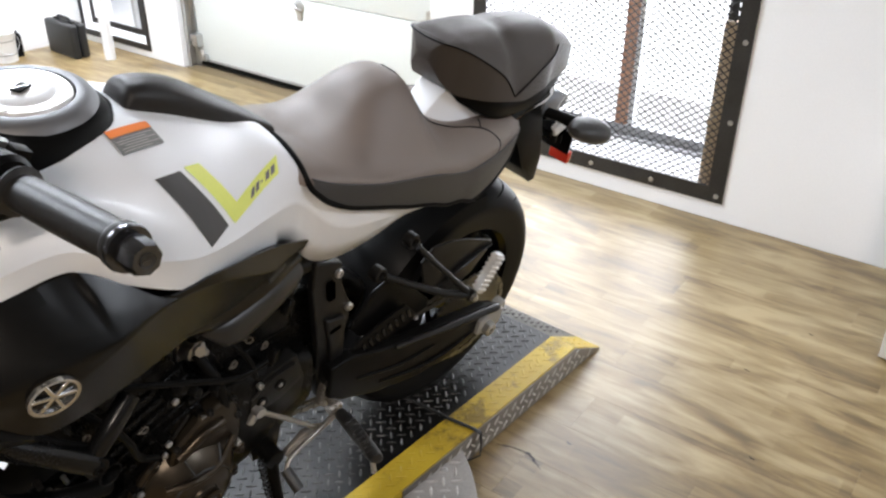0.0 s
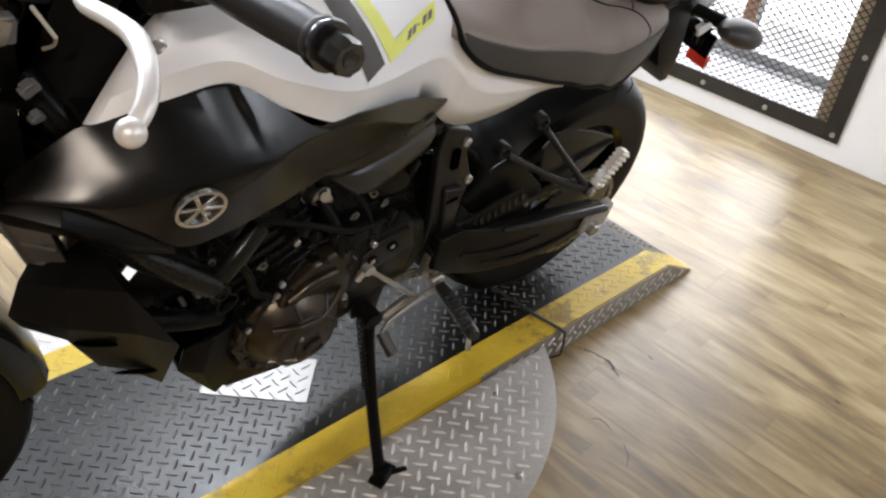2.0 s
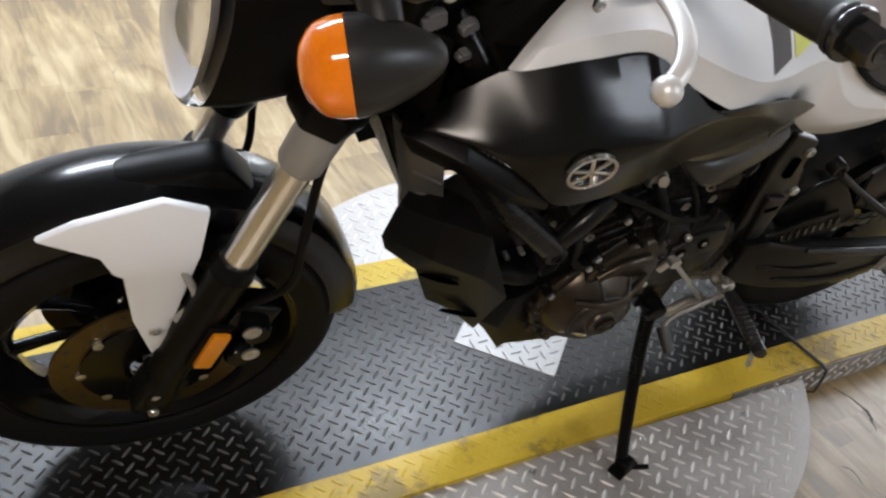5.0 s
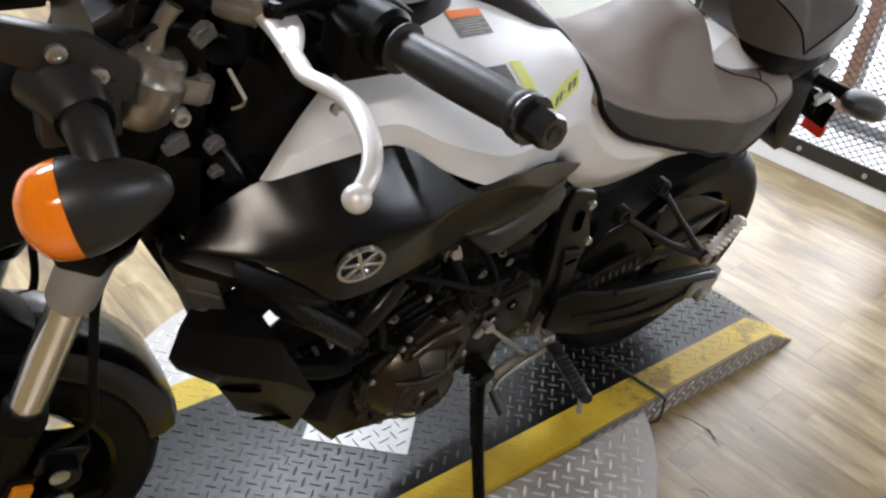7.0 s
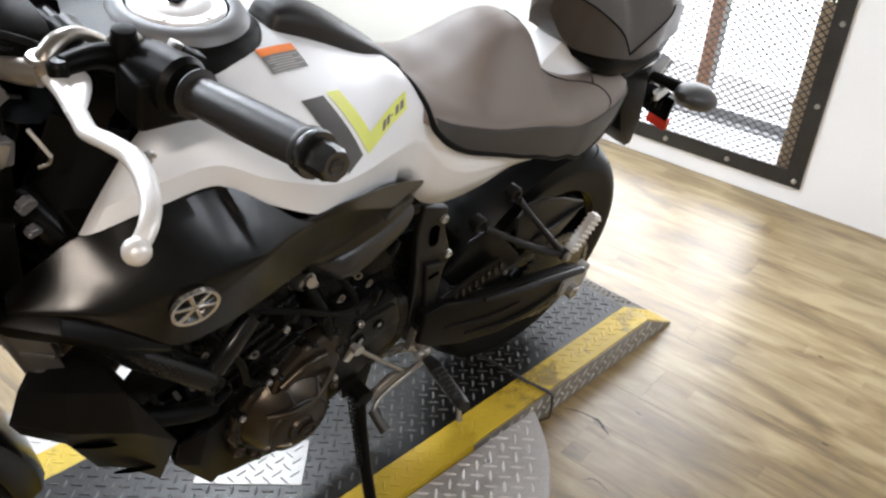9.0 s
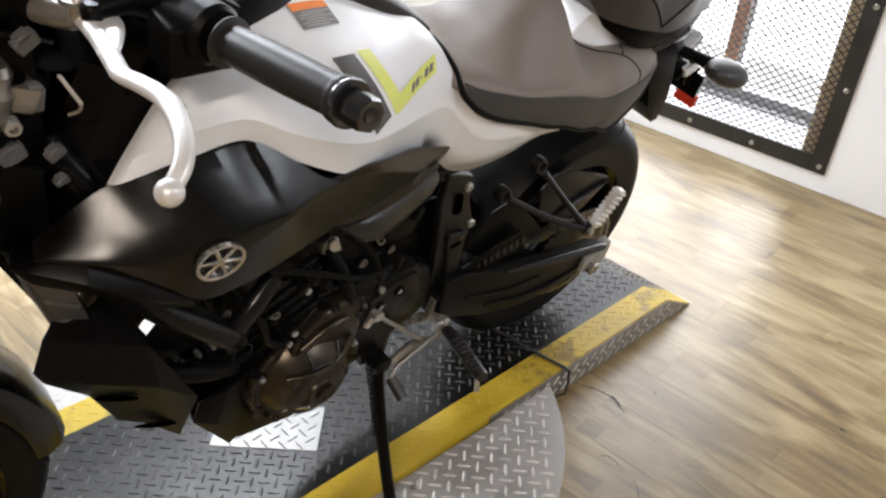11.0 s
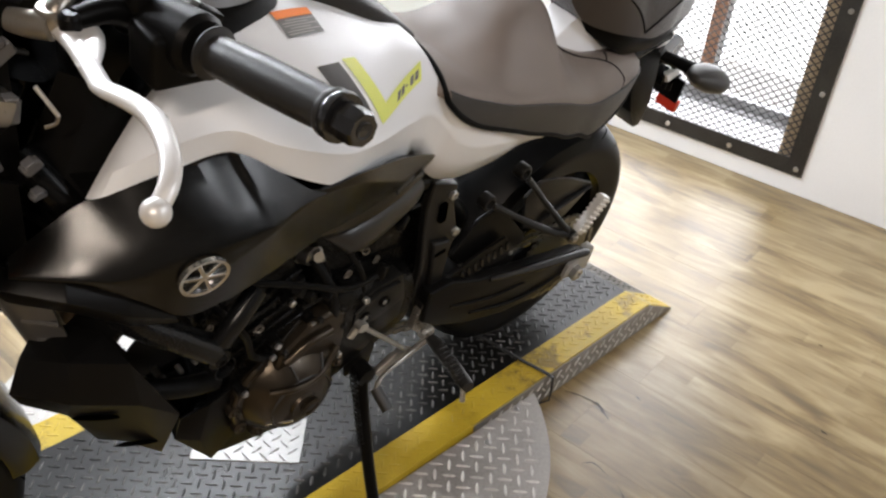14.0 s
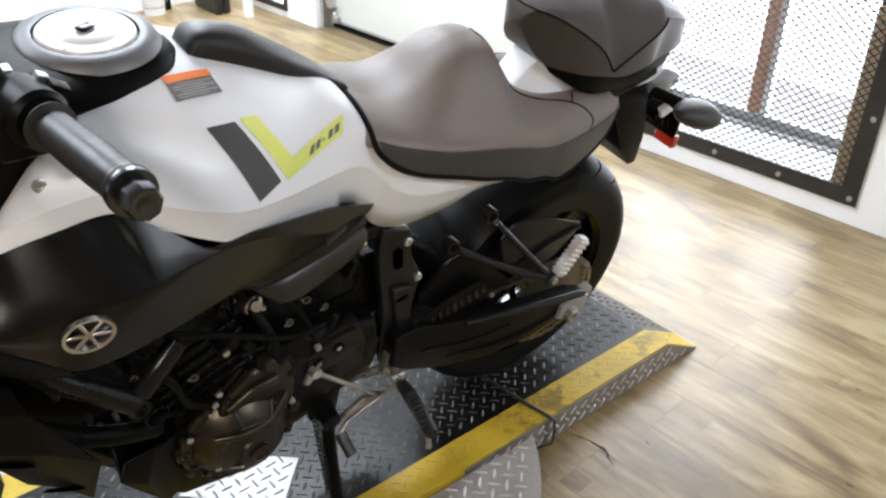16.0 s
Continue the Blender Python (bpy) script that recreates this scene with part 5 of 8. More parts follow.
# --- frame neck, inner panels, radiator ---
chassis = tagged(empty("chassis"), "black tubular frame and inner panels")
chassis.parent = bike
part("steering_cover", body([(1.065, [(0, 0.93), (0.05, 0.928), (0.072, 0.915), (0.08, 0.80)]), (1.035, [(0, 0.955), (0.05, 0.952), (0.076, 0.935), (0.09, 0.79)]), (0.99, [(0, 0.985), (0.05, 0.982), (0.074, 0.965), (0.095, 0.79)])], 8, 10), SATIN_BLACK, chassis, "black cover behind the steering head", smooth=35)
part("head_tube", tube([(1.155, 0, 0.80), (1.075, 0, 0.99)], 0.035, 24), FRAME_BLACK, chassis)
for s in (1, -1):
    part("inner_panel", faceted([[(1.115, s * 0.03, 0.76), (1.10, s * 0.05, 0.90), (1.06, s * 0.07, 1.02)], [(1.09, s * 0.09, 0.75), (1.075, s * 0.09, 0.90), (1.025, s * 0.075, 1.0)], [(1.07, s * 0.13, 0.79), (1.055, s * 0.112, 0.89), (0.985, s * 0.085, 0.985)]], 0.004), BLACK_PLASTIC, chassis, "black inner panel")
    part("main_rail", tube([(1.10, s * 0.05, 0.92), (1.03, s * 0.12, 0.84), (0.86, s * 0.12, 0.77), (0.68, s * 0.09, 0.73), (0.49, s * 0.075, 0.70)], [0.022, 0.021, 0.02, 0.02, 0.022], 16, 32), FRAME_BLACK, chassis)
    part("down_rail", tube([(1.075, s * 0.115, 0.775), (1.031, s * 0.150, 0.723), (0.985, s * 0.168, 0.684), (0.940, s * 0.178, 0.642)], [0.015, 0.0155, 0.0145, 0.016], 16, 24, 1.15), RAIL_BLACK, chassis, "black engine hanger bar")
    part("hanger_eye", lathe([(0.007, -0.016), (0.017, -0.016), (0.018, 0.0), (0.016, 0.010), (0.007, 0.010)], 20, pose(0.938, s * 0.180, 0.640, 0, 0, 0 if s > 0 else 180)), FRAME_BLACK, chassis)
    part("hanger_bolt", bolt(0.009, 0.006), ZINC if s < 0 else SATIN_BLACK, chassis, m=pose(0.938, s * 0.189, 0.640, 0, 0, 0 if s > 0 else 180))
    part("brace", tube([(0.938, s * 0.176, 0.645), (0.905, s * 0.172, 0.682), (0.870, s * 0.160, 0.708)], [0.012, 0.014, 0.014], 14, 12, 1.1), RAIL_BLACK, chassis)
    part("seat_rail", tube([(0.50, s * 0.075, 0.71), (0.30, s * 0.07, 0.765), (0.05, s * 0.065, 0.80), (-0.15, s * 0.05, 0.83)], 0.013, 12, 20), FRAME_BLACK, chassis)

rad = tagged(empty("radiator"), "black radiator with smoked plastic side covers")
rad.parent = bike
part("radiator_core", moved(box(-0.016, 0.016, -0.105, 0.105, -0.09, 0.09, 0.004, 1), pose(1.125, 0, 0.745, 0, 22, 0)), ENGINE_BLACK, rad)
fin0 = None
for k in range(21):
    z = -0.082 + 0.0082 * k
    if fin0 is None:
        fin0 = part("fin", box(0.0165, 0.020, -0.098, 0.098, -0.0015, 0.0015), ENGINE_BLACK, rad, smooth=False, m=pose(1.125, 0, 0.745, 0, 22, 0) @ pose(0, 0, z))
    else:
        o = new("fin", fin0.data)
        o.parent, o.matrix_basis = rad, pose(1.125, 0, 0.745, 0, 22, 0) @ pose(0, 0, z)
SMOKED = mat("smoked_grey_plastic", (0.062, 0.06, 0.058), 0.34, 0, 0.03, 400, 0.12, 0.06)
for s in (1, -1):
    part("side_tank", panel([[(1.171, s * 0.105, 0.838), (1.163, s * 0.130, 0.838), (1.129, s * 0.152, 0.838)], [(1.156, s * 0.107, 0.78), (1.147, s * 0.132, 0.78), (1.116, s * 0.152, 0.78)], [(1.130, s * 0.105, 0.690), (1.123, s * 0.130, 0.695), (1.098, s * 0.145, 0.712)]], 10, 8, 0.004, 1), SMOKED, rad, "smoked grey radiator side cover", smooth=50)
    part("tank_neck", tube([(1.115, s * 0.125, 0.712), (1.103, s * 0.132, 0.700), (1.095, s * 0.134, 0.672)], [0.013, 0.015, 0.014], 14, 10), SMOKED, rad, "grey hose neck of the radiator")
    for k in range(3):
        part("tank_rib", tube([(1.156 - 0.012 * k, s * 0.132, 0.81 - 0.035 * k), (1.124 - 0.008 * k, s * 0.154, 0.806 - 0.034 * k)], 0.003, 8), SMOKED, rad)

# black panel added to block the bright gap beside the radiator
part("radiator_stay", plate([(1.118, 0.830), (1.180, 0.830), (1.190, 0.900), (1.160, 0.945), (1.118, 0.925)], 0.094, 0.102, 0.004, 2), BLACK_PLASTIC, rad, "added black panel closing the gap beside the radiator")

# lower cowl: two faceted wings and a belly piece
cowl = tagged(empty("lower_cowl"), "black faceted lower engine cowl")
cowl.parent = bike
WING = dict(a=(1.155, 0.138, 0.726), b=(1.175, 0.154, 0.695), m=(1.122, 0.186, 0.746), u=(1.130, 0.204, 0.700), e=(1.064, 0.206, 0.729), r=(1.052, 0.206, 0.645), t=(1.000, 0.203, 0.587),
            k=(1.015, 0.185, 0.493), c=(1.164, 0.150, 0.665), f=(1.120, 0.160, 0.624), g=(1.083, 0.150, 0.535), h=(1.054, 0.165, 0.526), n=(1.120, 0.110, 0.742), o=(1.072, 0.160, 0.740))
BELLY = dict(a=(0.956, 0.130, 0.458), b=(0.966, 0.132, 0.420), c=(0.900, 0.130, 0.313), d=(0.858, 0.126, 0.340), f=(0.868, 0.126, 0.468), g=(0.912, 0.136, 0.468), h=(0.930, 0.142, 0.400),
             i=(0.955, 0.060, 0.425), j=(0.890, 0.060, 0.296), k=(0.850, 0.060, 0.322))


def folded(points, faces, thick, side=1):
    """Flat facets between named corners, with thickness and softened folds."""
    bm = bmesh.new()
    vs = {key: bm.verts.new((x, y * side, z)) for key, (x, y, z) in points.items()}
    for f in faces:
        bm.faces.new([vs[key] for key in f])
    bmesh.ops.recalc_face_normals(bm, faces=bm.faces)
    if sum((f.normal.y for f in bm.faces), 0.0) * side < 0:
        bmesh.ops.reverse_faces(bm, faces=bm.faces)
    bmesh.ops.solidify(bm, geom=bm.faces[:], thickness=thick)
    bmesh.ops.bevel(bm, geom=[e for e in bm.edges if len(e.link_faces) == 2 and e.calc_face_angle() > 0.2], offset=0.0007, segments=2, affect="EDGES", profile=0.6)
    return bm


for s in (1, -1):
    w = part("cowl_wing", folded(WING, ("abum" if s > 0 else "mabu", "mure", "ert", "bcfu", "ufghr", "rhkt", "nam", "nmo", "ome"), 0.004, s), COWL_BLACK, cowl, "black faceted cowl wing", smooth=22)
    if s > 0:
        for x, y, z, turn in ((1.093, 0.176, 0.622, -30), (1.046, 0.178, 0.535, -25)):
            part("cowl_slot", moved(lathe([(0, 0.001), (0.020, 0.001), (0.022, 0.003), (0.0195, 0.0035), (0, 0.0015)], 18), pose(x, y, z, -20, 0, turn) @ Matrix.Diagonal((1.2, 1, 0.45, 1))), HOLE_SHADE, w)
        part("belly_wing", folded(BELLY, ("abh", "bch", "cdh", "dfh", "fgh", "gah", "bijc", "cjkd"), 0.004, s), COWL_BLACK, cowl, "black faceted belly cover", smooth=22)

# --- exhaust ---
ex = tagged(empty("exhaust"), "heat-tinted exhaust with a black silencer")
ex.parent = bike
for y in (0.026, -0.040):
    part("header_pipe", tube([(0.975, y, 0.60), (1.012, y * 1.2, 0.585), (1.030, y * 1.2, 0.53), (1.006, y * 1.1, 0.44), (0.95, y * 0.9, 0.35), (0.88, y * 0.7, 0.29), (0.78, 0, 0.275)], 0.0205, 16, 40), EXHAUST_DARK, ex, "dark brown header pipe")
part("silencer", tube([(0.80, -0.01, 0.275), (0.74, -0.02, 0.265), (0.60, -0.05, 0.25), (0.45, -0.08, 0.245), (0.38, -0.1, 0.25)], [0.03, 0.055, 0.065, 0.06, 0.035], 20, 24, 0.75), SATIN_BLACK, ex)

# --- engine ---
engine = tagged(empty("engine"), "black twin engine with bronze side covers")
engine.parent = bike
part("crankcase", body([(0.50, [(0, 0.52), (0.09, 0.515), (0.115, 0.48), (0.11, 0.40), (0.07, 0.34)]), (0.62, [(0, 0.565), (0.10, 0.56), (0.128, 0.52), (0.125, 0.38), (0.08, 0.30)]), (0.75, [(0, 0.58), (0.11, 0.575), (0.135, 0.53), (0.13, 0.37), (0.08, 0.27)]), (0.87, [(0, 0.55), (0.10, 0.545), (0.12, 0.50), (0.115, 0.40), (0.07, 0.31)])], 16, 12), ENGINE_BLACK, engine, smooth=30)
cyl = pose(0.80, 0, 0.53, 0, 22, 0)
part("oil_pan", plate([(0.935, 0.350), (0.866, 0.264), (0.762, 0.246), (0.700, 0.258), (0.680, 0.340), (0.76, 0.37), (0.90, 0.39)], -0.09, 0.105, 0.016, 3), ENGINE_BLACK, engine, "black oil pan", smooth=40)
part("cylinder_block", moved(joined(box(-0.075, 0.08, -0.125, 0.125, 0.0, 0.15, 0.012, 2), box(-0.085, 0.09, -0.13, 0.13, 0.15, 0.225, 0.014, 2), box(-0.07, 0.075, -0.122, 0.122, 0.225, 0.275, 0.018, 3)), cyl), ENGINE_BLACK, engine)
for k in range(5):
    part("cylinder_rib", moved(box(-0.078, 0.083, -0.13, 0.13, 0.022 + 0.024 * k, 0.027 + 0.024 * k, 0.0015, 1), cyl), ENGINE_BLACK, engine)
for s in (1, -1):
    for a, b in ((-0.06, 0.24), (0.06, 0.24), (-0.07, 0.165), (0.075, 0.165), (0.0, 0.165), (-0.06, 0.02), (0.06, 0.02)):
        part("head_bolt", bolt(0.0065, 0.006), ENGINE_BLACK, engine, m=cyl @ pose(a, s * 0.13, b, 0, 0, 0 if s > 0 else 180))
gen = part("generator_cover", joined(
    lathe([(0.0, 0.062), (0.022, 0.062), (0.024, 0.057), (0.040, 0.056), (0.052, 0.052), (0.066, 0.040), (0.080, 0.022), (0.087, 0.010), (0.089, 0.0), (0.089, -0.02)], 44, pose(0.775, 0.125, 0.425)),
    plate([(0.735, 0.470), (0.815, 0.490), (0.806, 0.525), (0.755, 0.566), (0.715, 0.576), (0.690, 0.560), (0.683, 0.500), (0.688, 0.440)], 0.115, 0.152, 0.011, 3),
    plate([(0.700, 0.350), (0.725, 0.318), (0.775, 0.322), (0.835, 0.36), (0.872, 0.402), (0.872, 0.46), (0.83, 0.50), (0.70, 0.48)], 0.112, 0.140, 0.009, 3)), BRONZE, engine, "bronze generator cover", smooth=32)
# gaps in the cover: thin black lines in place of shaded grooves
part("cover_groove", lathe([(0.0525, 0.0518), (0.054, 0.0535), (0.0555, 0.0505), (0.0525, 0.0518)], 44, pose(0.775, 0.125, 0.425)), RECESS_BLACK, gen)
for ang in (78, 128, 205, 318):
    ca, sa = math.cos(radians(ang)), math.sin(radians(ang))
    part("cover_groove", tube([(0.775 + r * ca, 0.125 + y, 0.425 + r * sa) for r, y in ((0.055, 0.0515), (0.066, 0.0415), (0.080, 0.0235), (0.0875, 0.010))], 0.0022, 8, 14), RECESS_BLACK, gen)
for a0, a1, rr, yy in ((215, 312, 0.0935, 0.012), (-30, 60, 0.0945, 0.010)):
    part("cover_strap", tube([(0.775 + rr * math.cos(radians(a)), 0.125 + yy, 0.425 + rr * math.sin(radians(a))) for a in np.linspace(a0, a1, 9)], 0.0065, 10, 24), BRONZE, gen)
part("cover_plug", lathe([(0, 0.0), (0.017, 0.0), (0.018, 0.004), (0.013, 0.006), (0.012, 0.003), (0, 0.003)], 24, pose(0.765, 0.187, 0.418)), BRONZE, gen, "round bronze inspection plug")
part("cover_slot", box(0.758, 0.772, 0.190, 0.1915, 0.416, 0.420), RECESS_BLACK, gen, smooth=False)
part("cover_badge", moved(box(-0.022, 0.022, 0, 0.002, -0.006, 0.006, 0.002, 1), pose(0.812, 0.176, 0.396, -24, 8, -28)), POLISHED, gen, "small polished oval plate")
part("cover_ridge", tube([(0.83, 0.166, 0.47), (0.79, 0.182, 0.475), (0.74, 0.172, 0.468), (0.70, 0.155, 0.49)], 0.006, 10, 16), BRONZE, gen)
part("cover_ridge", tube([(0.80, 0.155, 0.51), (0.76, 0.156, 0.535), (0.72, 0.155, 0.54)], 0.008, 10, 16), BRONZE, gen)
for k in range(11):
    a = radians(-60 + 30 * k)
    if not 20 < math.degrees(a) < 150:
        spot = (0.775 + 0.097 * math.cos(a), 0.425 + 0.097 * math.sin(a))
        part("cover_bolt", joined(lathe([(0, -0.012), (0.011, -0.012), (0.011, 0.004), (0.008, 0.006), (0, 0.006)], 14), bolt(0.0065, 0.010)), BRONZE, gen, m=pose(spot[0], 0.138, spot[1]))
for x, z in ((0.70, 0.572), (0.742, 0.570), (0.692, 0.53), (0.69, 0.46), (0.80, 0.528)):
    part("cover_bolt", bolt(0.0055, 0.006), PLATE_BLACK if z > 0.5 else ZINC, gen, m=pose(x, 0.150, z))
spk = part("sprocket_cover", joined(plate([(0.655, 0.522), (0.606, 0.549), (0.553, 0.557), (0.532, 0.493), (0.536, 0.440), (0.592, 0.420), (0.645, 0.425), (0.668, 0.480)], 0.10, 0.128, 0.006, 2), plate([(0.652, 0.515), (0.606, 0.543), (0.560, 0.548), (0.545, 0.502), (0.600, 0.480), (0.655, 0.475)], 0.127, 0.136, 0.005, 2)), PLATE_BLACK, engine, "black faceted sprocket cover", smooth=28)
for x, z, metal in ((0.596, 0.522, 0), (0.632, 0.503, 0), (0.634, 0.540, 1)):
    if metal:
        part("cover_bolt", bolt(0.006, 0.006), ZINC, spk, m=pose(x, 0.132, z))
    else:
        part("cover_eye", joined(lathe([(0.0055, 0.0), (0.0105, 0.0), (0.0105, 0.005), (0.0055, 0.005), (0.0055, 0.0)], 18), lathe([(0, 0.0), (0.0054, 0.0), (0.0054, 0.002), (0, 0.002)], 12)), GLOSS_BLACK, spk, m=pose(x, 0.136, z))
        part("cover_bolt", bolt(0.0045, 0.003), ZINC, spk, m=pose(x, 0.138, z))
part("thermostat_cap", joined(lathe([(0, -0.02), (0.019, -0.02), (0.020, 0.0), (0.016, 0.012), (0.008, 0.016), (0, 0.016)], 20, pose(0.735, 0.09, 0.655, 0, 0, 14)), box(0.715, 0.757, 0.075, 0.09, 0.635, 0.668, 0.004, 2)), ALLOY, engine, "bare alloy water outlet")
part("throttle_body", joined(lathe([(0, -0.06), (0.028, -0.06), (0.028, 0.06), (0, 0.06)], 24, pose(0.69, 0.0, 0.68)), box(0.64, 0.74, -0.1, 0.1, 0.66, 0.72, 0.01, 2), box(0.53, 0.72, -0.098, 0.092, 0.575, 0.70, 0.02, 3), box(0.55, 0.63, 0.09, 0.10, 0.60, 0.66, 0.008, 2)), ENGINE_BLACK, engine)
part("air_box", body([(0.55, [(0, 0.79), (0.08, 0.785), (0.10, 0.76), (0.10, 0.70)]), (0.75, [(0, 0.85), (0.12, 0.84), (0.14, 0.80), (0.13, 0.72)]), (0.98, [(0, 0.88), (0.13, 0.87), (0.15, 0.83), (0.13, 0.76)])], 8, 8), BLACK_PLASTIC, engine)
part("water_hose", tube([(0.735, 0.105, 0.655), (0.722, 0.135, 0.62), (0.712, 0.145, 0.57), (0.70, 0.135, 0.53)], 0.0085, 12, 20), RUBBER_SEAL, engine)
for s in (1, -1):
    part("engine_side_cover", plate([(0.86, 0.60), (0.895, 0.572), (0.935, 0.562), (0.962, 0.60), (0.975, 0.66), (1.000, 0.74), (0.97, 0.775), (0.88, 0.765), (0.85, 0.70)], s * 0.106, s * 0.112, 0.003, 2), BLACK_PLASTIC, engine, "black plastic cover beside the engine")
part("radiator_hose", tube([(1.095, 0.130, 0.672), (1.07, 0.125, 0.62), (1.01, 0.13, 0.565), (0.95, 0.135, 0.535), (0.90, 0.12, 0.50)], 0.015, 14, 20), RUBBER_SEAL, engine, "black rubber radiator hose")
part("hose_clip", tube([(1.012, 0.13, 0.566), (1.003, 0.131, 0.560)], 0.0165, 16, smoothed=False), SATIN_BLACK, engine)
for k, pts in enumerate(([(0.93, 0.14, 0.70), (0.88, 0.155, 0.62), (0.86, 0.15, 0.56), (0.83, 0.145, 0.53)], [(0.90, 0.14, 0.72), (0.78, 0.15, 0.66), (0.69, 0.14, 0.60), (0.62, 0.13, 0.585)], [(0.70, 0.12, 0.68), (0.66, 0.13, 0.62), (0.645, 0.135, 0.57)], [(1.0, 0.155, 0.72), (0.94, 0.16, 0.66), (0.88, 0.135, 0.60)])):
    part("wiring", tube(pts, (0.006, 0.005, 0.0045, 0.005)[k], 8, 18), RUBBER_SEAL, engine)
# black sheet added to darken the gap behind the radiator, with one ragged opening
opening = [(1.035, 0.652), (1.024, 0.659), (1.013, 0.640), (1.003, 0.629), (1.017, 0.612)]
rim_of = [(1.105, 0.690), (1.045, 0.735), (0.975, 0.690), (0.930, 0.560), (1.055, 0.540)]
bm = bmesh.new()
inner, outer = [bm.verts.new((x, 0.100, z)) for x, z in opening], [bm.verts.new((x, 0.100, z)) for x, z in rim_of]
for k in range(5):
    bm.faces.new((inner[k], inner[(k + 1) % 5], outer[(k + 1) % 5], outer[k]))
bmesh.ops.recalc_face_normals(bm, faces=bm.faces)
bmesh.ops.solidify(bm, geom=bm.faces[:], thickness=0.003)
part("engine_shield", bm, BLACK_PLASTIC, engine, "added black sheet closing the gap behind the radiator", smooth=False)
for x, z, r in ((0.987, 0.572, 0.005), (1.000, 0.559, 0.0045), (0.974, 0.545, 0.0045), (0.952, 0.555, 0.004), (0.931, 0.562, 0.004), (0.905, 0.575, 0.004)):
    part("exhaust_stud", bolt(r, 0.012), ZINC, engine, m=pose(x, 0.112, z))
for x, y, z, turn in ((0.93, 0.150, 0.655, 20), (0.845, 0.142, 0.60, 0), (0.69, 0.138, 0.63, 10), (0.66, 0.134, 0.66, -20), (0.615, 0.118, 0.61, 15)):
    part("hose_clip", moved(joined(lathe([(0.0085, -0.003), (0.0105, -0.003), (0.0105, 0.003), (0.0085, 0.003), (0.0085, -0.003)], 18), box(0.009, 0.016, -0.0025, 0.0025, -0.0035, 0.0035, 0.001, 1)), pose(x, y, z, 0, turn, turn) @ Matrix.Scale(0.62, 4)), DULL_ALLOY, engine)
for x, y, z in ((0.945, 0.158, 0.635), (0.76, 0.140, 0.62), (0.785, 0.142, 0.645), (0.725, 0.141, 0.60), (0.605, 0.126, 0.585), (0.565, 0.108, 0.66), (0.60, 0.104, 0.68)):
    part("connector", moved(joined(box(-0.012, 0.012, -0.007, 0.007, -0.008, 0.008, 0.002, 1), box(-0.016, -0.012, -0.005, 0.005, -0.005, 0.005)), pose(x, y, z, 0, x * 400, 20)), BLACK_PLASTIC, engine)
part("hose_mouth", lathe([(0.0165, -0.02), (0.018, -0.02), (0.018, 0.0), (0.0165, 0.0), (0.0165, -0.02)], 28, pose(0.908, 0.160, 0.572, 0, 0, 10)), RAIL_BLACK, engine, "open black hose end")
for x, z in ((0.797, 0.630), (0.750, 0.561), (0.811, 0.547), (0.818, 0.526), (0.861, 0.469)):
    part("casing_bolt", joined(lathe([(0, -0.015), (0.0095, -0.015), (0.0095, 0.002), (0, 0.002)], 16), bolt(0.0055, 0.007)), ENGINE_BLACK, engine, m=pose(x, 0.140, z))
    part("casing_screw", bolt(0.0055, 0.004), ZINC, engine, m=pose(x, 0.146, z))
for a, b in (((0.838, 0.502), (0.770, 0.575)), ((0.770, 0.600), (0.735, 0.602))):
    part("casing_ridge", tube([(a[0], 0.139, a[1]), (b[0], 0.139, b[1])], 0.0028, 8), PLATE_BLACK, engine)
part("oil_filter", lathe([(0, 0), (0.033, 0), (0.034, 0.06), (0.028, 0.068), (0, 0.068)], 28, pose(0.885, 0, 0.40, 0, 0, -90)), GLOSS_BLACK, engine)

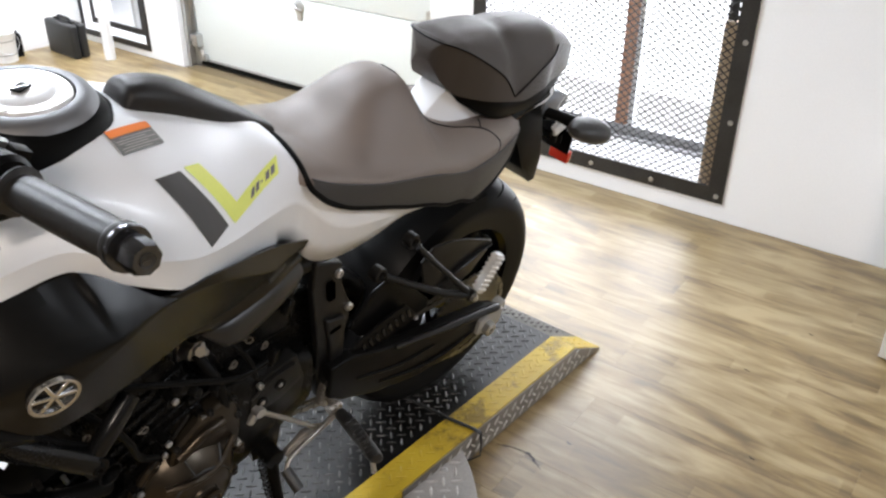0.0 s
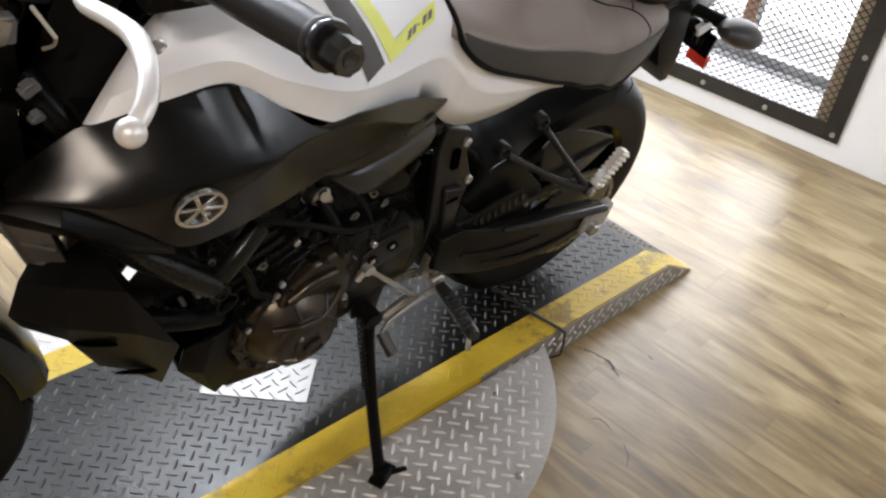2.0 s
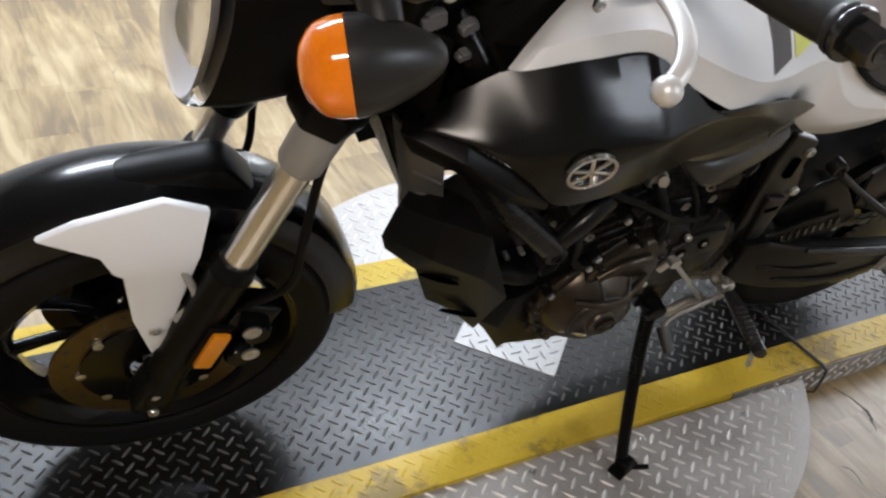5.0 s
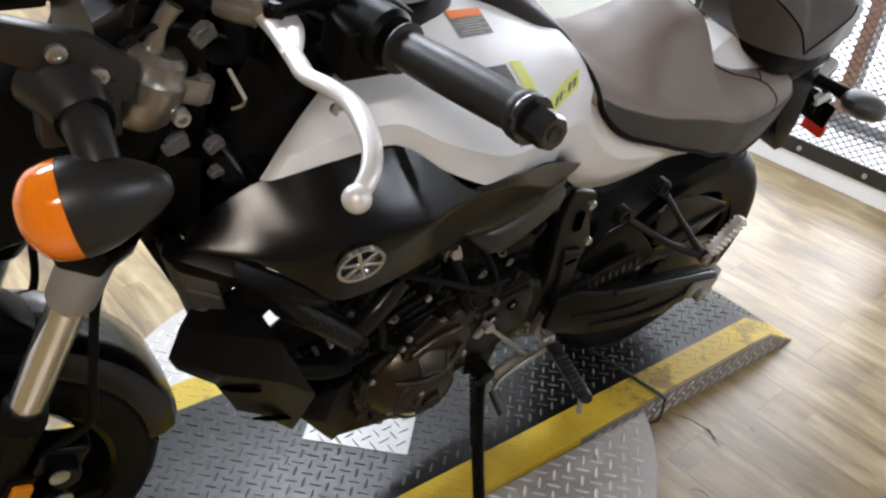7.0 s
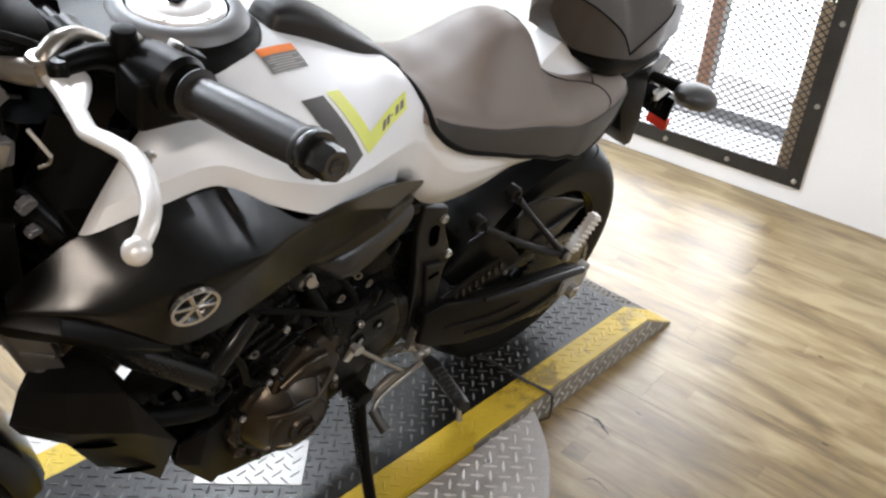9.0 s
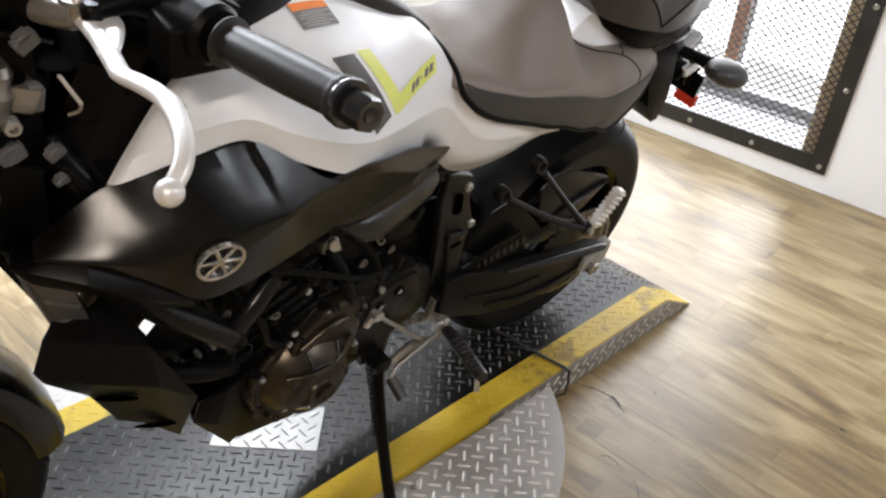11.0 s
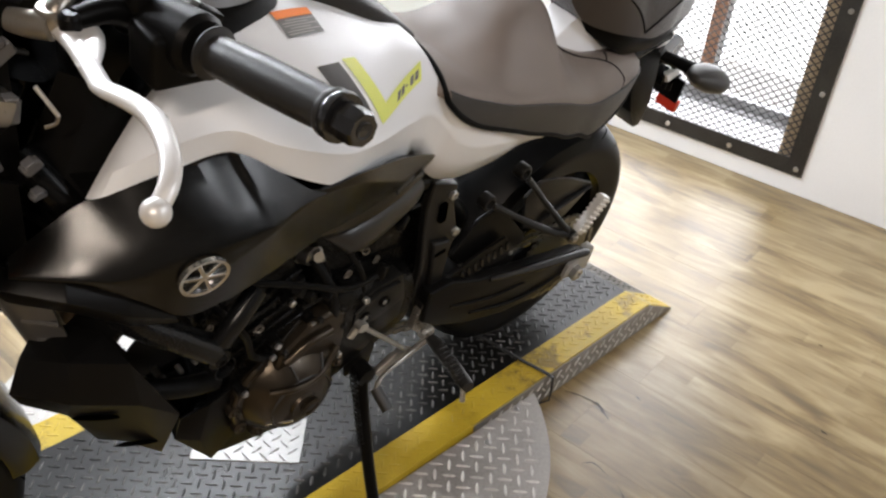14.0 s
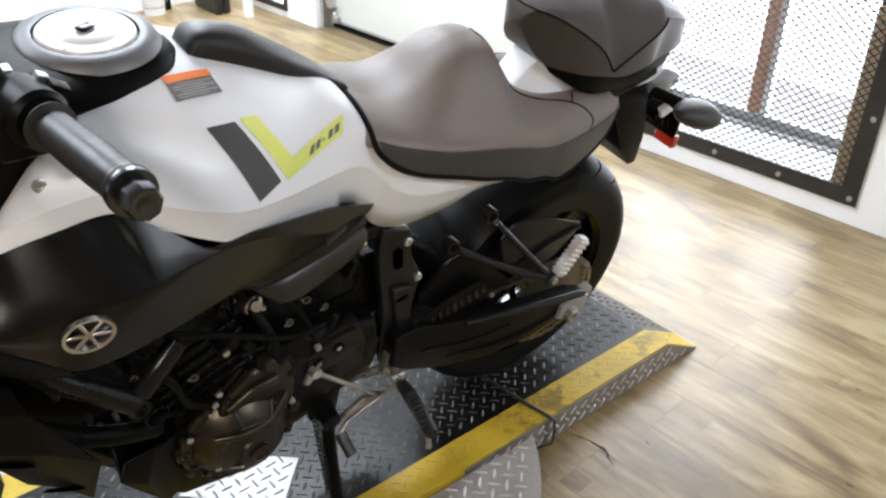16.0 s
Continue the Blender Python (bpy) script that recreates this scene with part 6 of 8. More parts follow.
# --- tank and body panels ---
tank = tagged(empty("fuel_tank"), "silver fuel tank with grey and lime decals")
tank.parent = bike
TANK = [(1.07, [(0.93, 0, 1.000), (0.94, 0.05, 1.000), (0.960, 0.082, 0.998), (0.990, 0.096, 0.982), (1.022, 0.108, 0.953), (1.048, 0.121, 0.931), (1.070, 0.134, 0.913)]),
        (1.06, [(0.925, 0, 1.020), (0.94, 0.06, 1.025), (0.968, 0.102, 1.016), (0.990, 0.114, 0.990), (1.020, 0.125, 0.964), (1.042, 0.144, 0.946), (1.058, 0.148, 0.921)]),
        (1.00, [(0.90, 0, 1.035), (0.92, 0.06, 1.038), (0.945, 0.112, 1.036), (0.966, 0.125, 1.006), (0.985, 0.136, 0.984), (0.992, 0.156, 0.967), (0.996, 0.160, 0.940)]),
        (0.93, [(0.88, 0, 1.040), (0.89, 0.055, 1.043), (0.910, 0.105, 1.043), (0.922, 0.134, 1.020), (0.928, 0.150, 0.992), (0.928, 0.164, 0.974), (0.926, 0.166, 0.945)]),
        (0.875, [(0.845, 0, 1.042), (0.85, 0.05, 1.044), (0.862, 0.095, 1.042), (0.870, 0.138, 1.018), (0.874, 0.166, 0.984), (0.876, 0.186, 0.953), (0.876, 0.188, 0.918)]),
        (0.80, [(0, 1.042), (0.045, 1.042), (0.085, 1.032), (0.130, 1.010), (0.172, 0.975), (0.203, 0.93), (0.205, 0.886)]),
        (0.72, [(0, 1.02), (0.04, 1.018), (0.075, 1.008), (0.115, 0.985), (0.152, 0.952), (0.178, 0.908), (0.172, 0.862)]),
        (0.64, [(0, 0.985), (0.035, 0.983), (0.062, 0.976), (0.092, 0.958), (0.120, 0.928), (0.140, 0.885), (0.134, 0.828)]),
        (0.572, [(0, 0.957), (0.03, 0.956), (0.055, 0.952), (0.080, 0.940), (0.101, 0.914), (0.116, 0.868), (0.110, 0.792)]),
        (0.536, [(0, 0.905), (0.03, 0.905), (0.055, 0.902), (0.080, 0.898), (0.104, 0.885), (0.116, 0.840), (0.106, 0.745)]),
        (0.506, [(0, 0.84), (0.03, 0.84), (0.06, 0.84), (0.09, 0.855), (0.115, 0.858), (0.124, 0.808), (0.108, 0.725)]),
        (0.46, [(0, 0.79), (0.03, 0.79), (0.06, 0.795), (0.09, 0.805), (0.119, 0.818), (0.128, 0.785), (0.113, 0.720)]),
        (0.39, [(0, 0.76), (0.03, 0.76), (0.06, 0.77), (0.09, 0.78), (0.121, 0.796), (0.127, 0.772), (0.114, 0.727)]),
        (0.32, [(0, 0.745), (0.03, 0.745), (0.06, 0.75), (0.09, 0.755), (0.113, 0.764), (0.117, 0.754), (0.112, 0.741)]),
        (0.25, [(0, 0.729), (0.03, 0.729), (0.06, 0.729), (0.09, 0.730), (0.103, 0.733), (0.105, 0.731), (0.104, 0.728)])]
bm = body(TANK, 76, 30, crease=1)
bmesh.ops.recalc_face_normals(bm, faces=bm.faces)
front_loop = [v.co.copy() for v in bm.verts if v.index >= 0][:67]
for q in [q for q in bm.faces if len(q.verts) > 40 and q.calc_center_median().x > 0.9]:
    bm.faces.remove(q)                                # open towards the steering head
for q in [q for q in bm.faces if q.calc_center_median().x > 0.80 and max(v.co.y for v in q.verts) > 0.05 and min(v.co.y for v in q.verts) < -0.05]:
    bm.faces.remove(q)                                # and open below
tree = skin_of(bm)
shell = part("tank_shell", bm, SILVER, tank, "silver painted tank shell", smooth=22)
for edge in shell.data.edges:                         # the crease fades out towards the tail
    if max(shell.data.vertices[v].co.x for v in edge.vertices) < 0.60:
        edge.use_edge_sharp = False
fan = bmesh.new()
rim = [fan.verts.new((p.x - 0.004, p.y * 0.985, p.z - 0.002)) for p in front_loop]
mid = fan.verts.new((0.95, 0, 0.93))
for a, b in zip(rim, rim[1:] + rim[:1]):
    fan.faces.new((a, b, mid))
part("tank_front_cover", fan, SATIN_BLACK, tank, "black cover in the open front of the tank", smooth=20)
part("tank_top_cover", panel([[(1.022, -0.080, 0.965), (1.045, -0.05, 0.968), (1.045, 0.05, 0.968), (1.022, 0.080, 0.965)], [(1.008, -0.098, 1.024), (1.035, -0.06, 1.045), (1.035, 0.06, 1.045), (1.008, 0.098, 1.024)], [(0.990, -0.112, 1.042), (1.0, -0.06, 1.062), (1.0, 0.06, 1.062), (0.990, 0.112, 1.042)], [(0.95, -0.113, 1.045), (0.95, -0.06, 1.064), (0.95, 0.06, 1.064), (0.95, 0.113, 1.045)], [(0.88, -0.098, 1.043), (0.88, -0.06, 1.062), (0.88, 0.06, 1.062), (0.88, 0.098, 1.043)], [(0.815, -0.066, 1.038), (0.81, -0.04, 1.055), (0.81, 0.04, 1.055), (0.815, 0.066, 1.038)], [(0.793, -0.03, 1.037), (0.788, -0.018, 1.046), (0.788, 0.018, 1.046), (0.793, 0.03, 1.037)]], 24, 20, 0.006), BLACK_PLASTIC, tank, "black plastic tank top cover")
capc = pose(0.880, -0.006, 1.070, 90)
cap = part("fuel_cap", lathe([(0, 0.0055), (0.034, 0.0055), (0.036, 0.004), (0.039, 0.004), (0.040, 0.005), (0.052, 0.0045), (0.0545, 0.002), (0.055, -0.006), (0, -0.006)], 48, capc), SATIN_ALLOY, tank, "round silver fuel cap")
part("cap_ring", lathe([(0.0575, -0.006), (0.0575, 0.003), (0.060, 0.0035), (0.068, 0.0020), (0.076, -0.002), (0.081, -0.010), (0.0575, -0.010)], 48, capc), CAP_GREY, tank, "satin grey ring round the fuel cap")
for k in range(6):
    a = radians(60 * k + 15)
    part("cap_bolt", bolt(0.0036, 0.0006), ZINC, cap, m=capc @ pose(0.0465 * math.cos(a), 0.0052, 0.0465 * math.sin(a)))
part("key_flap", moved(box(-0.011, 0.011, -0.007, 0.007, 0, 0.003, 0.002, 2), pose(0.880, -0.006, 1.0765, 0, 0, 30)), GLOSS_BLACK, cap, "dark key slot cover")
part("tank_pad", body([(0.775, [(0, 1.041), (0.014, 1.041), (0.024, 1.036), (0.026, 1.03)]), (0.757, [(0, 1.060), (0.018, 1.058), (0.030, 1.048), (0.033, 1.024)]), (0.70, [(0, 1.049), (0.02, 1.045), (0.034, 1.031), (0.038, 1.006)]), (0.64, [(0, 1.013), (0.018, 1.010), (0.032, 0.998), (0.036, 0.976)]), (0.585, [(0, 0.976), (0.014, 0.974), (0.025, 0.965), (0.029, 0.945)]), (0.534, [(0, 0.936), (0.010, 0.935), (0.016, 0.93), (0.018, 0.915)])], 30, 14), PAD_BLACK, tank, "dark padded spine on the tank")
for s in (1, -1):
    f = lambda pts: [(x, s * y, z) for x, y, z in pts]
    d = (0, -s * 0.80, -0.60)
    decal("grey_stripe", f([(0.806, 0.148, 1.015), (0.766, 0.136, 1.006), (0.728, 0.188, 0.942), (0.768, 0.200, 0.932)]), tree, d, DARK_GREY, tank, "dark grey stripe")
    decal("lime_stripe", f([(0.758, 0.130, 1.005), (0.732, 0.124, 0.999), (0.697, 0.166, 0.948), (0.716, 0.184, 0.938)]), tree, d, LIME, tank, "lime yellow stripe")
    decal("lime_foot", f([(0.716, 0.184, 0.938), (0.699, 0.168, 0.957), (0.590, 0.112, 0.960), (0.598, 0.121, 0.936)]), tree, d, LIME, tank, "lime yellow foot of the stripe", lift=0.0019)
    for k in range(5):                                         # dark marks along the foot of the stripe
        t0 = 0.34 + 0.125 * k
        a0, a1, b0, b1 = Vector((0.711, 0.180, 0.941)), Vector((0.599, 0.120, 0.940)), Vector((0.697, 0.167, 0.953)), Vector((0.591, 0.113, 0.956))
        w = 0.09 if k != 2 else 0.05
        q0, q1 = (0.16, 0.80) if k != 2 else (0.42, 0.58)
        pts = [a0.lerp(a1, t0).lerp(b0.lerp(b1, t0), q0), a0.lerp(a1, t0 + w).lerp(b0.lerp(b1, t0 + w), q0), a0.lerp(a1, t0 + w).lerp(b0.lerp(b1, t0 + w), q1), a0.lerp(a1, t0).lerp(b0.lerp(b1, t0), q1)]
        decal("stripe_mark", [(p.x, s * p.y, p.z) for p in pts], tree, d, GREY_PRINT, tank, lift=0.0026, n=6)
dl = (0, -0.35, -0.94)
lab = decal("warning_label", [(0.829, 0.072, 1.04), (0.767, 0.056, 1.03), (0.763, 0.089, 1.015), (0.826, 0.106, 1.025)], tree, dl, GREY_PRINT, tank, "grey warning label with an orange heading", lift=0.0016)
decal("label_heading", [(0.829, 0.072, 1.04), (0.767, 0.056, 1.03), (0.766, 0.066, 1.025), (0.828, 0.083, 1.035)], tree, dl, ORANGE_PRINT, lab, "orange heading", lift=0.0024)
for k in range(6):
    q = 0.40 + 0.10 * k
    a, b = Vector((0.829, 0.072, 1.04)).lerp(Vector((0.826, 0.106, 1.025)), q), Vector((0.767, 0.056, 1.03)).lerp(Vector((0.763, 0.089, 1.015)), q)
    a2, b2 = Vector((0.829, 0.072, 1.04)).lerp(Vector((0.826, 0.106, 1.025)), q + 0.04), Vector((0.767, 0.056, 1.03)).lerp(Vector((0.763, 0.089, 1.015)), q + 0.04)
    decal("print_line", [a.lerp(b, 0.06 + 0.12 * (k % 3 == 0)), a.lerp(b, 0.94 - 0.2 * (k % 2)), a2.lerp(b2, 0.94 - 0.2 * (k % 2)), a2.lerp(b2, 0.06 + 0.12 * (k % 3 == 0))], tree, dl, DISC_PLATE, lab, lift=0.0024, n=6)
for s in (1, -1):
    p = on_skin(tree, (0.989, s * 0.2, 0.984), (0, -s, 0), 0.0005)
    part("panel_screw", bolt(0.0075, 0.003), ZINC, tank, m=Matrix.Translation(p) @ pose(0, 0, 0, 18 * s, 0, 0 if s > 0 else 180))

side = tagged(empty("side_fairing"), "black and silver side fairing")
side.parent = bike
for s in (1, -1):
    f = lambda pts: [(x, s * y, z) for x, y, z in pts]
    sh = [f([(1.147, 0.130, 0.864), (1.154, 0.146, 0.853), (1.152, 0.145, 0.847)]),
          f([(1.108, 0.133, 0.892), (1.100, 0.187, 0.858), (1.094, 0.188, 0.849)]),
          f([(1.071, 0.138, 0.914), (1.055, 0.209, 0.859), (1.046, 0.208, 0.818)]),
          f([(1.035, 0.156, 0.930), (1.015, 0.224, 0.863), (1.004, 0.214, 0.782)]),
          f([(0.985, 0.163, 0.943), (0.965, 0.232, 0.871), (0.945, 0.210, 0.776)]),
          f([(0.924, 0.169, 0.947), (0.910, 0.230, 0.880), (0.880, 0.196, 0.774)]),
          f([(0.878, 0.191, 0.921), (0.868, 0.220, 0.887), (0.825, 0.180, 0.771)]),
          f([(0.836, 0.208, 0.894), (0.822, 0.210, 0.886), (0.772, 0.165, 0.768)]),
          f([(0.770, 0.203, 0.892), (0.752, 0.201, 0.872), (0.700, 0.150, 0.762)]),
          f([(0.680, 0.168, 0.858), (0.645, 0.162, 0.808), (0.640, 0.134, 0.758)]),
          f([(0.610, 0.141, 0.826), (0.598, 0.140, 0.796), (0.592, 0.124, 0.756)]),
          f([(0.540, 0.117, 0.788), (0.546, 0.118, 0.781), (0.553, 0.117, 0.772)])]
    rows = []
    for k in range(3):
        rows.append(spline([q[k] for q in sh], 150))
    loops = []
    for i in range(151):
        t, r, b = rows[0][i], rows[1][i], rows[2][i]
        wide = 0.07 + 0.30 * min(1.0, max(0.0, (t.x - 0.92) / 0.12))    # the edge is sharp behind and rounded in front
        up = [t.lerp(r, q) for q in (0, 0.05, 0.3, 0.55, 1.0 - wide)]
        low = [r.lerp(b, q) for q in (wide, 0.6, 0.85, 1.0)]
        edge = [up[-1] * (1 - q) ** 2 + r * (2 * q * (1 - q)) + low[0] * q ** 2 for q in (0.2, 0.4, 0.6, 0.8)]
        pts = up + edge + low
        # pocket pressed into the upper face: it deepens rearwards and ends in a sharp step
        fx = (t.x + r.x) / 2
        dent = 0.009 * min(1.0, max(0.0, (1.000 - fx) / 0.055)) ** 1.3 if fx > 0.922 else 0.009 * max(0.0, (fx - 0.914) / 0.008)
        for n_, k in enumerate(up):
            k.y -= s * dent * (0.15, 0.6, 0.75, 0.1, 0.0)[n_]
        loops.append(pts)
    bm = rings(loops, closed=False, caps=False)
    bmesh.ops.recalc_face_normals(bm, faces=bm.faces)
    if sum((q.normal.y for q in bm.faces), 0.0) * s < 0:
        bmesh.ops.reverse_faces(bm, faces=bm.faces)
    stree = skin_of(bm)
    bmesh.ops.solidify(bm, geom=bm.faces[:], thickness=0.004)
    shroud = part("tank_shroud", bm, SHROUD, side, "matt black tank shroud with a sharp crease", smooth=28)
    # round badge on the shroud: a ring with three plain bars
    c = on_skin(stree, (0.990, s * 0.24, 0.846), (0, -s, 0), 0.0)
    c2 = on_skin(stree, (0.990, s * 0.24, 0.830), (0, -s, 0), 0.0)
    c3 = on_skin(stree, (0.970, s * 0.24, 0.846), (0, -s, 0), 0.0)
    nrm = (c2 - c).cross(c3 - c).normalized()
    nrm = nrm if nrm.y * s > 0 else -nrm
    turn = Matrix.Translation(c + nrm * 0.001) @ nrm.to_track_quat("Y", "Z").to_matrix().to_4x4()
    bdg = part("badge", lathe([(0.0245, -0.002), (0.0245, 0.003), (0.0285, 0.0035), (0.0285, -0.002), (0.0245, -0.002)], 40, turn), POLISHED, shroud, "round silver badge ring")
    for k in range(3):
        part("badge_bar", moved(box(-0.0022, 0.0022, -0.001, 0.003, -0.0245, 0.0245, 0.0008, 1), turn @ pose(0, 0, 0, 0, 60 * k + 20, 0)), POLISHED, shroud)
    # front trim below the shroud
    part("intake_trim", faceted([f([(1.165, 0.120, 0.858), (1.176, 0.140, 0.846), (1.156, 0.136, 0.810)]), f([(1.112, 0.172, 0.851), (1.118, 0.189, 0.838), (1.106, 0.170, 0.800)]), f([(1.062, 0.196, 0.828), (1.062, 0.209, 0.806), (1.052, 0.190, 0.768)]), f([(1.014, 0.203, 0.794), (1.013, 0.214, 0.781), (1.006, 0.204, 0.762)])], 0.004), COWL_BLACK, side, "black intake trim")
    # slot in the shroud's tail
    part("shroud_notch", moved(box(-0.020, 0.020, -0.002, 0.002, -0.006, 0.006, 0.003, 2), Matrix.Translation(on_skin(stree, (0.622, s * 0.2, 0.782), (0, -s, 0), 0.001)) @ pose(0, 0, 0, 0, 16, s * 16)), RECESS_BLACK, shroud)
    # lower black side cover
    part("lower_cover", panel([f([(0.800, 0.172, 0.785), (0.790, 0.172, 0.776), (0.785, 0.168, 0.768)]), f([(0.735, 0.156, 0.772), (0.728, 0.154, 0.745), (0.728, 0.140, 0.722)]), f([(0.670, 0.140, 0.770), (0.662, 0.144, 0.735), (0.660, 0.126, 0.700)]), f([(0.605, 0.124, 0.772), (0.600, 0.130, 0.745), (0.598, 0.116, 0.718)]), f([(0.548, 0.106, 0.760), (0.545, 0.110, 0.748), (0.545, 0.104, 0.735)])], 24, 10, 0.004), SHROUD, side, "black lower side cover", smooth=50)

# --- seats ---
seat = tagged(empty("seat"), "grey-brown vinyl two-piece seat")
seat.parent = bike
SEAT = [(0.580, [(0, 0.935), (0.025, 0.935), (0.05, 0.930), (0.075, 0.916), (0.084, 0.902), (0.087, 0.893)]),
        (0.545, [(0, 0.925), (0.03, 0.926), (0.06, 0.922), (0.09, 0.912), (0.110, 0.899), (0.114, 0.886)]),
        (0.515, [(0, 0.911), (0.035, 0.914), (0.07, 0.912), (0.103, 0.903), (0.123, 0.887), (0.125, 0.860)]),
        (0.48, [(0, 0.902), (0.04, 0.904), (0.08, 0.902), (0.114, 0.894), (0.133, 0.877), (0.131, 0.838)]),
        (0.425, [(0, 0.916), (0.045, 0.914), (0.09, 0.900), (0.125, 0.876), (0.142, 0.862), (0.135, 0.818)]),
        (0.385, [(0, 0.950), (0.045, 0.945), (0.088, 0.914), (0.126, 0.873), (0.145, 0.854), (0.136, 0.804)]),
        (0.34, [(0, 0.971), (0.045, 0.963), (0.085, 0.926), (0.124, 0.871), (0.146, 0.845), (0.137, 0.787)]),
        (0.292, [(0, 0.968), (0.043, 0.960), (0.083, 0.924), (0.125, 0.868), (0.147, 0.834), (0.138, 0.773)]),
        (0.270, [(0, 0.944), (0.038, 0.938), (0.078, 0.903), (0.126, 0.860), (0.147, 0.828), (0.138, 0.765)]),
        (0.235, [(0, 0.886), (0.036, 0.888), (0.074, 0.874), (0.126, 0.848), (0.145, 0.816), (0.137, 0.750)]),
        (0.19, [(0, 0.848), (0.036, 0.858), (0.075, 0.864), (0.123, 0.838), (0.141, 0.804), (0.134, 0.740)]),
        (0.15, [(0, 0.838), (0.04, 0.845), (0.080, 0.857), (0.120, 0.836), (0.138, 0.803), (0.132, 0.724)]),
        (0.08, [(0, 0.832), (0.035, 0.836), (0.074, 0.844), (0.107, 0.826), (0.124, 0.800), (0.118, 0.728)]),
        (0.00, [(0, 0.826), (0.03, 0.828), (0.062, 0.828), (0.086, 0.816), (0.099, 0.796), (0.094, 0.745)]),
        (-0.05, [(0, 0.832), (0.02, 0.826), (0.045, 0.818), (0.062, 0.804), (0.071, 0.786), (0.068, 0.765)])]
NX, NM, CR_AT = 48, 30, 24
lines = [spline([(x, *prof[k]) for x, prof in SEAT], NX) for k in range(6)]
halves = [spline([line[i] for line in lines], NM) for i in range(NX + 1)]
bm = body(SEAT, NX, NM)
rt = skin_of(bm)
rider = part("rider_seat", bm, VINYL, seat, "grey-brown vinyl rider seat", smooth=50)
for s in (1, -1):
    side_of = lambda p, out: Vector((p.x, s * (p.y + out), p.z))
    part("seat_border", rings([[side_of(p, 0.0022) for p in h[CR_AT:]] for h in halves if h[-1].x < 0.543], closed=False, caps=False), VINYL_SIDE, rider, "dark grey seat border", smooth=50)
    part("seat_welt", tube([side_of(h[CR_AT], 0.001) for h in halves if h[-1].x < 0.543], 0.0022, 8, smoothed=False), VINYL_SIDE, rider)
    part("seat_base_lip", tube([side_of(h[-1], 0.0) + Vector((0, 0, -0.003)) for h in halves if h[-1].x < 0.515], 0.0048, 8, smoothed=False), RUBBER_SEAL, rider, "black seat base lip")
    # first points draw the hump's shade edge as a dark line; the rest is seam
    seam = [on_skin(rt, (x, s * y, z), (0, -s * 0.6, -0.8), 0.0006) for x, y, z in ((0.292, 0.001, 0.975), (0.285, 0.016, 0.962), (0.272, 0.032, 0.942), (0.256, 0.050, 0.915), (0.232, 0.070, 0.892), (0.188, 0.090, 0.876), (0.143, 0.098, 0.866), (0.105, 0.102, 0.848), (0.084, 0.108, 0.826), (0.080, 0.116, 0.808), (0.098, 0.130, 0.797))]
    part("seat_seam", tube(seam, 0.0016, 8, 50), RUBBER_SEAL, rider)
    branch = [on_skin(rt, (x, s * y, z), (0, -s * 0.6, -0.8), 0.0006) for x, y, z in ((0.118, 0.100, 0.856), (0.108, 0.094, 0.862), (0.098, 0.086, 0.868))]
    part("seat_seam", tube(branch, 0.0015, 8, 12), RUBBER_SEAL, rider)
    front = [(x, s * y, z) for x, y, z in ((0.542, 0.0, 0.926), (0.542, 0.03, 0.927), (0.543, 0.06, 0.922), (0.545, 0.09, 0.911), (0.546, 0.109, 0.896), (0.541, 0.116, 0.882), (0.529, 0.122, 0.868), (0.512, 0.127, 0.853), (0.490, 0.131, 0.840))]
    part("seat_front_lip", tube(front, 0.0048, 8, 30), RUBBER_SEAL, rider, "black seat edge along the tank")
part("seat_tray", body([(0.206, [(0, 0.860), (0.018, 0.859), (0.026, 0.854), (0.034, 0.825)]), (0.195, [(0, 0.873), (0.022, 0.872), (0.030, 0.865), (0.046, 0.825)]), (0.160, [(0, 0.904), (0.026, 0.903), (0.033, 0.894), (0.056, 0.832)]), (0.12, [(0, 0.906), (0.028, 0.904), (0.036, 0.895), (0.060, 0.832)]), (0.0, [(0, 0.86), (0.040, 0.856), (0.052, 0.845), (0.058, 0.81)]), (-0.14, [(0, 0.845), (0.035, 0.842), (0.05, 0.83), (0.05, 0.80)]), (-0.20, [(0, 0.838), (0.03, 0.835), (0.04, 0.825), (0.04, 0.80)])], 30, 12), SILVER, seat, "silver cover under the passenger seat", smooth=30)
PIL = ((0.205, 0.985, 0.016, 0.983, 0.014, 0.968), (0.196, 1.006, 0.036, 1.004, 0.030, 0.945), (0.182, 1.010, 0.050, 1.001, 0.038, 0.925), (0.165, 1.012, 0.059, 0.994, 0.048, 0.909), (0.148, 1.012, 0.068, 0.986, 0.062, 0.902), (0.105, 1.012, 0.083, 0.960, 0.088, 0.894), (0.065, 1.009, 0.092, 0.930, 0.097, 0.887),
       (0.035, 1.004, 0.098, 0.890, 0.0985, 0.880), (-0.012, 1.002, 0.094, 0.908, 0.095, 0.870), (-0.093, 0.990, 0.081, 0.935, 0.081, 0.868), (-0.125, 0.981, 0.066, 0.948, 0.068, 0.866), (-0.200, 0.945, 0.046, 0.925, 0.050, 0.862), (-0.245, 0.915, 0.028, 0.904, 0.032, 0.860))
bm = body([(x, [(0, zt), (0.40 * y1, zt - 0.08 * (zt - z1)), (0.78 * y1, zt - 0.45 * (zt - z1)), (y1, z1), (y2, z2)]) for x, zt, y1, z1, y2, z2 in PIL], 40, 20, crease=1)
pil = part("passenger_seat", bm, VINYL_DARK, seat, "dark brown-grey vinyl passenger seat with black seams", smooth=26)
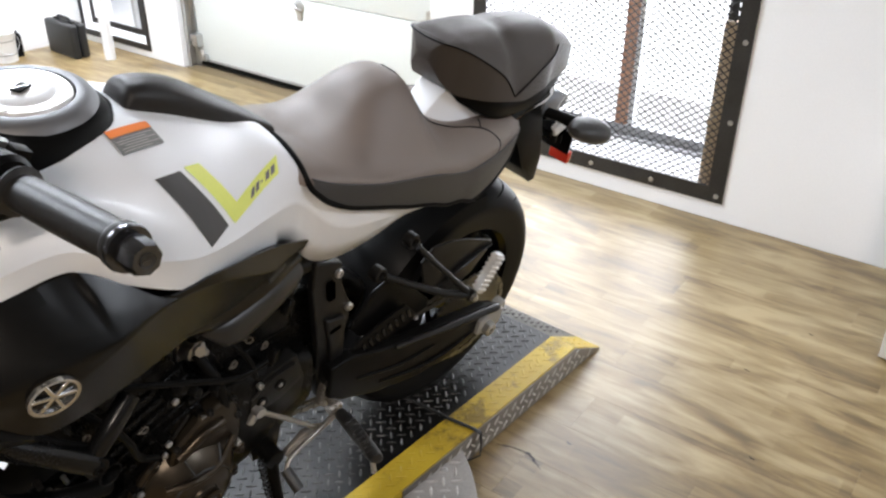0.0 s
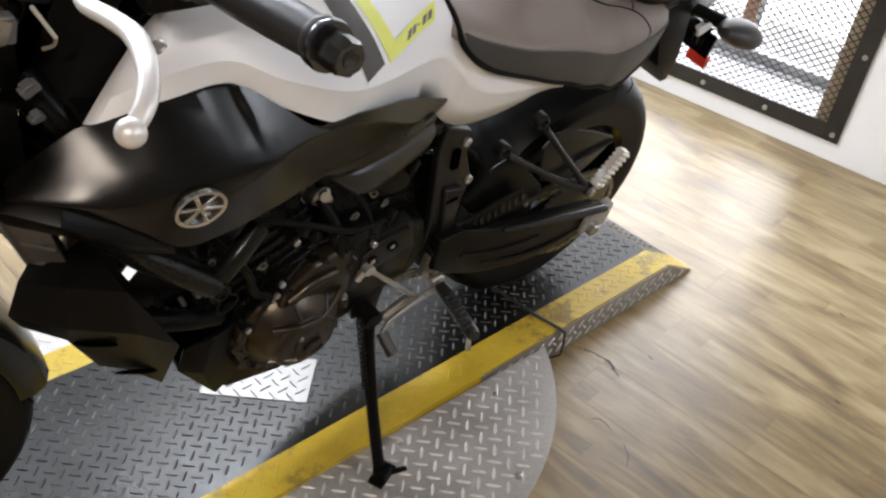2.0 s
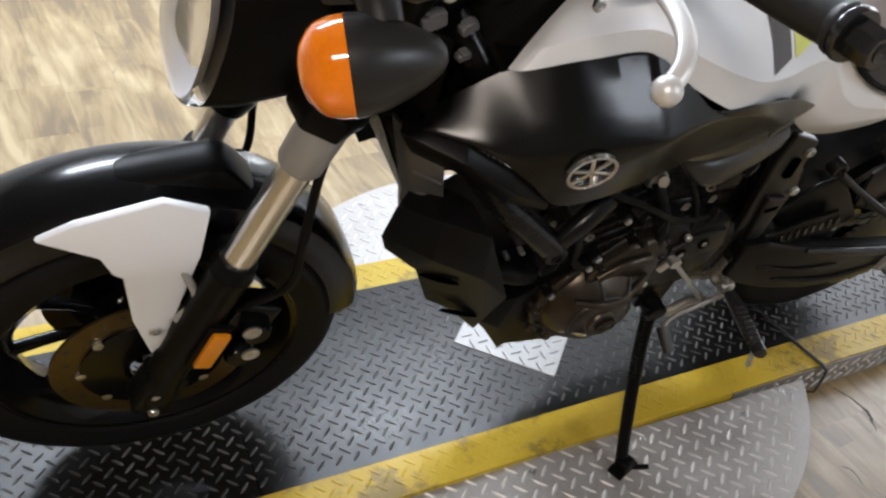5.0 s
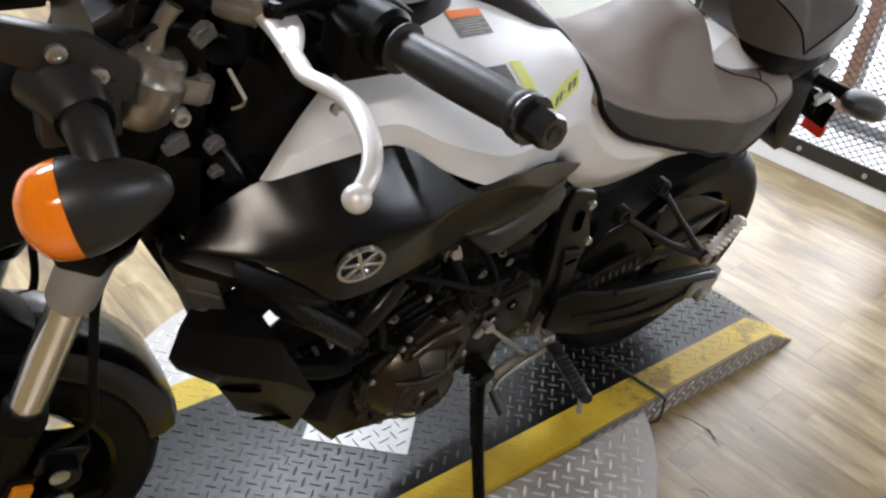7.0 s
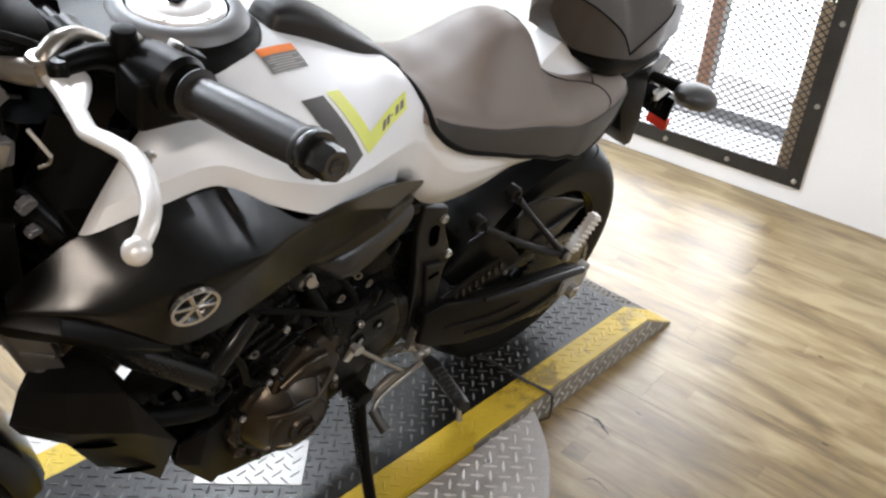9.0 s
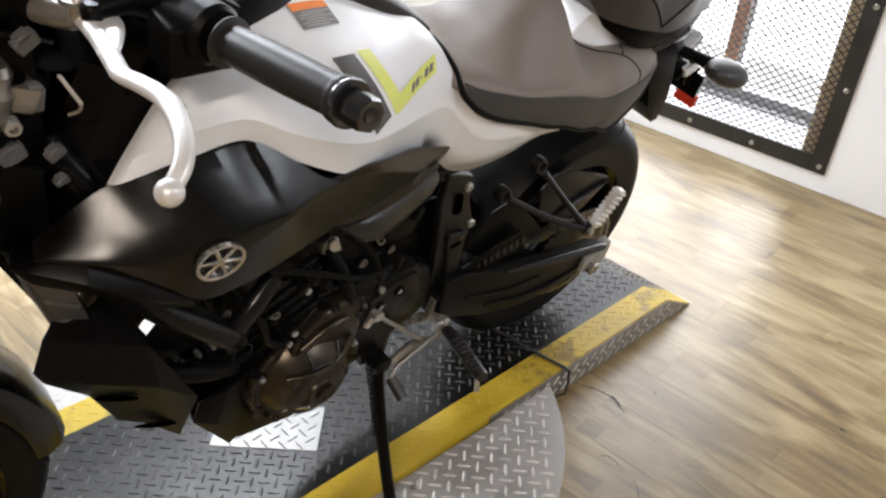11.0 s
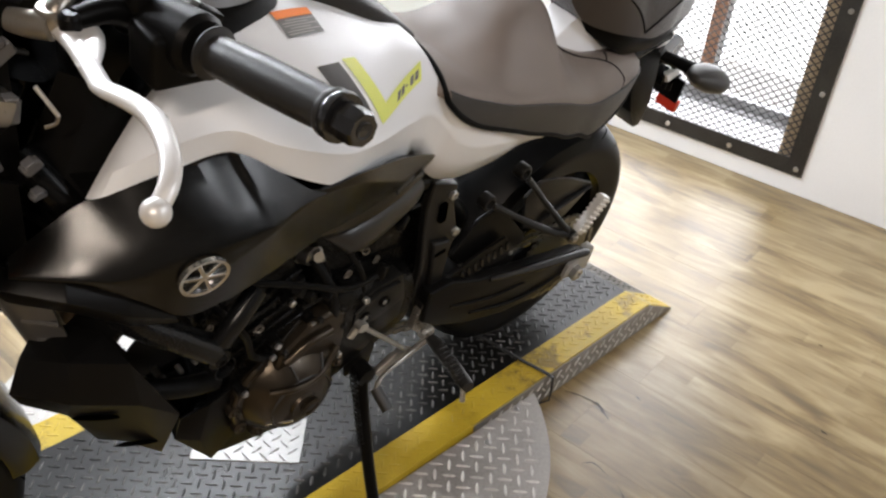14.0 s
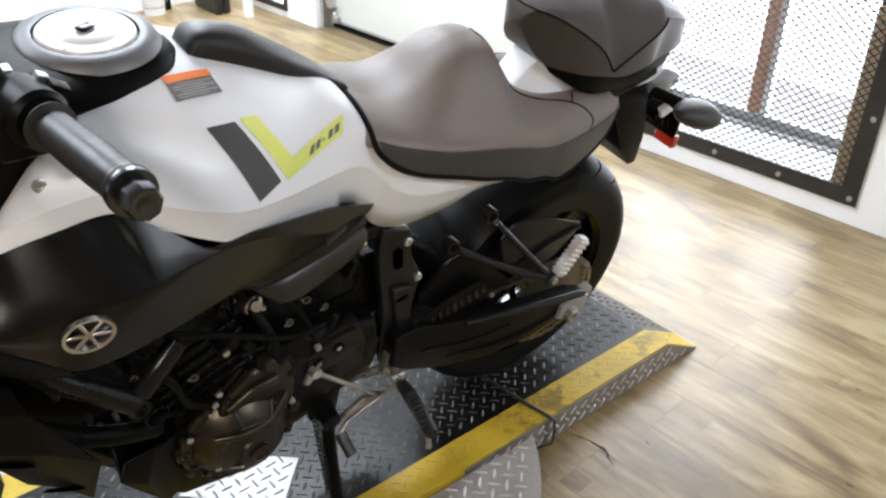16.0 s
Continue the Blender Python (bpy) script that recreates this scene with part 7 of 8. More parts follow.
for s in (1, -1):
    seam = [(x, s * (y1 + 0.0004), z1) for x, zt, y1, z1, y2, z2 in PIL]
    part("seat_seam", tube([(0.200, 0.0, 1.003)] + seam[1:8], 0.0017, 8, 40), RUBBER_SEAL, pil)
    part("seat_seam", tube(seam[7:11], 0.0017, 8, 24), RUBBER_SEAL, pil)
part("seat_pan", body([(0.150, [(0, 0.906), (0.02, 0.906), (0.032, 0.901), (0.030, 0.890)]), (0.08, [(0, 0.890), (0.06, 0.890), (0.084, 0.884), (0.078, 0.850)]), (0.0, [(0, 0.872), (0.065, 0.872), (0.086, 0.864), (0.078, 0.832)]), (-0.10, [(0, 0.870), (0.055, 0.870), (0.074, 0.862), (0.066, 0.826)]), (-0.20, [(0, 0.863), (0.030, 0.863), (0.044, 0.856), (0.038, 0.822)])], 18, 10), RUBBER_SEAL, seat, "black seat pan")

# --- tail ---
tail = tagged(empty("tail_section"), "black tail with lamp, licence bracket and turn signals")
tail.parent = bike
part("tail_lamp", body([(-0.17, [(0, 0.815), (0.03, 0.812), (0.046, 0.80), (0.042, 0.765)]), (-0.235, [(0, 0.808), (0.028, 0.805), (0.042, 0.795), (0.038, 0.755)]), (-0.285, [(0, 0.785), (0.022, 0.783), (0.032, 0.775), (0.028, 0.75)])], 10, 10), mat("smoked_tail_lens", (0.16, 0.175, 0.20), 0.15, 0, 0, 200, 0.05, 0.03, coat=0.6), tail, "smoked grey tail lamp")
part("tail_bracket", body([(-0.06, [(0, 0.80), (0.045, 0.80), (0.05, 0.78), (0.045, 0.72)]), (-0.16, [(0, 0.80), (0.035, 0.798), (0.04, 0.78), (0.035, 0.735)]), (-0.23, [(0, 0.785), (0.025, 0.783), (0.03, 0.77), (0.025, 0.74)])], 10, 8), BLACK_PLASTIC, tail)
FLAP = [[(-0.060, 0.050, 0.800), (-0.085, 0.054, 0.735), (-0.135, 0.054, 0.650), (-0.190, 0.048, 0.592)], [(-0.160, 0.050, 0.785), (-0.178, 0.054, 0.720), (-0.196, 0.054, 0.660), (-0.206, 0.048, 0.592)]]
part("plate_flap", joined(faceted(FLAP, 0.004), faceted([FLAP[0], [(x, -y, z) for x, y, z in FLAP[0]]], 0.004)), BLACK_PLASTIC, tail, "black mudguard flap", smooth=25)
part("plate_bracket", joined(tube([(-0.20, 0.035, 0.75), (-0.265, 0.04, 0.725), (-0.275, 0.045, 0.665)], 0.007, 8, 14), tube([(-0.20, -0.035, 0.75), (-0.265, -0.04, 0.725), (-0.275, -0.045, 0.665)], 0.007, 8, 14), box(-0.285, -0.277, -0.075, 0.075, 0.645, 0.70, 0.003, 2)), SATIN_BLACK, tail, "black licence plate bracket")
part("plate_lamp", moved(box(-0.02, 0.02, -0.025, 0.025, -0.012, 0.012, 0.005, 2), pose(-0.25, 0.02, 0.70, 0, 20, 0)), GLOSS_BLACK, tail)
part("plate_lamp_lens", moved(box(-0.022, 0.022, -0.022, 0.022, -0.010, 0.010, 0.006, 2), pose(-0.262, 0.030, 0.705, 14, 20, 0)), SATIN_ALLOY, tail, "pale plate lamp")
part("plate_lamp_slot", moved(box(-0.018, 0.018, 0.0, 0.004, -0.004, 0.004, 0.002, 1), pose(-0.270, 0.052, 0.700, 14, 24, 0)), HOLE_SHADE, tail)
for y in (0.052, -0.052):
    part("rear_reflector", box(-0.296, -0.278, y - 0.026, y + 0.026, 0.622, 0.650, 0.003, 2), RED_LENS, tail, "red rear reflector")
for s in (1, -1):
    part("rear_signal_stalk", tube([(-0.19, s * 0.03, 0.765), (-0.20, s * 0.075, 0.768), (-0.205, s * 0.11, 0.768)], [0.011, 0.012, 0.016], 12, 10), RUBBER_SEAL, tail)
    rs = part("rear_signal_body", moved(lathe([(0, -0.075), (0.010, -0.072), (0.023, -0.052), (0.031, -0.022), (0.032, 0.0), (0.031, 0.006), (0, 0.006)], 28, pose(0, 0, 0, 0, 0, -90)), Matrix.Translation((-0.22, s * 0.145, 0.765)) @ pose(0, 0, 0, 0, 168, 0) @ Matrix.Diagonal((1, 1.35, 0.85, 1))), SIGNAL_GREY, tail, "faded black rear turn signal")
    part("rear_signal_lens", moved(lathe([(0.031, 0.0065), (0.029, 0.018), (0.018, 0.028), (0, 0.031)], 28, pose(0, 0, 0, 0, 0, -90)), Matrix.Translation((-0.22, s * 0.145, 0.765)) @ pose(0, 0, 0, 0, 168, 0) @ Matrix.Diagonal((1, 1.35, 0.85, 1))), SIGNAL_GREY, tail, "smoked lens")

# --- swingarm, chain, pedals ---
arm = tagged(empty("swingarm"), "black swingarm with chain and alloy axle adjusters")
arm.parent = bike
for s in (1, -1):
    outline = [(0.47, 0.468), (0.415, 0.470), (0.334, 0.437), (0.245, 0.414), (0.133, 0.391), (-0.008, 0.364), (-0.050, 0.344), (-0.054, 0.302), (0.010, 0.287), (0.099, 0.270), (0.214, 0.280), (0.341, 0.318), (0.43, 0.36), (0.47, 0.39)]
    a = part("arm_beam", plate([(x, z) for x, z in outline], s * 0.104 if s > 0 else -0.132, 0.132 if s > 0 else -0.104, 0.006, 3), SATIN_BLACK, arm, "broad black swingarm beam")
    part("arm_rail", tube([(0.30, s * 0.132, 0.424), (0.16, s * 0.136, 0.394), (0.06, s * 0.138, 0.375), (-0.030, s * 0.138, 0.355), (-0.048, s * 0.134, 0.345)], [0.006, 0.011, 0.012, 0.012, 0.006], 12, 24, 0.75), RAIL_BLACK, a, "satin black upper swingarm rail")
    part("arm_rib", tube([(0.33, s * 0.132, 0.345), (0.22, s * 0.1335, 0.312), (0.12, s * 0.1335, 0.300), (0.02, s * 0.132, 0.312)], [0.003, 0.005, 0.005, 0.003], 10, 20), SATIN_BLACK, a)
    part("arm_rib", tube([(0.40, s * 0.132, 0.40), (0.28, s * 0.1335, 0.362), (0.17, s * 0.1335, 0.352)], [0.003, 0.004, 0.002], 10, 16), SATIN_BLACK, a)
    part("axle_adjuster", joined(plate([(-0.062, 0.338), (-0.018, 0.350), (0.022, 0.338), (0.026, 0.302), (-0.012, 0.288), (-0.058, 0.298)], 0.133 if s > 0 else -0.143, 0.143 if s > 0 else -0.133, 0.003, 2), moved(box(-0.085, -0.06, -0.012, 0.012, -0.012, 0.012, 0.003, 2), pose(0, s * 0.12, 0.318, 0, 10, 0))), FORK_GREY, arm, "grey cast axle adjuster")
    part("axle_nut", lathe([(0.006, 0), (0.0185, 0), (0.0185, 0.014), (0.015, 0.017), (0.007, 0.017), (0.006, 0.004), (0, 0.004)], 6, pose(-0.008, s * 0.142, 0.310, 0, 0, 0 if s > 0 else 180)), ZINC, arm, "zinc axle nut")
part("arm_cross", box(0.36, 0.44, -0.11, 0.11, 0.40, 0.46, 0.01, 2), SATIN_BLACK, arm)
# black block added to keep the gap behind the engine dark, two holes left
part("rear_gap_block", joined(*[box(x0, x1, 0.058, 0.070, z0, z1, 0.002, 1) for x0, x1, z0, z1 in ((0.42, 0.57, 0.360, 0.458), (0.42, 0.468, 0.458, 0.487), (0.484, 0.57, 0.458, 0.487), (0.42, 0.57, 0.487, 0.576), (0.42, 0.521, 0.576, 0.591), (0.543, 0.57, 0.576, 0.591), (0.42, 0.57, 0.591, 0.63))]), ENGINE_BLACK, arm, "added black block filling the gap behind the engine")
part("pivot", lathe([(0, -0.128), (0.012, -0.128), (0.018, -0.122), (0.018, 0.122), (0.012, 0.128), (0, 0.128)], 20, pose(0.455, 0, 0.425)), PLATE_BLACK, arm, "black swingarm pivot")
guard = part("chain_guard", plate([(0.420, 0.468), (0.340, 0.500), (0.273, 0.512), (0.236, 0.470), (0.250, 0.448), (0.329, 0.446), (0.385, 0.430)], 0.112, 0.119, 0.003, 2), BLACK_PLASTIC, arm, "black chain guard with short ribs", smooth=30)
for k in range(8):
    part("guard_rib", moved(box(-0.0035, 0.0035, 0.118, 0.1225, -0.012, 0.012, 0.001, 1), pose(0.262 + 0.0165 * k, 0, 0.485 - 0.0035 * k, 0, 22, 0)), RAIL_BLACK, guard)
for x, z in ((0.405, 0.452), (0.392, 0.440)):
    part("guard_bolt", bolt(0.006, 0.005), ZINC, guard, m=pose(x, 0.119, z))
part("inner_guard", plate([(0.40, 0.50), (0.345, 0.565), (0.298, 0.578), (0.235, 0.522), (0.170, 0.457), (0.182, 0.385), (0.229, 0.388), (0.33, 0.44)], 0.088, 0.097, 0.005, 2), BLACK_PLASTIC, arm, "black rear mudguard bracket plate", smooth=30)
part("guard_bolt", bolt(0.006, 0.004), ZINC, arm, m=pose(0.205, 0.097, 0.424))
part("hugger_side", plate([(0.207, 0.562), (0.178, 0.590), (0.120, 0.582), (0.060, 0.560), (-0.026, 0.520), (-0.020, 0.500), (0.030, 0.452), (0.087, 0.436), (0.179, 0.470)], 0.082, 0.090, 0.005, 2), PLATE_BLACK, arm, "black rear mudguard side", smooth=30)
part("hugger_fin", tube([(0.150, 0.092, 0.470), (0.070, 0.093, 0.500), (-0.020, 0.092, 0.515)], [0.004, 0.009, 0.005], 10, 16, 0.5), PLATE_BLACK, arm)
hug = []
for i in range(15):                                            # hugger over the front of the rear tyre
    a = radians(20 + 75 * i / 14)
    hug.append([(0.001 + (0.326 - d) * math.cos(a), -0.037 + y, 0.311 + (0.326 - d) * math.sin(a)) for y, d in ((-0.095, 0.05), (-0.088, 0.02), (-0.05, 0.002), (0, 0), (0.05, 0.002), (0.088, 0.02), (0.095, 0.05))])
bm = rings([[Vector(p) for p in r] for r in hug], closed=False, caps=False)
bmesh.ops.recalc_face_normals(bm, faces=bm.faces)
bmesh.ops.solidify(bm, geom=bm.faces[:], thickness=0.003)
part("hugger", bm, BLACK_PLASTIC, arm, "black rear tyre hugger", smooth=50)
part("shock_link", tube([(0.40, 0.03, 0.44), (0.33, 0.03, 0.52), (0.45, 0.02, 0.62)], [0.02, 0.022, 0.028], 14, 14), SATIN_BLACK, arm)
# chain: links round both sprockets, each its own plate pair
ch = bmesh.new()
r1, r2, c1, c2 = 0.109, 0.038, Vector((0.0, 0.313)), Vector((0.555, 0.41))
d = c2 - c1
base = math.atan2(d.y, d.x)
off = math.acos((r1 - r2) / d.length)
path = []
for k in range(21):
    a = base + off + (2 * math.pi - 2 * off) * k / 20
    path.append(c1 + r1 * Vector((math.cos(a), math.sin(a))))
for k in range(9):
    a = base - off + 2 * off * k / 8
    path.append(c2 + r2 * Vector((math.cos(a), math.sin(a))))
path.append(path[0])
dist = [0.0]
for p, q in zip(path, path[1:]):
    dist.append(dist[-1] + (q - p).length)
links = int(dist[-1] / 0.0159)
for k in range(links):
    s0, s1 = dist[-1] * k / links, dist[-1] * (k + 0.92) / links
    p = Vector((np.interp(s0, dist, [v.x for v in path]), np.interp(s0, dist, [v.y for v in path])))
    q = Vector((np.interp(s1, dist, [v.x for v in path]), np.interp(s1, dist, [v.y for v in path])))
    m = (p + q) / 2
    ang = math.degrees(math.atan2(q.y - p.y, q.x - p.x))
    for yy in (0.0835, 0.0985) if k % 2 else (0.0855, 0.0965):
        b = box(-0.0095, 0.0095, -0.001, 0.001, -0.0058, 0.0058)
        moved(b, pose(m.x, yy, m.y, 0, -ang, 0))
        me = bpy.data.meshes.new("tmp")
        b.to_mesh(me)
        b.free()
        ch.from_mesh(me)
        bpy.data.meshes.remove(me)
tagged(part("chain", ch, CHAIN, arm, "oiled steel drive chain", smooth=False), kind="stuff")

pegs = tagged(empty("foot_controls"), "black pivot plates, footpegs and shift lever")
pegs.parent = bike
for s in (1, -1):
    y0, y1 = (0.086, 0.104) if s > 0 else (-0.104, -0.086)
    pv = part("pivot_plate", joined(plate([(0.506, 0.714), (0.446, 0.692), (0.439, 0.64), (0.414, 0.585), (0.412, 0.555), (0.419, 0.502), (0.413, 0.45), (0.409, 0.407), (0.434, 0.358), (0.472, 0.372), (0.480, 0.44), (0.481, 0.496), (0.491, 0.56), (0.499, 0.60), (0.508, 0.657)], y0, y1, 0.006, 3), plate([(0.478, 0.578), (0.432, 0.568), (0.427, 0.51), (0.424, 0.45), (0.452, 0.430), (0.460, 0.50)], y0 + s * 0.012, y1 + s * 0.010, 0.006, 3)), PLATE_BLACK, pegs, "black cast pivot plate", smooth=30)
    part("plate_slot", moved(box(-0.008, 0.008, -0.002, 0.002, -0.022, 0.022, 0.006, 3), pose(0.469, s * 0.1045, 0.640, 0, 8, 0)), HOLE_SHADE, pv)
    part("plate_slot", moved(box(-0.013, 0.013, -0.002, 0.002, -0.0045, 0.0045, 0.002, 1), pose(0.455, s * 0.1145, 0.548, 0, 10, 0)), HOLE_SHADE, pv)
    for x, z in ((0.454, 0.672), (0.420, 0.578)):
        part("plate_bolt", bolt(0.0085, 0.006), ZINC, pv, m=pose(x, s * 0.104, z, 0, 0, 0 if s > 0 else 180))
    # passenger peg hanger: two struts from eyes on the frame to the peg joint
    eye1, eye2, joint = (0.350, s * 0.103, 0.617), (0.267, s * 0.100, 0.655), (0.141, s * 0.172, 0.507)
    hanger = part("peg_hanger", joined(tube([(0.336, s * 0.106, 0.606), (0.27, s * 0.122, 0.564), (0.20, s * 0.150, 0.526), joint], [0.0085, 0.0075, 0.010, 0.012], 12, 18, 0.8), tube([(0.252, s * 0.106, 0.637), (0.21, s * 0.13, 0.588), joint], [0.0085, 0.0070, 0.010], 12, 16, 0.8), lathe([(0, -0.010), (0.013, -0.010), (0.0135, 0.010), (0, 0.010)], 20, Matrix.Translation(joint))), PLATE_BLACK, pegs, "black passenger peg hanger")
    for e in (eye1, eye2):
        part("hanger_ring", lathe([(0.0095, -0.012), (0.0145, -0.012), (0.0155, 0.004), (0.014, 0.009), (0.0105, 0.010), (0.0095, 0.006), (0.0095, -0.012)], 24, Matrix.Translation(e) @ pose(0, 0, 0, 0, 0, 0 if s > 0 else 180)), PLATE_BLACK, hanger)
        # not a visible bolt: a black filler painting the dark inside of the ring
        part("hanger_bolt", bolt(0.0095, 0.003), HOLE_SHADE, hanger, m=Matrix.Translation(e) @ pose(0, -s * 0.006, 0, 0, 0, 0 if s > 0 else 180))
    part("joint_bolt", bolt(0.0085, 0.006), ZINC, hanger, m=Matrix.Translation(joint) @ pose(0, s * 0.012, 0, 0, 0, 0 if s > 0 else 180))
    peg_dir = Matrix.Translation((0.124, s * 0.176, 0.508)) @ (Vector((0.086, s * 0.182, 0.594)) - Vector((0.124, s * 0.176, 0.508))).to_track_quat("Y", "Z").to_matrix().to_4x4()
    peg = box(-0.008, 0.008, 0.0, 0.094, -0.011, 0.011, 0.003, 2)
    part("passenger_peg", moved(peg, peg_dir), PEG_ALLOY, pegs, "folded silver passenger footpeg")
    for k in range(8):
        for a in (-0.0105, 0.0065):
            part("peg_tooth", moved(box(a, a + 0.0045, 0.008 + 0.0108 * k, 0.0135 + 0.0108 * k, -0.012, 0.012, 0.001, 1), peg_dir), PEG_ALLOY, pegs)
    # rider's peg
    part("peg_bracket", joined(plate([(0.43, 0.425), (0.475, 0.42), (0.482, 0.37), (0.455, 0.345), (0.43, 0.37)], s * 0.106 if s > 0 else -0.122, 0.122 if s > 0 else -0.106, 0.005, 2), lathe([(0, -0.014), (0.009, -0.014), (0.009, 0.014), (0, 0.014)], 18, pose(0.462, s * 0.140, 0.372, 0, 0, 90)), tube([(0.455, s * 0.118, 0.376), (0.462, s * 0.155, 0.370)], [0.010, 0.007], 12)), DULL_ALLOY, pegs, "dull alloy peg bracket")
    part("rider_peg", tube([(0.462, s * 0.155, 0.370), (0.466, s * 0.19, 0.370), (0.483, s * 0.272, 0.374), (0.484, s * 0.278, 0.374)], [0.011, 0.0145, 0.0135, 0.009], 14, 12, 0.8), GRIP_RUBBER, pegs, "black rubber rider footpeg")
    for k in range(8):
        part("peg_rib", box(0.458 + 0.017 * (k / 7), 0.478 + 0.017 * (k / 7), s * (0.19 + 0.010 * k) - 0.0035, s * (0.19 + 0.010 * k) + 0.0035, 0.368, 0.3845, 0.001, 1), GRIP_RUBBER, pegs)
    part("peg_feeler", tube([(0.482, s * 0.266, 0.366), (0.482, s * 0.272, 0.350), (0.481, s * 0.277, 0.330)], [0.0045, 0.0045, 0.0055], 10, 8), ZINC, pegs)
part("shift_rod", tube([(0.640, 0.142, 0.490), (0.508, 0.142, 0.352)], [0.0045, 0.0045], 10), ZINC, pegs, "zinc shift rod")
part("shift_arm", joined(lathe([(0, -0.008), (0.010, -0.008), (0.010, 0.008), (0, 0.008)], 16, pose(0.642, 0.142, 0.493)), tube([(0.642, 0.138, 0.494), (0.652, 0.132, 0.465)], [0.008, 0.009], 10)), ALLOY, pegs)
part("shift_bracket", plate([(0.49, 0.345), (0.535, 0.358), (0.582, 0.330), (0.565, 0.312), (0.52, 0.322)], 0.134, 0.146, 0.003, 2), DULL_ALLOY, pegs, "dull alloy shift bracket")
part("shift_lever", tube([(0.462, 0.150, 0.366), (0.505, 0.152, 0.351), (0.555, 0.158, 0.345), (0.588, 0.166, 0.342), (0.601, 0.175, 0.331)], [0.007, 0.005, 0.0042, 0.0042, 0.0042], 12, 24), DULL_ALLOY, pegs, "bare alloy shift lever")
part("shift_toe", tube([(0.601, 0.172, 0.334), (0.600, 0.190, 0.323), (0.598, 0.210, 0.311)], 0.0105, 14, 8), GRIP_RUBBER, pegs, "black rubber toe piece")
AIRBOX = ((0.752, 0.741, 0.727, 0.139), (0.717, 0.744, 0.691, 0.160), (0.685, 0.746, 0.682, 0.158), (0.647, 0.748, 0.684, 0.149), (0.600, 0.751, 0.690, 0.137), (0.560, 0.750, 0.699, 0.125), (0.546, 0.742, 0.712, 0.117))
part("side_cover", rings([spline([(x, y - 0.045, zt), (x, y - 0.010, zt - 0.06 * (zt - zb)), (x, y, zt - 0.45 * (zt - zb)), (x, y - 0.004, zt - 0.86 * (zt - zb)), (x, y - 0.022, zb), (x, y - 0.05, zb + 0.002)], 14) for x, zt, zb, y in AIRBOX]), SIGNAL_BLACK, engine, "dark grey rounded cover under the tank shroud", smooth=40)
part("plug_cap", joined(lathe([(0, -0.016), (0.010, -0.016), (0.014, -0.010), (0.014, 0.006), (0.009, 0.010), (0.009, 0.018), (0, 0.018)], 8, pose(0.729, 0.097, 0.656, 25, 20, 0)), box(0.712, 0.738, 0.094, 0.108, 0.640, 0.650, 0.002, 1)), ALLOY, engine, "bright metal plug cap")
part("breather_hose", tube([(0.716, 0.098, 0.642), (0.695, 0.090, 0.605), (0.675, 0.086, 0.560), (0.668, 0.104, 0.505), (0.664, 0.112, 0.455)], 0.0065, 12, 24), SATIN_BLACK, engine, "thin black hose")

stand = tagged(empty("side_stand"), "black side stand, folded out")
stand.parent = bike
part("stand_leg", tube([(0.606, 0.138, 0.335), (0.612, 0.160, 0.285), (0.626, 0.225, 0.18), (0.636, 0.289, 0.080), (0.637, 0.296, 0.070)], [0.014, 0.0125, 0.0115, 0.0115, 0.0125], 14, 24), SATIN_BLACK, stand, "black steel stand leg")
part("stand_foot", moved(joined(box(-0.028, 0.028, -0.016, 0.016, -0.006, 0.005, 0.004, 2), box(-0.016, 0.014, -0.015, 0.015, 0.0, 0.024, 0.007, 3)), pose(0.634, 0.303, 0.063, 12, 0, 22)), SATIN_BLACK, stand, "black stand foot")
part("stand_tang", tube([(0.632, 0.302, 0.068), (0.612, 0.313, 0.069), (0.590, 0.320, 0.073)], [0.006, 0.0055, 0.005], 10, 8), SATIN_BLACK, stand)
part("stand_pivot", joined(lathe([(0, -0.018), (0.019, -0.018), (0.019, 0.018), (0, 0.018)], 20, pose(0.606, 0.135, 0.345)), plate([(0.58, 0.33), (0.635, 0.335), (0.65, 0.41), (0.60, 0.43), (0.575, 0.39)], 0.11, 0.125, 0.005, 2)), SATIN_BLACK, stand)
sp = [(0.638 + 0.0055 * math.cos(k * 1.05), 0.146 + 0.06 * k / 90 + 0.0055 * math.sin(k * 1.05), 0.37 - 0.14 * k / 90) for k in range(91)]
part("stand_spring", tube(sp, 0.0019, 6, smoothed=False), SATIN_BLACK, stand, "coiled stand spring")

# ---- loose things ----
# tie-down strap over the platform
def strap():
    s = tagged(empty("tie_down_strap"), "thin black tie-down strap over the platform edge", "strap")
    pts = [(0.098, -0.10, 0.0845), (0.062, 0.02, 0.0845), (0.050, 0.135, 0.0845), (0.038, 0.2055, 0.0845), (0.034, 0.2215, 0.080), (0.032, 0.2235, 0.045), (0.036, 0.2235, 0.010), (0.075, 0.206, 0.0045)]
    part("webbing", tube(pts, [0.0055, 0.0055, 0.0055, 0.006, 0.006, 0.0055, 0.0055, 0.0055], 8, 40, 0.45, smoothed=False), STRAP_BLACK, s)


strap()


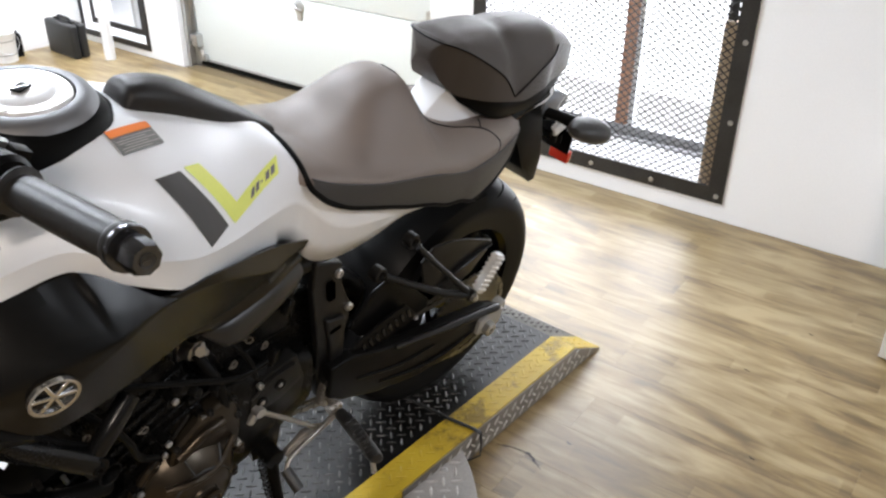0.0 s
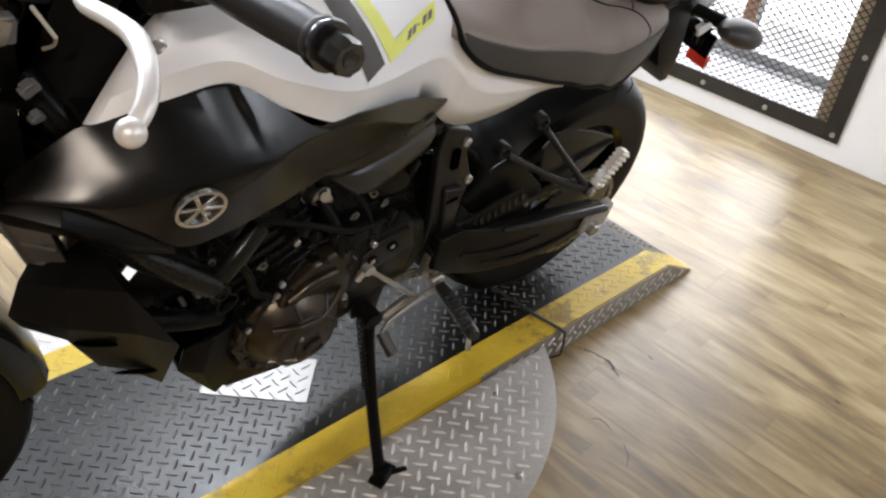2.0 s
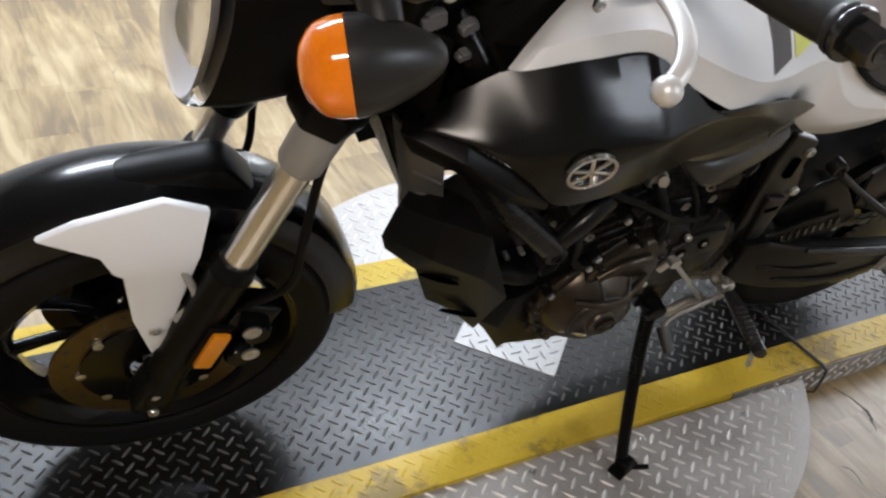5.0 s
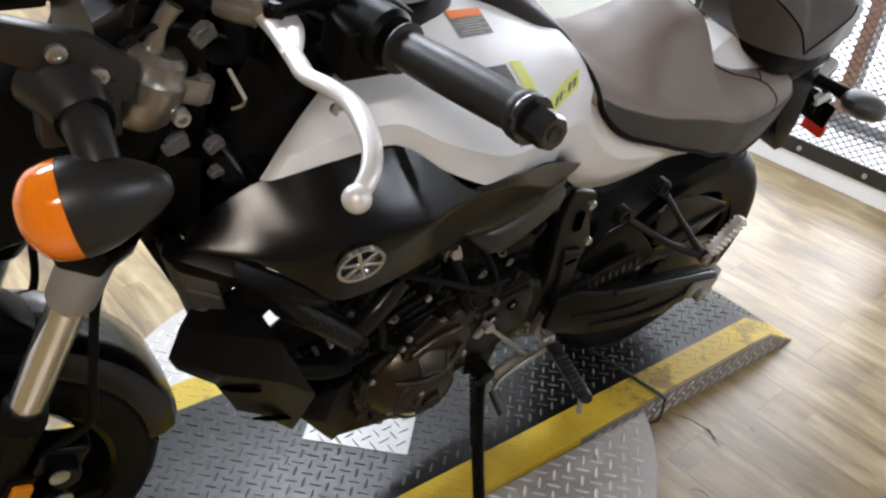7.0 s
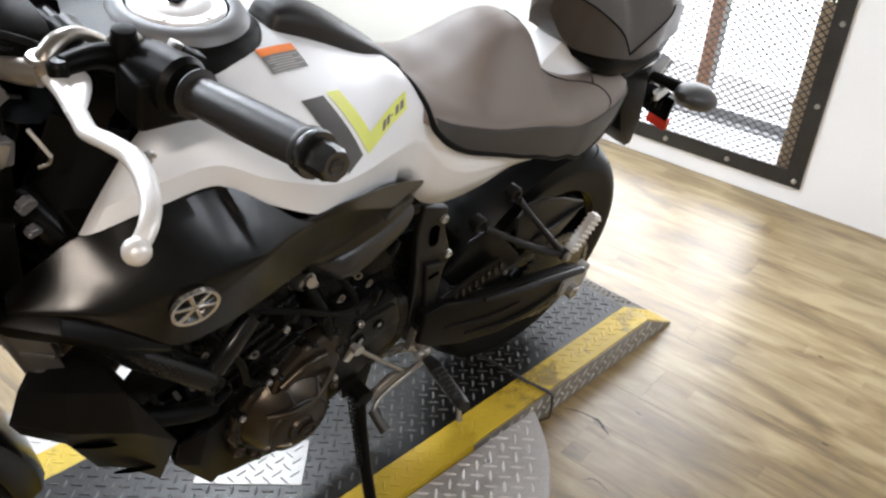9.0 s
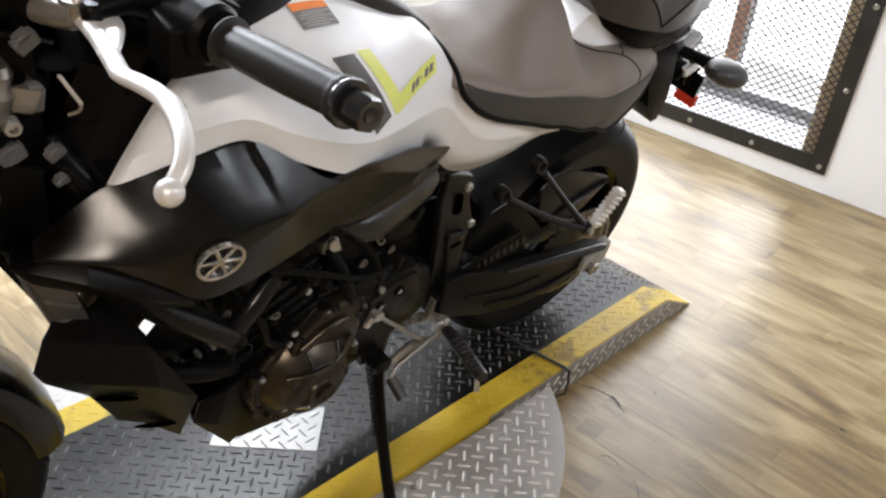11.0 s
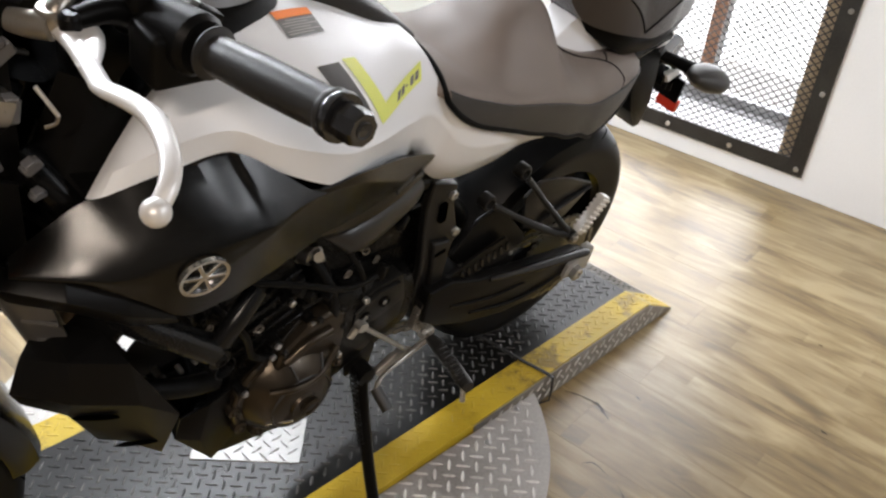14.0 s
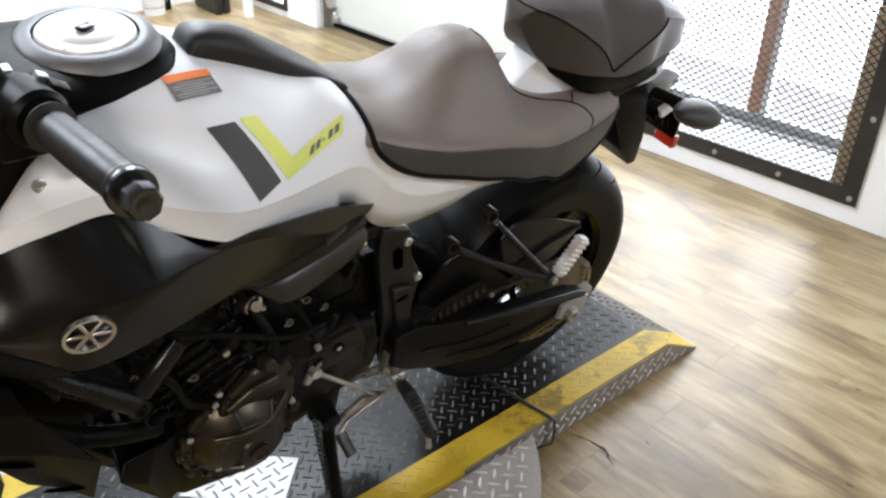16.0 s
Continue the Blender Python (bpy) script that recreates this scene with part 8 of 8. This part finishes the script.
def tool_case():
    c = tagged(empty("tool_case", pose(-0.950, -3.795, 0.0, 0, 0, 92) @ Matrix.Diagonal((0.92, 0.72, 0.74, 1))), "dark grey plastic tool case standing on the floor", "tool case")
    part("shell", box(-0.17, 0.17, 0.002, 0.07, 0.0, 0.27, 0.025, 3), CASE_PLASTIC, c)
    part("shell", box(-0.17, 0.17, -0.07, -0.002, 0.0, 0.27, 0.025, 3), CASE_PLASTIC, c)
    part("handle", tube([(-0.07, 0, 0.262), (-0.06, 0, 0.295), (0.06, 0, 0.295), (0.07, 0, 0.262)], 0.012, 10, 20), CASE_PLASTIC, c, "moulded carry handle")
    for x in (-0.1, 0.1):
        part("latch", box(x - 0.02, x + 0.02, -0.012, 0.012, 0.255, 0.278, 0.003, 1), RUBBER_SEAL, c)
    for k in range(4):
        part("rib", box(-0.13 + 0.075 * k, -0.105 + 0.075 * k, 0.068, 0.075, 0.04, 0.22, 0.003, 1), CASE_PLASTIC, c)


def bucket():
    b = tagged(empty("paint_bucket", pose(-0.625, -3.915, 0.0) @ Matrix.Scale(0.72, 4)), "white plastic bucket with a lid and printed lines", "bucket")
    part("body", lathe([(0, 0.0), (0.085, 0.0), (0.098, 0.22), (0.102, 0.225), (0.102, 0.24), (0.096, 0.245), (0, 0.245)], 36, pose(0, 0, 0, 90)), PIPE_WHITE, b)
    part("bail", tube([(-0.1, 0, 0.21), (-0.12, 0.02, 0.12), (0, 0.115, 0.075), (0.12, 0.02, 0.12), (0.1, 0, 0.21)], 0.003, 6, 24), ZINC, b)
    for z in (0.06, 0.17):
        part("printed_bar", lathe([(0.0935 if z < 0.1 else 0.0985, z), (0.094 if z < 0.1 else 0.0988, z + 0.005)], 36, pose(0, 0, 0, 90)), GREY_PRINT, b)


def black_bin():
    b = tagged(empty("spray_can", pose(-0.725, -3.965, 0.0) @ Matrix.Scale(0.75, 4)), "small black can beside the bucket", "can")
    part("body", lathe([(0, 0), (0.032, 0), (0.033, 0.15), (0.026, 0.175), (0.012, 0.18), (0.012, 0.2), (0, 0.2)], 24, pose(0, 0, 0, 90)), RUBBER_SEAL, b)


def pipe():
    p = tagged(empty("white_post", pose(-1.06, -3.52, 0)), "white painted round post in front of the far window", "post")
    part("shaft", lathe([(0, 0), (0.031, 0), (0.031, 2.99), (0, 2.99)], 24, pose(0, 0, 0, 90)), PIPE_WHITE, p)


def white_cabinet():
    b = tagged(empty("cabinet", pose(-1.05, 0.815, 0)), "plain white cabinet on small dark feet", "cabinet")
    part("body", box(-0.40, 0.0, 0.0, 0.55, 0.012, 0.62, 0.004, 2), PIPE_WHITE, b)
    part("top", box(-0.41, 0.010, -0.010, 0.56, 0.62, 0.64, 0.003, 2), PIPE_WHITE, b)
    for x, y in ((-0.02, 0.05), (-0.02, 0.50), (-0.36, 0.05), (-0.36, 0.50)):
        part("foot", lathe([(0, 0.0), (0.014, 0.0), (0.017, 0.006), (0.015, 0.014), (0, 0.014)], 16, pose(x + 0.022, y, 0, 90)), RUBBER_SEAL, b, "small dark foot")


tool_case()
bucket()
black_bin()
pipe()
white_cabinet()

# ---- cracks in the laminate ----
def crack(points, widths):
    bm = bmesh.new()
    path = spline([(x, y, 0.0006) for x, y in points], 26)
    rows, rr = [], random.Random(5)
    for k, p in enumerate(path):
        d = (path[min(k + 1, len(path) - 1)] - path[max(k - 1, 0)]).normalized()
        w = float(np.interp(k / (len(path) - 1), np.linspace(0, 1, len(widths)), widths)) * rr.uniform(0.6, 1.4)
        n = Vector((-d.y, d.x, 0)) * w / 2
        j = n * rr.uniform(-0.6, 0.6)
        rows.append((bm.verts.new(p + n + j), bm.verts.new(p - n + j)))
    for (a, b), (c, d) in zip(rows, rows[1:]):
        bm.faces.new((a, b, d, c))
    part("crack", bm, CRACK_BROWN, floor, "dark ragged crack in the laminate", smooth=False)


CRACK_BROWN = mat("crack_brown", (0.035, 0.024, 0.016), 0.7, 0, 0.2, 200, 0.3, 0.1)
crack([(-0.030, 0.222), (-0.043, 0.245), (-0.053, 0.270), (-0.056, 0.303), (-0.046, 0.33), (-0.034, 0.356)], (0.001, 0.004, 0.003, 0.008, 0.006, 0.001))
crack([(0.125, 0.400), (0.106, 0.413), (0.106, 0.435), (0.110, 0.460)], (0.001, 0.004, 0.003, 0.0008))
crack([(0.117, 0.491), (0.135, 0.52), (0.162, 0.537)], (0.0008, 0.0025, 0.0008))
for x, y in ((-0.159, 0.347), (-0.42, 0.71), (-0.75, 0.55), (-0.62, 0.98), (-1.05, 0.62)):
    crack([(x, y), (x + 0.004, y + 0.008), (x + 0.003, y + 0.018)], (0.001, 0.005, 0.001))

# ---- floor planks ----
plank_mesh = {}
rng = random.Random(7)
W_P, L_P = 0.152, 1.21


def plank_data(length):
    key = round(length, 2)
    if key not in plank_mesh:
        bm = box(-W_P / 2 + 0.0001, W_P / 2 - 0.0001, 0.0001, length - 0.0001, -0.0055, 0.0, 0.0003, 1)
        me = bpy.data.meshes.new("plank")
        bm.to_mesh(me)
        bm.free()
        me.materials.append(LAMINATE)
        plank_mesh[key] = me
    return plank_mesh[key]


floor_frame = pose(-1.555, 0, 0, 0, 0, TH)
for i in range(28):
    x = 0.004 + W_P * (i + 0.5)
    y = -4.6 - rng.random() * L_P
    while y < 4.4:
        a, b = max(y, -4.6), min(y + L_P, 4.4)
        if b - a > 0.05:
            o = new("plank", plank_data(round(b - a, 2)))
            o.parent = floor
            o.matrix_basis = floor_frame @ pose(x, a, 0)
        y += L_P
# the planks far from the platform, joined
far = bmesh.new()
for i in range(28, 52):
    x = 0.004 + W_P * (i + 0.5)
    y = -4.6 - rng.random() * L_P
    while y < 4.4:
        a, b = max(y, -4.6), min(y + L_P, 4.4)
        if b - a > 0.05:
            vs = [far.verts.new(floor_frame @ Vector(p)) for p in ((x - W_P / 2 + 0.0005, a + 0.0005, 0), (x + W_P / 2 - 0.0005, a + 0.0005, 0), (x + W_P / 2 - 0.0005, b - 0.0005, 0), (x - W_P / 2 + 0.0005, b - 0.0005, 0))]
            far.faces.new(vs)
        y += L_P
tagged(part("far_planks", far, LAMINATE, floor, smooth=False), kind="stuff")
